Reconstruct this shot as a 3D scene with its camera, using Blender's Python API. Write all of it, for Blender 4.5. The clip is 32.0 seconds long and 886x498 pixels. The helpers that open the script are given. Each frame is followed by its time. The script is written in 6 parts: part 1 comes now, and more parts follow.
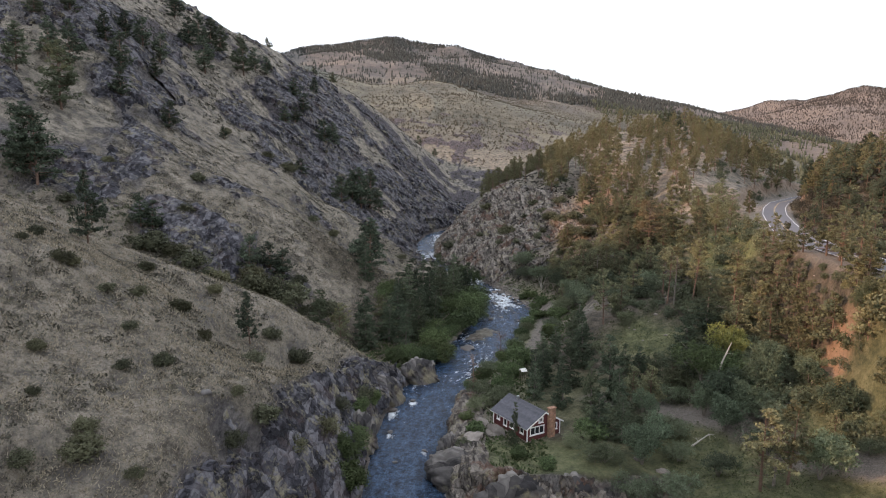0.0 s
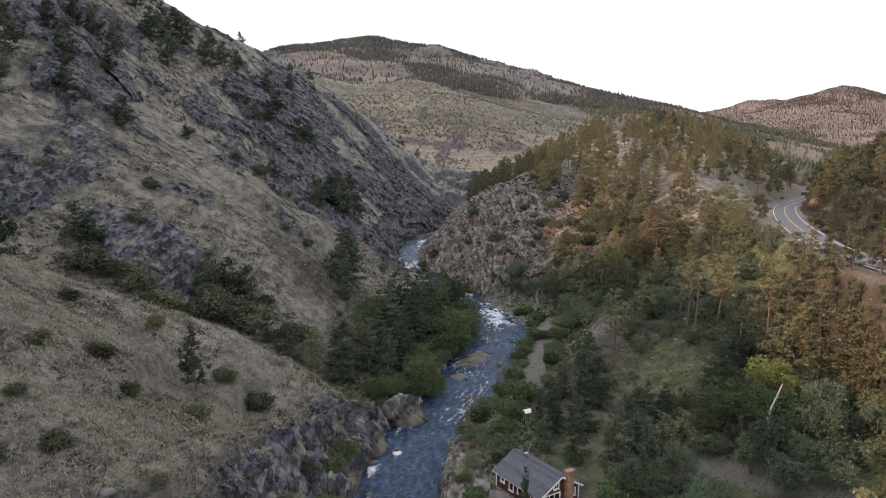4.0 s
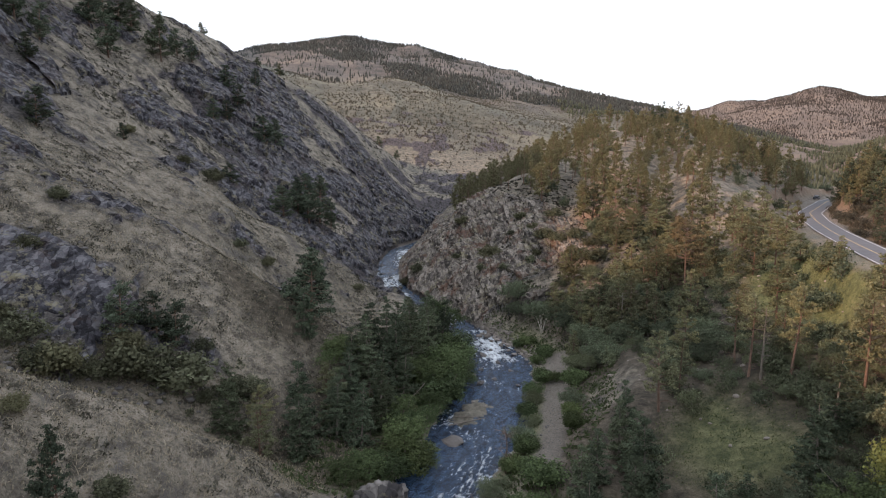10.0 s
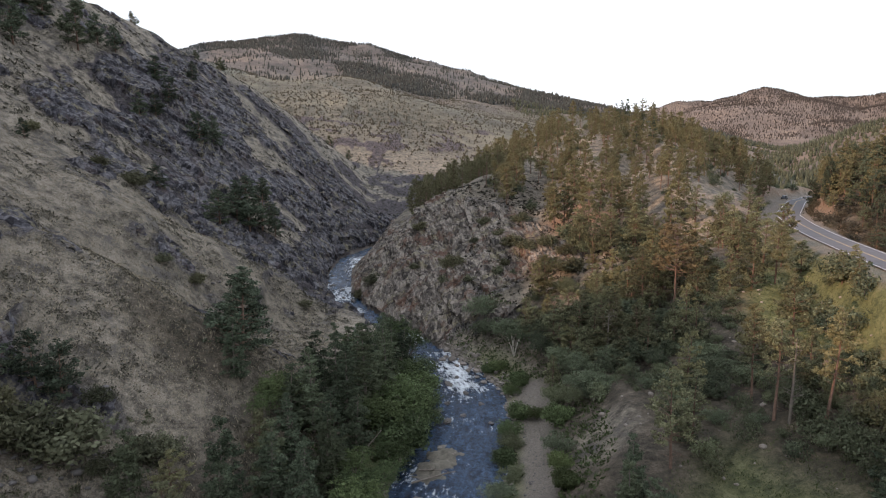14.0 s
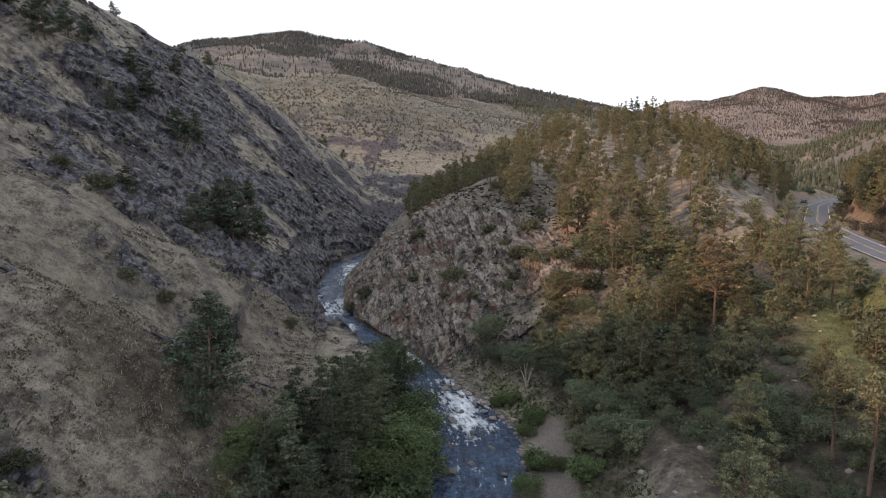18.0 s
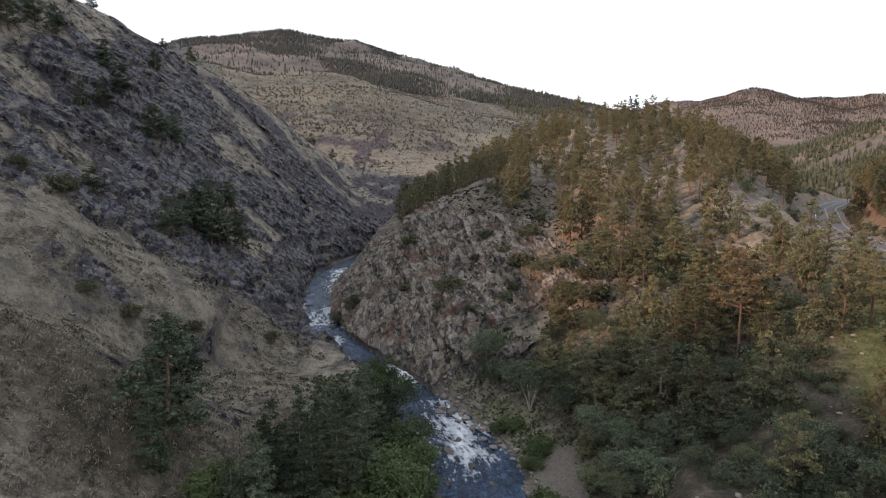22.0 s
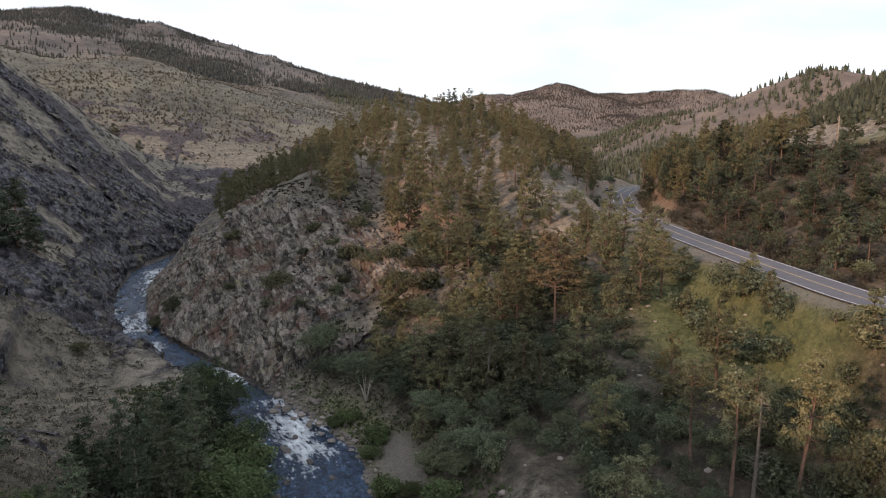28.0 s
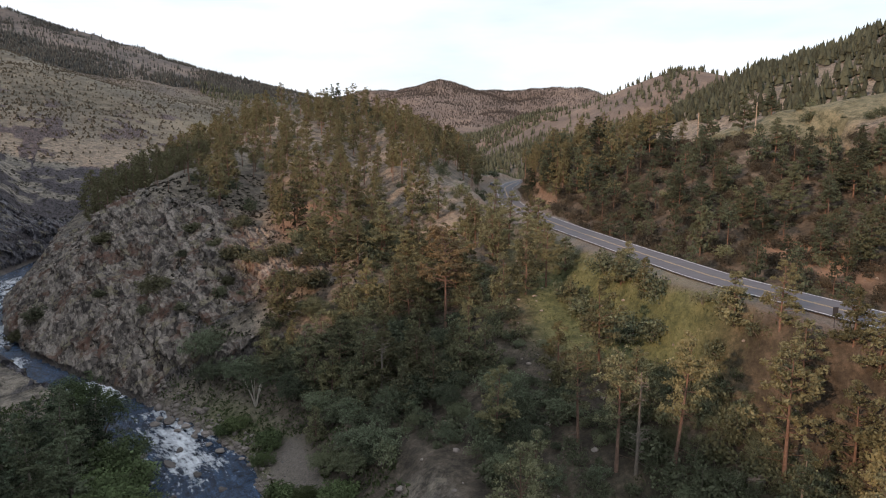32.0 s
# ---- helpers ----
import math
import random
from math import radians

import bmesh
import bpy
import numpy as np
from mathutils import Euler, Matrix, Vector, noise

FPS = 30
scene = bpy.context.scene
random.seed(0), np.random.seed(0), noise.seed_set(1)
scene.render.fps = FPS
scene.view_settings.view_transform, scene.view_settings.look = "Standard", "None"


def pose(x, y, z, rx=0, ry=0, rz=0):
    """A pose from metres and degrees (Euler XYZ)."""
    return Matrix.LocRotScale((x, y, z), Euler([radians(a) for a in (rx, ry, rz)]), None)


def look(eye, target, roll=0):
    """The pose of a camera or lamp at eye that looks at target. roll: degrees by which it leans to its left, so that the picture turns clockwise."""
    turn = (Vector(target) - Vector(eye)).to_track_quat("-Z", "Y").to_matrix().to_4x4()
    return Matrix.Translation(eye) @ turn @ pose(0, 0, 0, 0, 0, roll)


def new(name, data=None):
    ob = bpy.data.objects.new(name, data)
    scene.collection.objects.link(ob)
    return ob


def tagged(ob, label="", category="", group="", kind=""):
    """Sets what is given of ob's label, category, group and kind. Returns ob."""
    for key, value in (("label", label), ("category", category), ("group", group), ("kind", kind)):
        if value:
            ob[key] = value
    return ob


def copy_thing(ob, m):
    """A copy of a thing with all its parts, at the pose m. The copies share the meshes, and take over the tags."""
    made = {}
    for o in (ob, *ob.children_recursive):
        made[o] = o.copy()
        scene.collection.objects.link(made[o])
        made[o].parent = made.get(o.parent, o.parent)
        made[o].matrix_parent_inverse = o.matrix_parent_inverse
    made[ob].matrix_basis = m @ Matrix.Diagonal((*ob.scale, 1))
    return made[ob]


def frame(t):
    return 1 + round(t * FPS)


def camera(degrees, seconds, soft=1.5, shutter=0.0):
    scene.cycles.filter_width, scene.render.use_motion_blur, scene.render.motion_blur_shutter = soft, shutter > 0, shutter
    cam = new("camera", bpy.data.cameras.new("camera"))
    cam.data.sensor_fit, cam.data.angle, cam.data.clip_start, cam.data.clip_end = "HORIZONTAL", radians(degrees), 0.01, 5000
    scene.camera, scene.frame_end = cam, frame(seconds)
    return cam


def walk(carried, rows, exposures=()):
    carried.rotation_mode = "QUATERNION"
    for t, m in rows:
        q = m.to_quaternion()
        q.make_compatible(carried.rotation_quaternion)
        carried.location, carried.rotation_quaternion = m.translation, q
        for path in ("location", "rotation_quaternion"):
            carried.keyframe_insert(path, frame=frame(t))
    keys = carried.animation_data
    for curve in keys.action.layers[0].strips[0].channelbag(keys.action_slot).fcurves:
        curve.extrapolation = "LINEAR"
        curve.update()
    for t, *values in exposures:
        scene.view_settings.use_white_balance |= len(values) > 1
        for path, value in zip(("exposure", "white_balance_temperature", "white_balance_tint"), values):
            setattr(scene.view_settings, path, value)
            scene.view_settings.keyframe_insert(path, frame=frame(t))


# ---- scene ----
cam = camera(67.3, 32.0, soft=1.0)
PATH = [
    (0, (2.14, -0.771, 44.189), (2.09, 1.209, 43.911), 0.8),
    (0.5, (1.966, 1.354, 44.19), (1.945, 3.335, 43.913), 0.7),
    (1, (1.813, 3.455, 44.187), (1.793, 5.435, 43.91), 0.7),
    (1.5, (1.66, 5.552, 44.202), (1.641, 7.532, 43.926), 0.7),
    (2, (1.55, 7.601, 44.23), (1.53, 9.582, 43.954), 0.7),
    (2.5, (1.457, 9.637, 44.27), (1.436, 11.618, 43.995), 0.6),
    (3, (1.327, 11.71, 44.339), (1.305, 13.691, 44.064), 0.6),
    (3.5, (1.126, 13.787, 44.401), (1.113, 15.768, 44.125), 0.6),
    (4, (0.851, 15.814, 44.48), (0.854, 17.795, 44.203), 0.7),
    (4.5, (0.73, 17.837, 44.519), (0.744, 19.817, 44.242), 0.7),
    (6.5, (0.383, 26.379, 44.617), (0.408, 28.36, 44.341), 0.6),
    (7, (0.255, 28.524, 44.595), (0.281, 30.505, 44.319), 0.6),
    (7.5, (0.065, 30.763, 44.562), (0.092, 32.744, 44.287), 0.6),
    (8, (-0.069, 33.018, 44.542), (-0.043, 34.999, 44.267), 0.6),
    (8.5, (-0.154, 35.202, 44.546), (-0.127, 37.183, 44.271), 0.6),
    (9, (-0.16, 37.369, 44.543), (-0.134, 39.35, 44.27), 0.5),
    (9.5, (-0.199, 39.506, 44.554), (-0.162, 41.487, 44.281), 0.5),
    (10, (-0.334, 41.427, 44.555), (-0.27, 43.408, 44.283), 0.5),
    (10.5, (-0.379, 43.338, 44.557), (-0.304, 45.317, 44.284), 0.5),
    (11, (-0.392, 45.307, 44.571), (-0.309, 47.287, 44.299), 0.5),
    (11.5, (-0.444, 47.378, 44.568), (-0.343, 49.356, 44.295), 0.4),
    (12, (-0.52, 49.559, 44.532), (-0.396, 51.537, 44.261), 0.4),
    (12.5, (-0.519, 51.852, 44.508), (-0.376, 53.828, 44.236), 0.4),
    (13, (-0.373, 54.147, 44.506), (-0.216, 56.122, 44.235), 0.4),
    (13.5, (-0.278, 56.296, 44.461), (-0.106, 58.27, 44.189), 0.4),
    (14, (-0.246, 58.29, 44.459), (-0.047, 60.262, 44.189), 0.3),
    (14.5, (-0.188, 60.203, 44.509), (0.022, 62.173, 44.239), 0.3),
    (16.5, (-0.166, 67.495, 44.912), (0.045, 69.465, 44.639), 0.5),
    (17, (-0.084, 69.314, 44.949), (0.129, 71.284, 44.676), 0.5),
    (17.5, (-0.021, 71.181, 44.974), (0.191, 73.151, 44.701), 0.5),
    (18, (0.111, 73.014, 44.989), (0.322, 74.984, 44.716), 0.5),
    (18.5, (0.229, 74.821, 45.014), (0.441, 76.791, 44.741), 0.5),
    (19, (0.312, 76.641, 45.046), (0.525, 78.611, 44.773), 0.6),
    (19.5, (0.317, 78.473, 45.019), (0.538, 80.442, 44.747), 0.6),
    (20, (0.341, 80.178, 45.006), (0.565, 82.146, 44.735), 0.6),
    (20.5, (0.405, 81.574, 45.02), (0.629, 83.543, 44.749), 0.6),
    (21, (0.528, 82.461, 45.024), (0.751, 84.43, 44.753), 0.6),
    (21.5, (0.569, 82.849, 45.018), (0.798, 84.817, 44.746), 0.6),
    (22, (0.627, 82.881, 45.043), (0.865, 84.848, 44.77), 0.6),
    (22.5, (0.635, 82.787, 45.104), (0.884, 84.752, 44.829), 0.6),
    (23, (0.536, 82.696, 45.173), (0.818, 84.657, 44.895), 0.6),
    (23.5, (0.345, 82.621, 45.22), (0.676, 84.573, 44.938), 0.7),
    (24, (0.271, 82.578, 45.243), (0.649, 84.521, 44.959), 0.8),
    (24.5, (0.207, 82.549, 45.265), (0.633, 84.482, 44.979), 0.7),
    (26.5, (0.074, 82.508, 45.288), (0.68, 84.391, 44.996), 0.6),
    (27, (0.09, 82.494, 45.273), (0.741, 84.362, 44.98), 0.6),
    (27.5, (0.104, 82.501, 45.246), (0.798, 84.353, 44.952), 0.5),
    (28, (0.111, 82.535, 45.221), (0.848, 84.371, 44.926), 0.4),
    (28.5, (0.089, 82.576, 45.265), (0.869, 84.393, 44.968), 0.4),
    (29, (0.026, 82.601, 45.3), (0.848, 84.399, 45.001), 0.5),
    (29.5, (-0.047, 82.624, 45.329), (0.816, 84.404, 45.03), 0.5),
    (30, (-0.088, 82.659, 45.338), (0.814, 84.418, 45.037), 0.4),
    (30.5, (-0.068, 82.675, 45.324), (0.873, 84.414, 45.022), 0.3),
    (31, (-0.004, 82.718, 45.293), (0.973, 84.436, 44.991), 0.3),
    (31.5, (0.028, 82.782, 45.232), (1.042, 84.479, 44.929), 0.2),
    (32, (0.091, 82.896, 45.168), (1.126, 84.58, 44.863), 0.1),
]
walk(cam, [(t, look(eye, target, roll)) for t, eye, target, roll in PATH], exposures=[(0, 0.88), (4, 0.82), (9, 0.78), (16, 0.67), (24, 0.48), (32, 0.32)])

# ---- light ----
SUN_FROM = (-0.954, -0.30)
SUN_UP = 21.0
world = bpy.data.worlds.new("sky")
scene.world = world
world.use_nodes = True
wn = world.node_tree.nodes
sky = wn.new("ShaderNodeTexSky")
sky.sky_type = 'NISHITA'
sky.sun_disc = False
sky.sun_elevation = radians(SUN_UP)
sky.sun_rotation = math.atan2(SUN_FROM[0], SUN_FROM[1])
sky.air_density, sky.dust_density, sky.ozone_density = 1.0, 2.5, 1.0
# thin high cloud over most of the sky
wt = world.node_tree
cloud_at = wn.new("ShaderNodeTexCoord")
cloud_map = wn.new("ShaderNodeMapping")
cloud_map.inputs["Scale"].default_value = (1.2, 1.2, 5.0)
cloud = wn.new("ShaderNodeTexNoise")
cloud.inputs["Scale"].default_value, cloud.inputs["Detail"].default_value = 2.2, 6.0
cover = wn.new("ShaderNodeMapRange")
cover.inputs["From Min"].default_value, cover.inputs["From Max"].default_value = 0.30, 0.62
cover.inputs["To Min"].default_value, cover.inputs["To Max"].default_value = 0.5, 1.0
blend = wn.new("ShaderNodeMix")
blend.data_type = 'RGBA'
blend.inputs[7].default_value = (7.35, 7.7, 8.5, 1)
wt.links.new(cloud_at.outputs["Generated"], cloud_map.inputs[0])
wt.links.new(cloud_map.outputs[0], cloud.inputs["Vector"])
wt.links.new(cloud.outputs["Fac"], cover.inputs["Value"])
wt.links.new(cover.outputs[0], blend.inputs[0])
wt.links.new(sky.outputs[0], blend.inputs[6])
wt.links.new(blend.outputs[2], wn["Background"].inputs["Color"])
wn["Background"].inputs["Strength"].default_value = 0.13
sun = new("sun", bpy.data.lights.new("sun", 'SUN'))
sun.data.energy, sun.data.angle, sun.data.color = 3.4, radians(1.0), (1.0, 0.63, 0.42)
sun.matrix_world = look((SUN_FROM[0] * 100, SUN_FROM[1] * 100, 100 * math.tan(radians(SUN_UP))), (0, 0, 0))


# ---- noise and small helpers ----
def hash2(i, j, seed):
    n = (i.astype(np.int64) * 374761393 + j.astype(np.int64) * 668265263 + seed * 1442695041) & 0x7FFFFFFF
    n = ((n ^ (n >> 13)) * 1274126177) & 0x7FFFFFFF
    n = (n ^ (n >> 16)) & 0xFFFF
    return n / 65535.0


def vnoise(x, y, seed=0):
    """Smooth value noise, -1 to 1, on arrays."""
    i, j = np.floor(x), np.floor(y)
    u, v = x - i, y - j
    u, v = u * u * (3 - 2 * u), v * v * (3 - 2 * v)
    a, b = hash2(i, j, seed), hash2(i + 1, j, seed)
    c, d = hash2(i, j + 1, seed), hash2(i + 1, j + 1, seed)
    return 2 * ((a * (1 - u) + b * u) * (1 - v) + (c * (1 - u) + d * u) * v) - 1


def fbm(x, y, size, octaves=4, seed=0, gain=0.5):
    total, amp, k = 0.0, 1.0, 1.0 / size
    for o in range(octaves):
        total = total + amp * vnoise(x * k + 17.3 * o, y * k - 9.1 * o, seed + o)
        amp, k = amp * gain, k * 2.03
    return total


def ramp(v, a, b):
    t = np.clip((v - a) / (b - a), 0, 1)
    return t * t * (3 - 2 * t)


def along(x, y, line):
    """Nearest distance to a polyline, the side (left positive) and the place on it as point number plus fraction."""
    best = np.full(np.shape(x), 1e9)
    side = np.zeros(np.shape(x))
    where = np.zeros(np.shape(x))
    for n, ((ax, ay), (bx, by)) in enumerate(zip(line[:-1], line[1:])):
        ex, ey = bx - ax, by - ay
        t = np.clip(((x - ax) * ex + (y - ay) * ey) / (ex * ex + ey * ey), 0, 1)
        dx, dy = x - ax - t * ex, y - ay - t * ey
        d = np.hypot(dx, dy)
        near = d < best
        best = np.where(near, d, best)
        side = np.where(near, (ex * dy - ey * dx) / (math.hypot(ex, ey) * np.maximum(d, 1e-6)), side)
        where = np.where(near, n + t, where)
    return best, side, where


# ---- the lie of the land ----
RIVER = [(-6, -420), (6, -160), (2, -60), (-6, 20), (-3, 60), (-4.5, 84), (-3.3, 96), (-1, 108), (4, 121), (8, 132), (12, 147), (13, 160),
         (11, 172), (8.5, 184), (2, 200), (-5.5, 217), (-10.5, 238), (-11.6, 265), (-9, 295), (3, 325), (30, 365), (80, 420), (140, 520), (240, 700)]
RIVER_HALF = [9, 8, 7, 6, 5, 5, 5, 5, 5.5, 6.5, 6.5, 7, 6, 3.6, 3.2, 3.2, 3.5, 3.8, 4.2, 5, 5, 5, 5, 5]
RIVER_Z = [3.0, 4.0, 4.6, 5.0, 5.3, 5.5, 5.8, 6.0, 6.3, 6.6, 6.9, 7.1, 7.3, 7.6, 7.9, 8.1, 8.3, 8.5, 8.7, 9.0, 9.5, 10, 12, 15]

# Crest lines (x, y, z) with the fall of the ground on the left and the right of each, and how blunt the crest is.
RIDGES = [
    # left bank, from the camera's start on
    ([(-13, 36, 13), (-27, 50, 23.5), (-60, 45, 40), (-140, 20, 75), (-260, -40, 120)], 0.55, 0.30, 6),
    ([(-16, 70, 16), (-28, 66, 24.5), (-60, 66, 41)], 0.35, 0.35, 6),
    # its unseen upper end is raised to keep sun off the lower right slope
    ([(-9, 98, 9.5), (-21, 103, 17.5), (-34, 101, 23.5), (-47, 97, 29), (-62, 90, 38), (-100, 75, 60), (-170, 60, 107), (-235, 70, 138)], 0.30, 0.9, 3),
    ([(-6, 150, 10), (-20, 151, 20), (-40, 152, 31.5), (-66, 152, 45), (-110, 155, 74), (-170, 165, 118)], 0.42, 0.5, 6),
    ([(-10, 206, 9.5), (-26, 208, 20), (-42, 205, 29.5), (-55, 203, 37), (-76, 204, 47), (-110, 212, 68), (-160, 225, 105)], 0.45, 0.95, 4),
    # its unseen start is kept low enough to let sun reach the wooded hill
    ([(-300, 70, 130), (-240, 130, 134), (-195, 165, 130), (-150, 205, 124), (-114, 280, 104), (-108, 320, 101), (-100, 362, 97), (-69, 398, 80), (-47, 428, 63), (-27, 455, 47), (16, 482, 26), (60, 510, 14)], 0.6, 0.93, 7),
    # high ground out of sight, which shades the gorge
    ([(-540, -300, 150), (-540, 250, 185), (-560, 600, 300), (-640, 900, 350), (-820, 1300, 420)], 0.8, 0.8, 30),
    ([(-1200, 1300, 600), (-1200, 2000, 680)], 0.8, 0.8, 30),
    # hills behind the gorge
    ([(-330, 900, 185), (-242, 866, 161), (-166, 781, 139), (-109, 751, 121), (-50, 790, 128), (30, 799, 105), (116, 751, 85), (190, 681, 66), (260, 600, 50)], 0.4, 0.30, 40),
    ([(-900, 1700, 400), (-568, 1812, 321), (-484, 1836, 311), (-397, 1857, 337), (-215, 1887, 361), (-60, 1898, 344), (97, 1897, 310), (215, 1837, 278), (354, 1764, 209), (451, 1639, 173), (583, 1490, 130), (640, 1350, 80)], 0.4, 0.26, 60),
    ([(520, 2400, 190), (655, 2309, 200), (837, 2142, 178), (930, 2050, 224), (1000, 1990, 220), (1124, 1916, 252), (1194, 1871, 224), (1265, 1759, 213), (1354, 1555, 210), (1428, 1483, 186), (1600, 1300, 200)], 0.4, 0.24, 40),
    # right side, far to near
    ([(723, 1164, 60), (609, 812, 89), (641, 715, 102), (648, 633, 130), (628, 578, 128), (640, 530, 118), (760, 420, 150)], 0.28, 0.4, 20),
    ([(400, 520, 55), (433, 438, 72), (496, 420, 109), (486, 361, 111), (467, 311, 116), (430, 240, 120), (420, 100, 130), (430, -200, 140)], 0.33, 0.4, 14),
    ([(186, 330, 33), (176, 300, 38), (160, 250, 44), (145, 212, 46), (141, 195, 45), (147, 183, 48), (170, 186, 55), (190, 150, 62), (200, 100, 68), (205, 20, 70), (220, -150, 75)], 0.34, 0.45, 8),
    # the wooded hill and its rock hump
    ([(2, 212, 14), (8, 226, 26), (20, 237, 35), (45, 268, 45), (75, 300, 54.5), (100, 320, 58.5), (127, 333, 52), (146, 340, 42)], 0.75, 0.55, 4),
    ([(22, 200, 18), (29, 212, 27), (33, 225, 33), (36, 245, 38)], 0.75, 0.8, 4),
    ([(75, 300, 54), (62, 245, 43), (50, 203, 30.5), (47, 172, 20.5), (43, 140, 15)], 0.5, 0.42, 6),
    ([(100, 320, 58), (92, 255, 46), (81, 212, 37.5), (78, 196, 33)], 0.45, 0.6, 5),
    ([(50, 60, 11), (51, 92, 16.5), (54, 122, 22), (62, 148, 24), (72, 176, 28)], 0.5, 0.4, 8),
    ([(29, 122, 14.5), (29, 132, 15), (33, 145, 14)], 0.6, 0.45, 4),
]
ROAD = [(70, -220), (62, -60), (57, 40), (58.5, 80), (62, 111), (66, 131), (74, 152), (84, 177), (95, 201), (108, 226), (126.5, 252), (147, 281), (173, 309), (202, 330), (240, 350), (300, 380)]
ROAD_Z = 30.0
DRIVE = [(29, 91), (33, 86.5), (37.5, 79.5), (40.5, 70), (45, 66.5), (56, 61)]
TRACK = [(13.5, 112), (16.3, 122), (18.9, 133.7), (22.6, 150), (24, 158)]


def river_at(x, y):
    d, side, s = along(x, y, RIVER)
    n = np.arange(len(RIVER))
    half = np.interp(s, n, RIVER_HALF)
    return d - half, side, s, np.interp(s, n, RIVER_Z)


def land(x, y):
    """Height of the ground, with the masks that its cover follows."""
    x, y = np.asarray(x, float), np.asarray(y, float)
    keep = ramp(np.hypot(x, y - 120), 20, 90)
    calm = 1 - ramp(y, 270, 400)
    wx = x + keep * (5 * fbm(x, y, 38, 3, 3) * calm + 9 * fbm(x, y, 90, 1, 5) * (1 - calm))
    wy = y + keep * (5 * fbm(x, y, 41, 3, 8) * calm + 9 * fbm(x, y, 90, 1, 6) * (1 - calm))
    d, side, s, zr = river_at(x, y)
    left = side > 0
    heights = []
    for line, fall_l, fall_r, blunt in RIDGES:
        pitch = max(abs(b[2] - a[2]) / math.hypot(b[0] - a[0], b[1] - a[1]) for a, b in zip(line[:-1], line[1:]))
        distant = line[len(line) // 2][1] > 550
        runs = [line[n:n + 2] for n in range(len(line) - 1)] if distant else [line]
        brow = max(0.0, 1.05 * pitch - min(fall_l, fall_r)) if distant else 0.0
        best = None
        for run in runs:
            dist, sd, at = along(wx, wy, [p[:2] for p in run])
            top = np.interp(at, np.arange(len(run)), [p[2] for p in run])
            fall = fall_r + (fall_l - fall_r) * (0.5 + 0.5 * np.clip(sd * 1.3, -1, 1))
            one = top - fall * (np.sqrt(dist * dist + blunt * blunt) - blunt) - brow * np.minimum(dist, 120)
            best = one if best is None else np.maximum(best, one)
        heights.append(best)
    floor_z = zr + np.where(left, 0.5 + 0.10 * np.clip(d, 0, 60), 1.6 + 0.11 * np.clip(d, 0, 70))
    heights.append(floor_z)
    stack = np.array(heights)
    top = stack.max(0)
    soft = 1.6
    h = top + soft * np.log(np.exp((stack - top) / soft).sum(0))
    # banks: steep rock on the left near the start and in the gorge, softer by the grove
    grove = ramp(y, 104, 116) * (1 - ramp(y, 172, 186))
    steep_l = 1.35 * (1 - grove) + 0.42 * grove
    gorge = ramp(y, 176, 190)
    steep_r = 0.30 * (1 - gorge) + 1.05 * gorge
    house = ramp(y, 61, 66) * (1 - ramp(y, 92, 100)) * (1 - ramp(x, 24, 34)) * (~left)
    steep_r = steep_r + house * 1.2
    rise = np.where(left, steep_l, steep_r)
    dd = np.clip(d, 0, None)
    cap = zr + 0.25 + rise * dd + np.where(left | (gorge > 0.5), 0.012, 0.02) * dd * dd
    h = np.minimum(h, cap)
    # a low beach below the cabin's ledge
    beach = (~left) * (1 - ramp(y, 67.5, 69.5)) * ramp(y, 40, 56) * (1 - ramp(x, 20, 28))
    h = h * (1 - beach) + (zr + 0.45 + 0.07 * dd) * beach
    # the ledge on which the cabin stands
    ledge = ramp(d, 0.2, 2.2) * (~left) * ramp(y + 0.8 * vnoise(x / 2.2, y / 2.2, 13), 68.3, 70.3) * (1 - ramp(y, 94, 104)) * (1 - ramp(x, 30, 40))
    h = h * (1 - ledge) + (9.0 + 0.03 * (x - 8)) * ledge
    # road bench
    rd, rs, ra = along(x, y, ROAD)
    inner = 4.9 + 1.4 * ramp(y, 180, 205)
    k = 1 - ramp(rd, inner, inner + np.where(rs > 0, 4.5, 3.5))
    h = h * (1 - k) + (ROAD_Z - 0.12) * k
    slope_mask = k
    # relief
    far = ramp(np.hypot(x, y - 100), 250, 700)
    h = h + fbm(x, y, 9, 4, 21) * 0.45 * (1 - k) * ramp(d, 0, 6) * calm
    h = h + (fbm(x, y, 90, 5, 31, 0.55) * (1 - far) + fbm(x, y, 110, 3, 31, 0.55) * far) * (1.0 + 4.5 * far) * ramp(d, 20, 80) * (1 - k)
    return h, d, side, s, zr, k


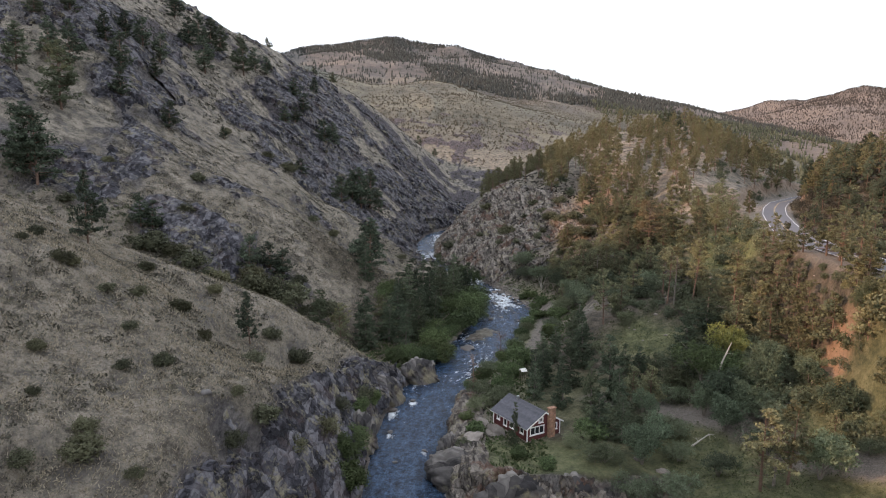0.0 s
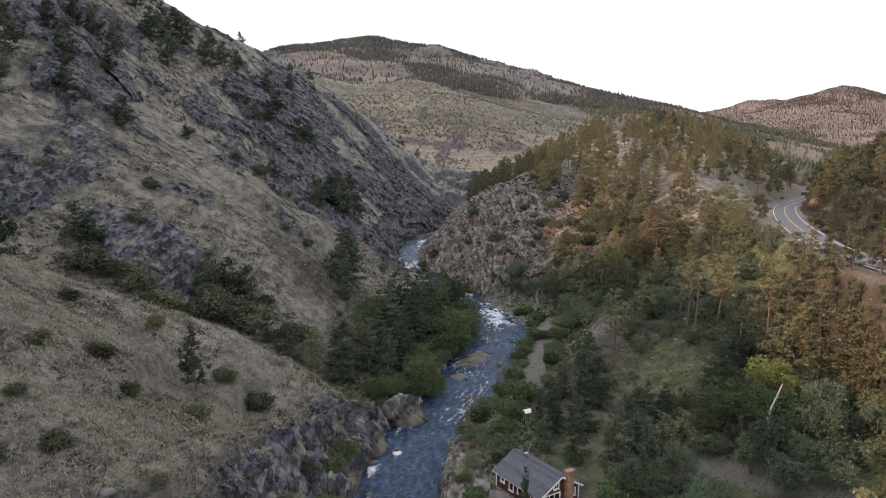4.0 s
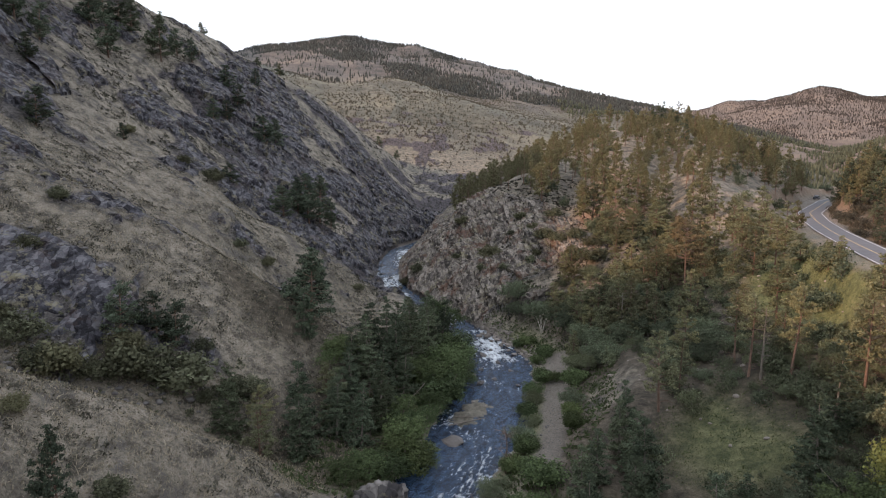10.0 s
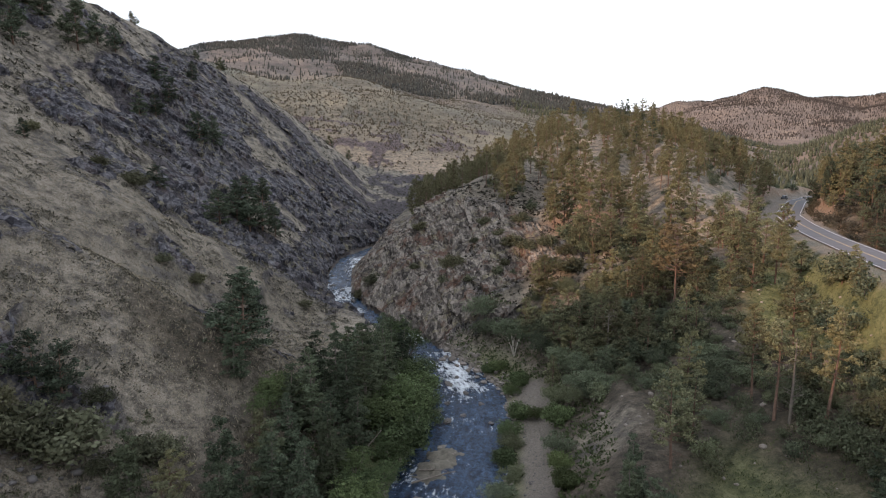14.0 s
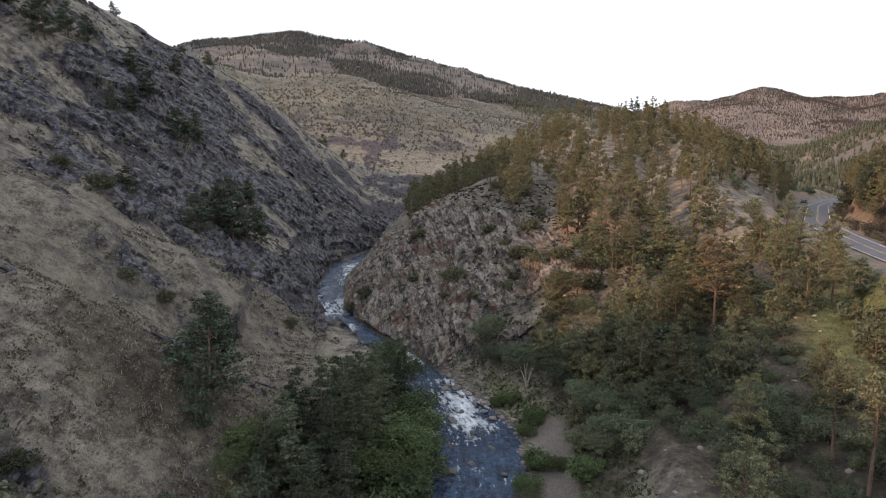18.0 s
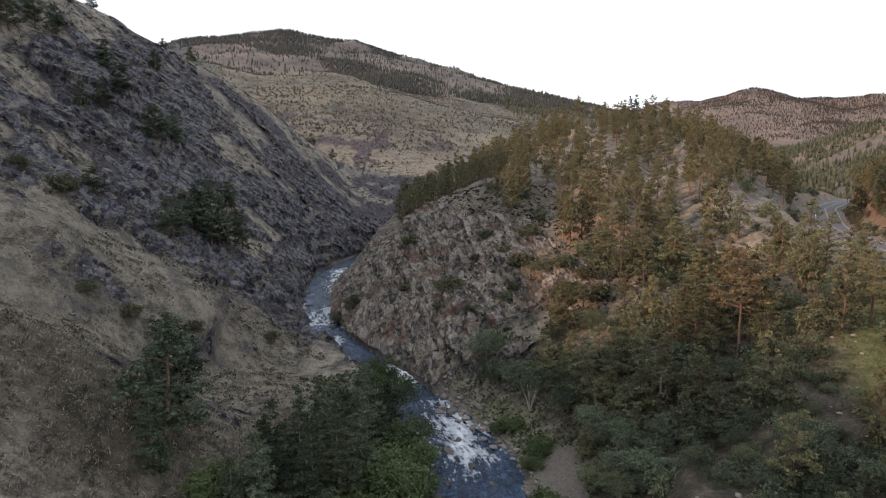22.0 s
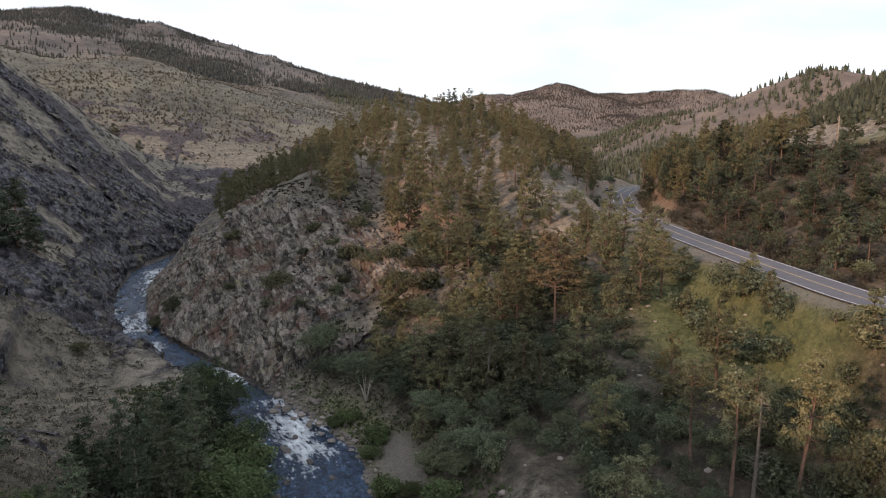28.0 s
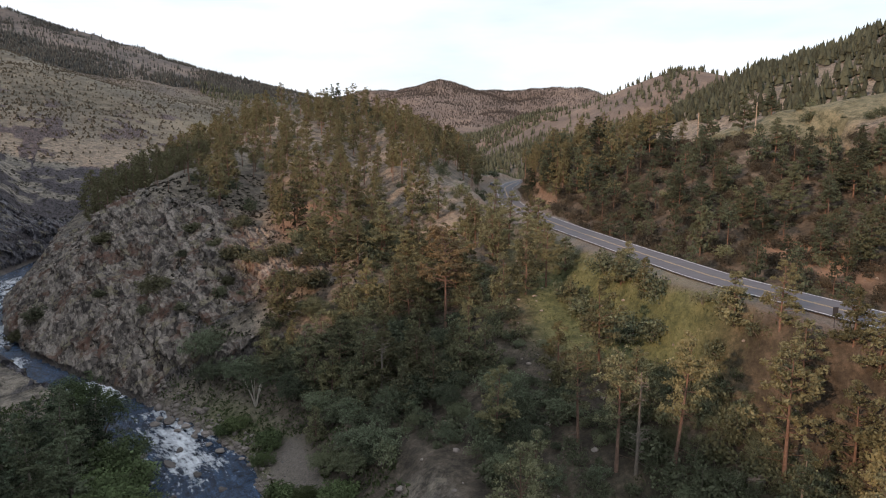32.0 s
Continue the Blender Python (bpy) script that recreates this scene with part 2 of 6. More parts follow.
def rockiness(x, y, h, d, side, steep):
    left = side > 0
    n = fbm(x, y, 14, 4, 51)
    crest = along(x, y, [p[:2] for p in RIDGES[5][0]])[0]
    turf = ramp(crest + 9 * n, 10, 30)
    gorge_l = left * turf * ramp(y, 196, 222) * (1 - ramp(d + 25 * n, 62, 105) * 0.62) * (1 - ramp(y, 470, 560))
    bank_l = left * (1 - ramp(d + 5 * n, 4.5, 10)) * (1 - ramp(y, 100, 108)) * (0.45 + 0.55 * ramp(fbm(x, y, 5, 3, 57), -0.5, 0.1))
    hump = (~left) * ramp(y + 4 * n, 182, 190) * (1 - ramp(h + 3 * n, 31, 38)) * (1 - ramp(x + 0.35 * (y - 200) + 4 * n, 34, 46)) * (1 - ramp(y, 262, 290))
    cabin = (~left) * ramp(y, 58, 64) * (1 - ramp(y, 98, 106)) * np.maximum(1 - ramp(d + 2 * n, 3.5, 6.5), (1 - ramp(y + 1.5 * n, 69.5, 72)) * (1 - ramp(x, 22, 28)))
    outcrop = ramp(n + 0.5 * fbm(x, y, 4, 3, 61), 0.5, 0.9) * left * ramp(y, 112, 128) * 0.8
    tops = left * turf * ramp(h + 9 * n, 42, 58) * ramp(y, 100, 125) * (1 - ramp(np.hypot(x, y), 500, 700)) * ramp(n, 0.0, 0.5)
    upper = left * np.maximum(1 - ramp(np.hypot((x + 76) / 17, (y - 138) / 26) + 0.35 * n, 0.6, 1.1), 1 - ramp(np.hypot((x + 92) / 18, (y - 185) / 25) + 0.35 * n, 0.6, 1.1)) * ramp(n, -0.5, 0.2)
    face = turf * ramp(steep, 0.95, 1.3) * ((left & ((y > 112) | (d < 9))) | (~left & (y > 178) & (x < 50)))
    gully = left * (1 - ramp(np.hypot((x + 49) / 15, (y - 127) / 9) + 0.3 * n, 0.7, 1.1)) * 0.9
    near = 1 - ramp(np.hypot(x, y - 120), 420, 600)
    return np.clip(np.maximum.reduce([gorge_l * ramp(n, -0.75, -0.1), bank_l, hump, cabin, outcrop, tops, upper, face, gully]) * near, 0, 1)


def ground_z(x, y):
    return float(GROUND_AT(np.array([x]), np.array([y]))[0])


def graded(lo, hi, start, end, step, grow):
    mid = list(np.arange(start, end, step))
    a, s = start, step
    below = []
    while a > lo:
        s *= grow
        a -= s
        below.append(a)
    a, s, above = mid[-1], step, []
    while a < hi:
        s *= grow
        a += s
        above.append(a)
    return np.array(below[::-1] + mid + above)


def full_height(X, Y):
    h, d, side, s, zr, k = land(X, Y)
    h2 = land(X + 0.8, Y)[0]
    h3 = land(X, Y + 0.8)[0]
    steep = np.hypot(h2 - h, h3 - h) / 0.8
    rock = rockiness(X, Y, h, d, side, steep)
    # foliated, tilted rock: slabs that dip across the slope
    u = X * 0.80 + Y * 0.35 - h * 0.55
    v = X * 0.30 - Y * 0.75 + h * 0.6
    slab = np.abs(fbm(u * 1.0, v * 0.3, 4.2, 4, 71, 0.55)) * 1.5 + np.abs(fbm(u, v * 0.4, 12, 3, 77)) * 2.6
    for size, amp, seed in ((4.6, 1.5, 81), (2.3, 0.9, 83), (1.4, 0.5, 85)):
        bu, bv = u / size + 0.5 * vnoise(u / size, v / size, seed), v / (size * 1.8) + 0.5 * vnoise(v / size, u / size, seed + 1)
        slab = slab + amp * hash2(np.floor(bu), np.floor(bv), seed)
    slab = slab - 1.3
    calm = np.where((side < 0) & (Y > 55) & (Y < 105), 0.3, 1.0)
    calm = calm * (1 - ramp(Y, 300, 370)) * np.where((side < 0) & (Y > 150), 0.5, 0.4)
    h = h + rock * (slab - 1.5) * ramp(d, 0.0, 2.0) * calm * (1 - k)
    wet = d < 0
    bed = zr - 0.35 - 0.5 * ramp(-d, 0, 2)
    h = np.where(wet, bed, np.maximum(h, zr - 0.3 + 0.5 * ramp(d, 0, 1.0)))
    return h, d, side, s, zr, k, rock, steep


GX = graded(-1500, 2700, -66, 82, 0.9, 1.024)
GY = graded(-420, 3000, 44, 250, 0.9, 1.022)
MX, MY = np.meshgrid(GX, GY)
GH, GD, GS, GA, GZR, GK, GROCK, GSTEEP = full_height(MX, MY)


def GROUND_AT(x, y):
    i = np.clip(np.searchsorted(GX, x) - 1, 0, len(GX) - 2)
    j = np.clip(np.searchsorted(GY, y) - 1, 0, len(GY) - 2)
    u, v = (x - GX[i]) / (GX[i + 1] - GX[i]), (y - GY[j]) / (GY[j + 1] - GY[j])
    return (GH[j, i] * (1 - u) + GH[j, i + 1] * u) * (1 - v) + (GH[j + 1, i] * (1 - u) + GH[j + 1, i + 1] * u) * v


def grid_mesh(name, X, Y, Z, keep=None):
    ny, nx = X.shape
    mesh = bpy.data.meshes.new(name)
    idx = np.arange(nx * ny).reshape(ny, nx)
    quads = np.stack([idx[:-1, :-1], idx[:-1, 1:], idx[1:, 1:], idx[1:, :-1]], -1).reshape(-1, 4)
    if keep is not None:
        quads = quads[keep.reshape(-1)]
    mesh.vertices.add(nx * ny)
    mesh.vertices.foreach_set("co", np.stack([X, Y, Z], -1).astype(np.float32).ravel())
    mesh.loops.add(quads.size)
    mesh.loops.foreach_set("vertex_index", quads.astype(np.int32).ravel())
    mesh.polygons.add(len(quads))
    mesh.polygons.foreach_set("loop_start", np.arange(0, quads.size, 4, dtype=np.int32))
    mesh.polygons.foreach_set("use_smooth", np.ones(len(quads), bool))
    mesh.update(calc_edges=True)
    return mesh


def soup(name, verts, faces, smooth=False):
    """A mesh from arrays of vertices and of triangles or quads."""
    mesh = bpy.data.meshes.new(name)
    faces = np.asarray(faces, np.int32)
    mesh.vertices.add(len(verts))
    mesh.vertices.foreach_set("co", np.asarray(verts, np.float32).ravel())
    mesh.loops.add(faces.size)
    mesh.loops.foreach_set("vertex_index", faces.ravel())
    mesh.polygons.add(len(faces))
    mesh.polygons.foreach_set("loop_start", np.arange(0, faces.size, faces.shape[1], dtype=np.int32))
    if smooth:
        mesh.polygons.foreach_set("use_smooth", np.ones(len(faces), bool))
    mesh.update(calc_edges=True)
    return mesh


# ---- materials ----
def material(name, rough=0.8, metal=0.0):
    m = bpy.data.materials.new(name)
    m.use_nodes = True
    b = m.node_tree.nodes["Principled BSDF"]
    b.inputs["Roughness"].default_value = rough
    b.inputs["Metallic"].default_value = metal
    b.inputs["Specular IOR Level"].default_value = 0.25
    return m, m.node_tree, b


class Kit:
    """Short ways to write shader nodes."""

    def __init__(self, tree):
        self.t = tree

    def put(self, kind, **inputs):
        n = self.t.nodes.new(kind)
        for key, v in inputs.items():
            self.set(n, key, v)
        return n

    def set(self, n, key, v):
        sock = n.inputs[int(key[1:])] if key[0] == "i" and key[1:].isdigit() else n.inputs[key.replace("_", " ")]
        if isinstance(v, bpy.types.NodeSocket):
            self.t.links.new(v, sock)
        else:
            sock.default_value = v

    def noise(self, scale, detail=4.0, rough=0.55, vector=None, stretch=None):
        if vector is None:
            vector = self.coord()
        if stretch:
            mp = self.put("ShaderNodeMapping", Vector=vector, Scale=stretch[:3])
            if len(stretch) > 3:
                mp.inputs["Rotation"].default_value = [radians(a) for a in stretch[3:]]
            vector = mp.outputs[0]
        return self.put("ShaderNodeTexNoise", Vector=vector, Scale=scale, Detail=detail, Roughness=rough).outputs["Fac"]

    def coord(self):
        return self.put("ShaderNodeTexCoord").outputs["Object"]

    def attr(self, name):
        n = self.t.nodes.new("ShaderNodeAttribute")
        n.attribute_name = name
        return n.outputs["Fac"]

    def ramp(self, fac, *stops):
        n = self.put("ShaderNodeValToRGB", Fac=fac)
        els = n.color_ramp.elements
        while len(els) < len(stops):
            els.new(0.5)
        for e, (p, c) in zip(els, stops):
            e.position = p
            e.color = (*c, 1) if isinstance(c, tuple) else (c, c, c, 1)
        return n.outputs["Color"]

    def mix(self, fac, a, b, kind='MIX'):
        n = self.t.nodes.new("ShaderNodeMix")
        n.data_type, n.blend_type = 'RGBA', kind
        for i, v in ((0, fac), (6, a), (7, b)):
            if isinstance(v, bpy.types.NodeSocket):
                self.t.links.new(v, n.inputs[i])
            else:
                n.inputs[i].default_value = (*v, 1) if isinstance(v, tuple) else v
        return n.outputs[2]

    def math(self, op, a, b=0.0, clamp=False):
        n = self.put("ShaderNodeMath", i0=a, i1=b)
        n.operation, n.use_clamp = op, clamp
        return n.outputs[0]

    def bump(self, height, strength, distance):
        return self.put("ShaderNodeBump", Height=height, Strength=strength, Distance=distance).outputs[0]

    def random(self):
        return self.put("ShaderNodeObjectInfo").outputs["Random"]


def plain(name, colour, rough=0.8, metal=0.0, vary=0.25, scale=6.0, bump=0.0, random_tint=0.0):
    """A surface with grain at two scales and slight wear."""
    m, t, b = material(name, rough, metal)
    k = Kit(t)
    n1, n2 = k.noise(scale, 5), k.noise(scale * 7, 3)
    f = k.math('ADD', k.math('MULTIPLY', n1, 0.65), k.math('MULTIPLY', n2, 0.35))
    lo = tuple(c * (1 - vary) for c in colour)
    hi = tuple(min(1, c * (1 + vary)) for c in colour)
    col = k.ramp(f, (0.3, lo), (0.7, hi))
    if random_tint:
        r = k.random()
        col = k.mix(1.0, col, k.ramp(r, (0.0, 1 - random_tint), (1.0, 1.0)), 'MULTIPLY')
    k.set(b, "Base_Color", col)
    if bump:
        k.set(b, "Normal", k.bump(f, 0.6, bump))
    return m


def make_ground_material():
    m, t, b = material("hillside", 0.95)
    k = Kit(t)
    pos = k.coord()
    big, mid, fine = k.noise(0.035, 4), k.noise(0.45, 5, 0.65), k.noise(2.1, 6, 0.8)
    tiny = k.noise(6.0, 4, 0.75)
    grass = k.ramp(k.math('ADD', k.math('MULTIPLY', mid, 0.55), k.math('MULTIPLY', fine, 0.45)),
                   (0.41, (0.06, 0.053, 0.043)), (0.47, (0.16, 0.141, 0.114)), (0.56, (0.305, 0.267, 0.215)))
    grass = k.mix(k.ramp(big, (0.45, 0.0), (0.65, 0.4)), grass, (0.135, 0.118, 0.092))
    grass = k.mix(k.ramp(tiny, (0.48, 0.0), (0.66, 0.7)), grass, (0.065, 0.060, 0.05))
    patch = k.math('ADD', k.math('MULTIPLY', k.noise(0.2, 5, 0.65), 0.75), k.math('MULTIPLY', fine, 0.25))
    grass = k.mix(k.ramp(patch, (0.53, 0.0), (0.61, 0.75)), grass, (0.082, 0.077, 0.074))
    distant = k.ramp(k.math('ADD', k.math('MULTIPLY', k.noise(0.018, 5, 0.6), 0.5), k.math('MULTIPLY', k.noise(0.13, 6, 0.7), 0.5)),
                     (0.40, (0.064, 0.064, 0.052)), (0.50, (0.108, 0.105, 0.083)), (0.62, (0.166, 0.156, 0.12)))
    grass = k.mix(k.attr("away"), grass, distant)
    rockn = k.noise(0.45, 6, 0.7, stretch=(1.3, 0.6, 1.0, 20, 38, 30))
    warp = k.mix(0.35, pos, k.put("ShaderNodeTexNoise", Vector=pos, Scale=0.8, Detail=4.0).outputs["Color"], 'ADD')
    tilt = k.put("ShaderNodeMapping", Vector=warp, Scale=(1.5, 0.6, 1.0))
    tilt.inputs["Rotation"].default_value = (radians(25), radians(38), radians(30))
    cell = k.put("ShaderNodeTexVoronoi", Vector=tilt.outputs[0], Scale=0.75)
    edge_v = k.put("ShaderNodeTexVoronoi", Vector=tilt.outputs[0], Scale=0.75)
    edge_v.feature = 'DISTANCE_TO_EDGE'
    cell2 = k.put("ShaderNodeTexVoronoi", Vector=tilt.outputs[0], Scale=2.0)
    shade = k.math('ADD', k.math('MULTIPLY', k.put("ShaderNodeSeparateColor", Color=cell.outputs["Color"]).outputs[0], 0.5), k.math('MULTIPLY', k.put("ShaderNodeSeparateColor", Color=cell2.outputs["Color"]).outputs[0], 0.5))
    crack = k.math('ADD', k.math('MULTIPLY', shade, 0.18), k.math('ADD', k.math('MULTIPLY', k.noise(1.6, 7, 0.75, stretch=(1.9, 0.5, 1.2, 25, 38, 30)), 1.0), -0.10))
    rock = k.ramp(k.math('ADD', k.math('MULTIPLY', rockn, 0.4), k.math('MULTIPLY', crack, 0.6)),
                  (0.37, (0.035, 0.033, 0.034)), (0.46, (0.115, 0.106, 0.102)), (0.54, (0.195, 0.178, 0.166)), (0.66, (0.32, 0.295, 0.27)))
    gap = k.ramp(edge_v.outputs["Distance"], (0.0, 1.0), (0.09, 0.0))
    rock = k.mix(k.math('MULTIPLY', gap, 0.22), rock, (0.035, 0.032, 0.034))
    rust = k.ramp(k.noise(0.16, 4, 0.7), (0.54, 0.0), (0.68, 0.75))
    rock = k.mix(k.math('MULTIPLY', rust, k.attr("warm")), rock, (0.15, 0.088, 0.062))
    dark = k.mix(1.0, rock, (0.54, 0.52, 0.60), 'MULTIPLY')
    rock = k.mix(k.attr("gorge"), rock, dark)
    green = k.ramp(k.math('ADD', k.math('MULTIPLY', mid, 0.5), k.math('MULTIPLY', fine, 0.5)),
                   (0.40, (0.058, 0.068, 0.031)), (0.50, (0.106, 0.118, 0.052)), (0.62, (0.18, 0.176, 0.086)))
    litter = k.ramp(k.math('ADD', k.math('MULTIPLY', mid, 0.6), k.math('MULTIPLY', fine, 0.4)),
                    (0.38, (0.028, 0.024, 0.018)), (0.52, (0.068, 0.056, 0.041)), (0.64, (0.15, 0.122, 0.09)))
    # orange soil of the cuts, also used to paint warm sunlight on the hill
    earth_and_sunglow = k.ramp(fine, (0.3, (0.22, 0.135, 0.088)), (0.7, (0.34, 0.22, 0.148)))
    gravel = k.ramp(k.math('ADD', k.math('MULTIPLY', tiny, 0.6), k.math('MULTIPLY', fine, 0.4)), (0.40, (0.105, 0.092, 0.08)), (0.60, (0.235, 0.205, 0.18)))
    # far right hills: warm evening light and haze are put into this colour
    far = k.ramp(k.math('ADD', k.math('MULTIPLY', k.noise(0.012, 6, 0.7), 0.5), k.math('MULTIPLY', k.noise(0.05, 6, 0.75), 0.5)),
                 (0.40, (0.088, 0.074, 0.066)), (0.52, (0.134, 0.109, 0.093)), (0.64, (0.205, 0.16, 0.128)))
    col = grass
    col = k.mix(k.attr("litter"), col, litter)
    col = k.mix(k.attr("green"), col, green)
    # far left mountain: greyed and lightened in place of haze
    hazy_side = k.ramp(k.math('ADD', k.math('MULTIPLY', k.noise(0.009, 6, 0.7), 0.5), k.math('MULTIPLY', k.noise(0.06, 6, 0.8), 0.5)),
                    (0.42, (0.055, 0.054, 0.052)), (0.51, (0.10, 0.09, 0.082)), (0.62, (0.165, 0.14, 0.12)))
    col = k.mix(k.attr("wood"), col, k.mix(k.attr("sunlit_side"), hazy_side, far))
    edge = k.math('ADD', k.attr("rock"), k.math('MULTIPLY', k.math('SUBTRACT', fine, 0.5), 0.9))
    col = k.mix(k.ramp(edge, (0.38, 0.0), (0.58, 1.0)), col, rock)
    col = k.mix(k.attr("earth_and_sunglow"), col, earth_and_sunglow)
    col = k.mix(k.attr("gravel"), col, gravel)
    k.set(b, "Base_Color", col)
    hgt = k.math('ADD', k.math('MULTIPLY', fine, 0.5), k.math('ADD', k.math('MULTIPLY', tiny, 0.25), k.math('MULTIPLY', k.math('MULTIPLY', crack, k.attr("rock")), 3.2)))
    k.set(b, "Normal", k.bump(hgt, 1.0, 0.6))
    return m


def make_water_material():
    m, t, b = material("river_water", 0.12)
    k = Kit(t)
    b.inputs["Specular IOR Level"].default_value = 0.5
    b.inputs["IOR"].default_value = 1.33
    flow = k.attr("foam")
    run = k.put("ShaderNodeCombineXYZ", X=k.attr("down"), Y=k.attr("across")).outputs[0]
    rip = k.noise(0.75, 6, 0.7, run, (0.42, 1.0, 1.0))
    small = k.noise(2.0, 5, 0.75, run, (0.8, 0.7, 1.0))
    f = k.math('ADD', k.math('MULTIPLY', rip, 0.55), k.math('MULTIPLY', small, 0.45))
    streak = k.noise(1.5, 5, 0.7, run, (0.3, 1.1, 1.0))
    lim = k.math('ADD', k.math('ADD', k.math('MULTIPLY', f, 0.6), k.math('MULTIPLY', streak, 0.4)), k.math('MULTIPLY', flow, 0.24))
    foam = k.ramp(lim, (0.645, 0.0), (0.685, 0.5), (0.765, 1.0))
    # water colour brightens with the ripples, a painted reflection of the sky
    ripple_sheen = k.ramp(f, (0.42, (0.005, 0.012, 0.029)), (0.58, (0.044, 0.078, 0.135)))
    k.set(b, "Base_Color", k.mix(foam, ripple_sheen, (0.74, 0.78, 0.82)))
    k.set(b, "Roughness", k.ramp(foam, (0.0, 0.07), (1.0, 0.75)))
    k.set(b, "Normal", k.bump(k.math('ADD', f, k.math('MULTIPLY', foam, 0.3)), 1.0, 0.55))
    return m


def make_needle_material(name, colour, spread=0.35):
    m, t, b = material(name, 0.75)
    k = Kit(t)
    r = k.math('MAXIMUM', k.random(), k.attr("tint"))
    isl = k.put("ShaderNodeNewGeometry").outputs["Random Per Island"]
    n = k.noise(1.5, 3, 0.6)
    f = k.math('ADD', k.math('MULTIPLY', isl, 0.4), k.math('MULTIPLY', n, 0.6))
    base = k.ramp(f, (0.28, tuple(c * (1 - 1.4 * spread) for c in colour)), (0.72, tuple(c * (1 + 1.4 * spread) for c in colour)))
    yellow = k.mix(k.ramp(r, (0.45, 0.0), (1.0, 0.5)), base, (colour[0] * 1.35, colour[1] * 1.15, colour[2] * 0.95))
    yellow = k.mix(1.0, yellow, k.ramp(k.math('FRACT', k.math('MULTIPLY', r, 7.3)), (0.0, 0.58), (1.0, 1.32)), 'MULTIPLY')
    k.set(b, "Base_Color", yellow)
    b.inputs["Specular IOR Level"].default_value = 0.12
    tr = t.nodes.new("ShaderNodeBsdfTranslucent")
    k.set(tr, "Color", yellow)
    mx = t.nodes.new("ShaderNodeMixShader")
    mx.inputs[0].default_value = 0.22
    t.links.new(b.outputs[0], mx.inputs[1])
    t.links.new(tr.outputs[0], mx.inputs[2])
    t.links.new(mx.outputs[0], t.nodes["Material Output"].inputs[0])
    return m


M_GROUND = make_ground_material()
M_WATER = make_water_material()
M_NEEDLE = make_needle_material("pine_needles", (0.130, 0.134, 0.079))
M_HILLNEEDLE = make_needle_material("sunny_pine_needles", (0.104, 0.108, 0.065))
M_OLDNEEDLE = make_needle_material("old_pine_needles", (0.19, 0.16, 0.10))
M_CLIFF = make_needle_material("cliff_pine_needles", (0.068, 0.085, 0.058))
M_FIR = make_needle_material("fir_needles", (0.078, 0.098, 0.064))
M_LEAF = make_needle_material("willow_leaves", (0.074, 0.10, 0.046))
M_LEAF_GREY = make_needle_material("cottonwood_leaves", (0.108, 0.138, 0.09))
M_LEAF_YELLOW = make_needle_material("yellow_green_leaves", (0.17, 0.19, 0.07))
M_JUNIPER = make_needle_material("juniper_green", (0.088, 0.092, 0.058))
M_SCRUB = make_needle_material("scrub_leaves", (0.11, 0.13, 0.084))
M_STRAW = make_needle_material("dry_grass_blades", (0.33, 0.285, 0.21), 0.5)
M_MEADOW = make_needle_material("meadow_grass_blades", (0.108, 0.132, 0.055), 0.4)
M_FARBRUSH = make_needle_material("far_brush_leaves", (0.068, 0.066, 0.052))
M_FARWOOD = make_needle_material("far_conifers", (0.05, 0.054, 0.05))
# paler than the other conifers: distance haze is put into the colour
M_PEAKWOOD = make_needle_material("haze_paled_conifers", (0.10, 0.086, 0.076))
M_EASTWOOD = make_needle_material("sunny_conifers", (0.06, 0.066, 0.044))
M_SAGE = make_needle_material("sagebrush", (0.072, 0.068, 0.053))
M_BARK = plain("pine_bark", (0.165, 0.108, 0.082), 0.9, vary=0.45, scale=3, bump=0.05, random_tint=0.35)
M_BARK_GREY = plain("grey_bark", (0.15, 0.13, 0.11), 0.9, vary=0.35, scale=3, bump=0.03)
M_ASPHALT = plain("asphalt", (0.092, 0.092, 0.104), 0.85, vary=0.18, scale=0.5, bump=0.01)
M_LINE_WHITE = plain("road_paint_white", (0.50, 0.50, 0.49), 0.7, vary=0.25, scale=2)
M_LINE_YELLOW = plain("road_paint_yellow", (0.36, 0.27, 0.13), 0.7, vary=0.2, scale=2)
M_WETSTONE = plain("wet_stone", (0.10, 0.088, 0.08), 0.45, vary=0.4, scale=1.3, bump=0.12, random_tint=0.4)
M_STONE = plain("river_stone", (0.25, 0.22, 0.195), 0.85, vary=0.4, scale=1.3, bump=0.12, random_tint=0.5)

# ---- ground ----
LEFT = GS > 0
wob = fbm(MX, MY, 16, 3, 91)
wob2 = fbm(MX, MY, 60, 4, 95)
FARNESS = np.hypot(MX, MY - 100)
green = np.zeros_like(MX)


def spot(cx, cy, rx, ry, turn=0.0, edge=0.35):
    """A soft-edged patch on the ground."""
    c, s_ = math.cos(radians(turn)), math.sin(radians(turn))
    u, v = (MX - cx) * c + (MY - cy) * s_, -(MX - cx) * s_ + (MY - cy) * c
    return 1 - ramp(np.hypot(u / rx, v / ry) + 0.22 * wob, 1 - edge, 1 + edge)


right_wood = (~LEFT) * ramp(GD, 8 - 5 * ramp(MY, 96, 108) * (1 - ramp(MY, 172, 182)), 16 - 8 * ramp(MY, 96, 108) * (1 - ramp(MY, 172, 182))) * (1 - ramp(FARNESS, 330, 480)) * (1 - ramp(MY, 345, 380))
right_wood = right_wood * (1 - 0.8 * ramp(GH + 4 * wob, 44, 52)) * (1 - 0.75 * ramp(wob + 0.4 * wob2, 0.1, 0.5) * ramp(MY, 150, 190))
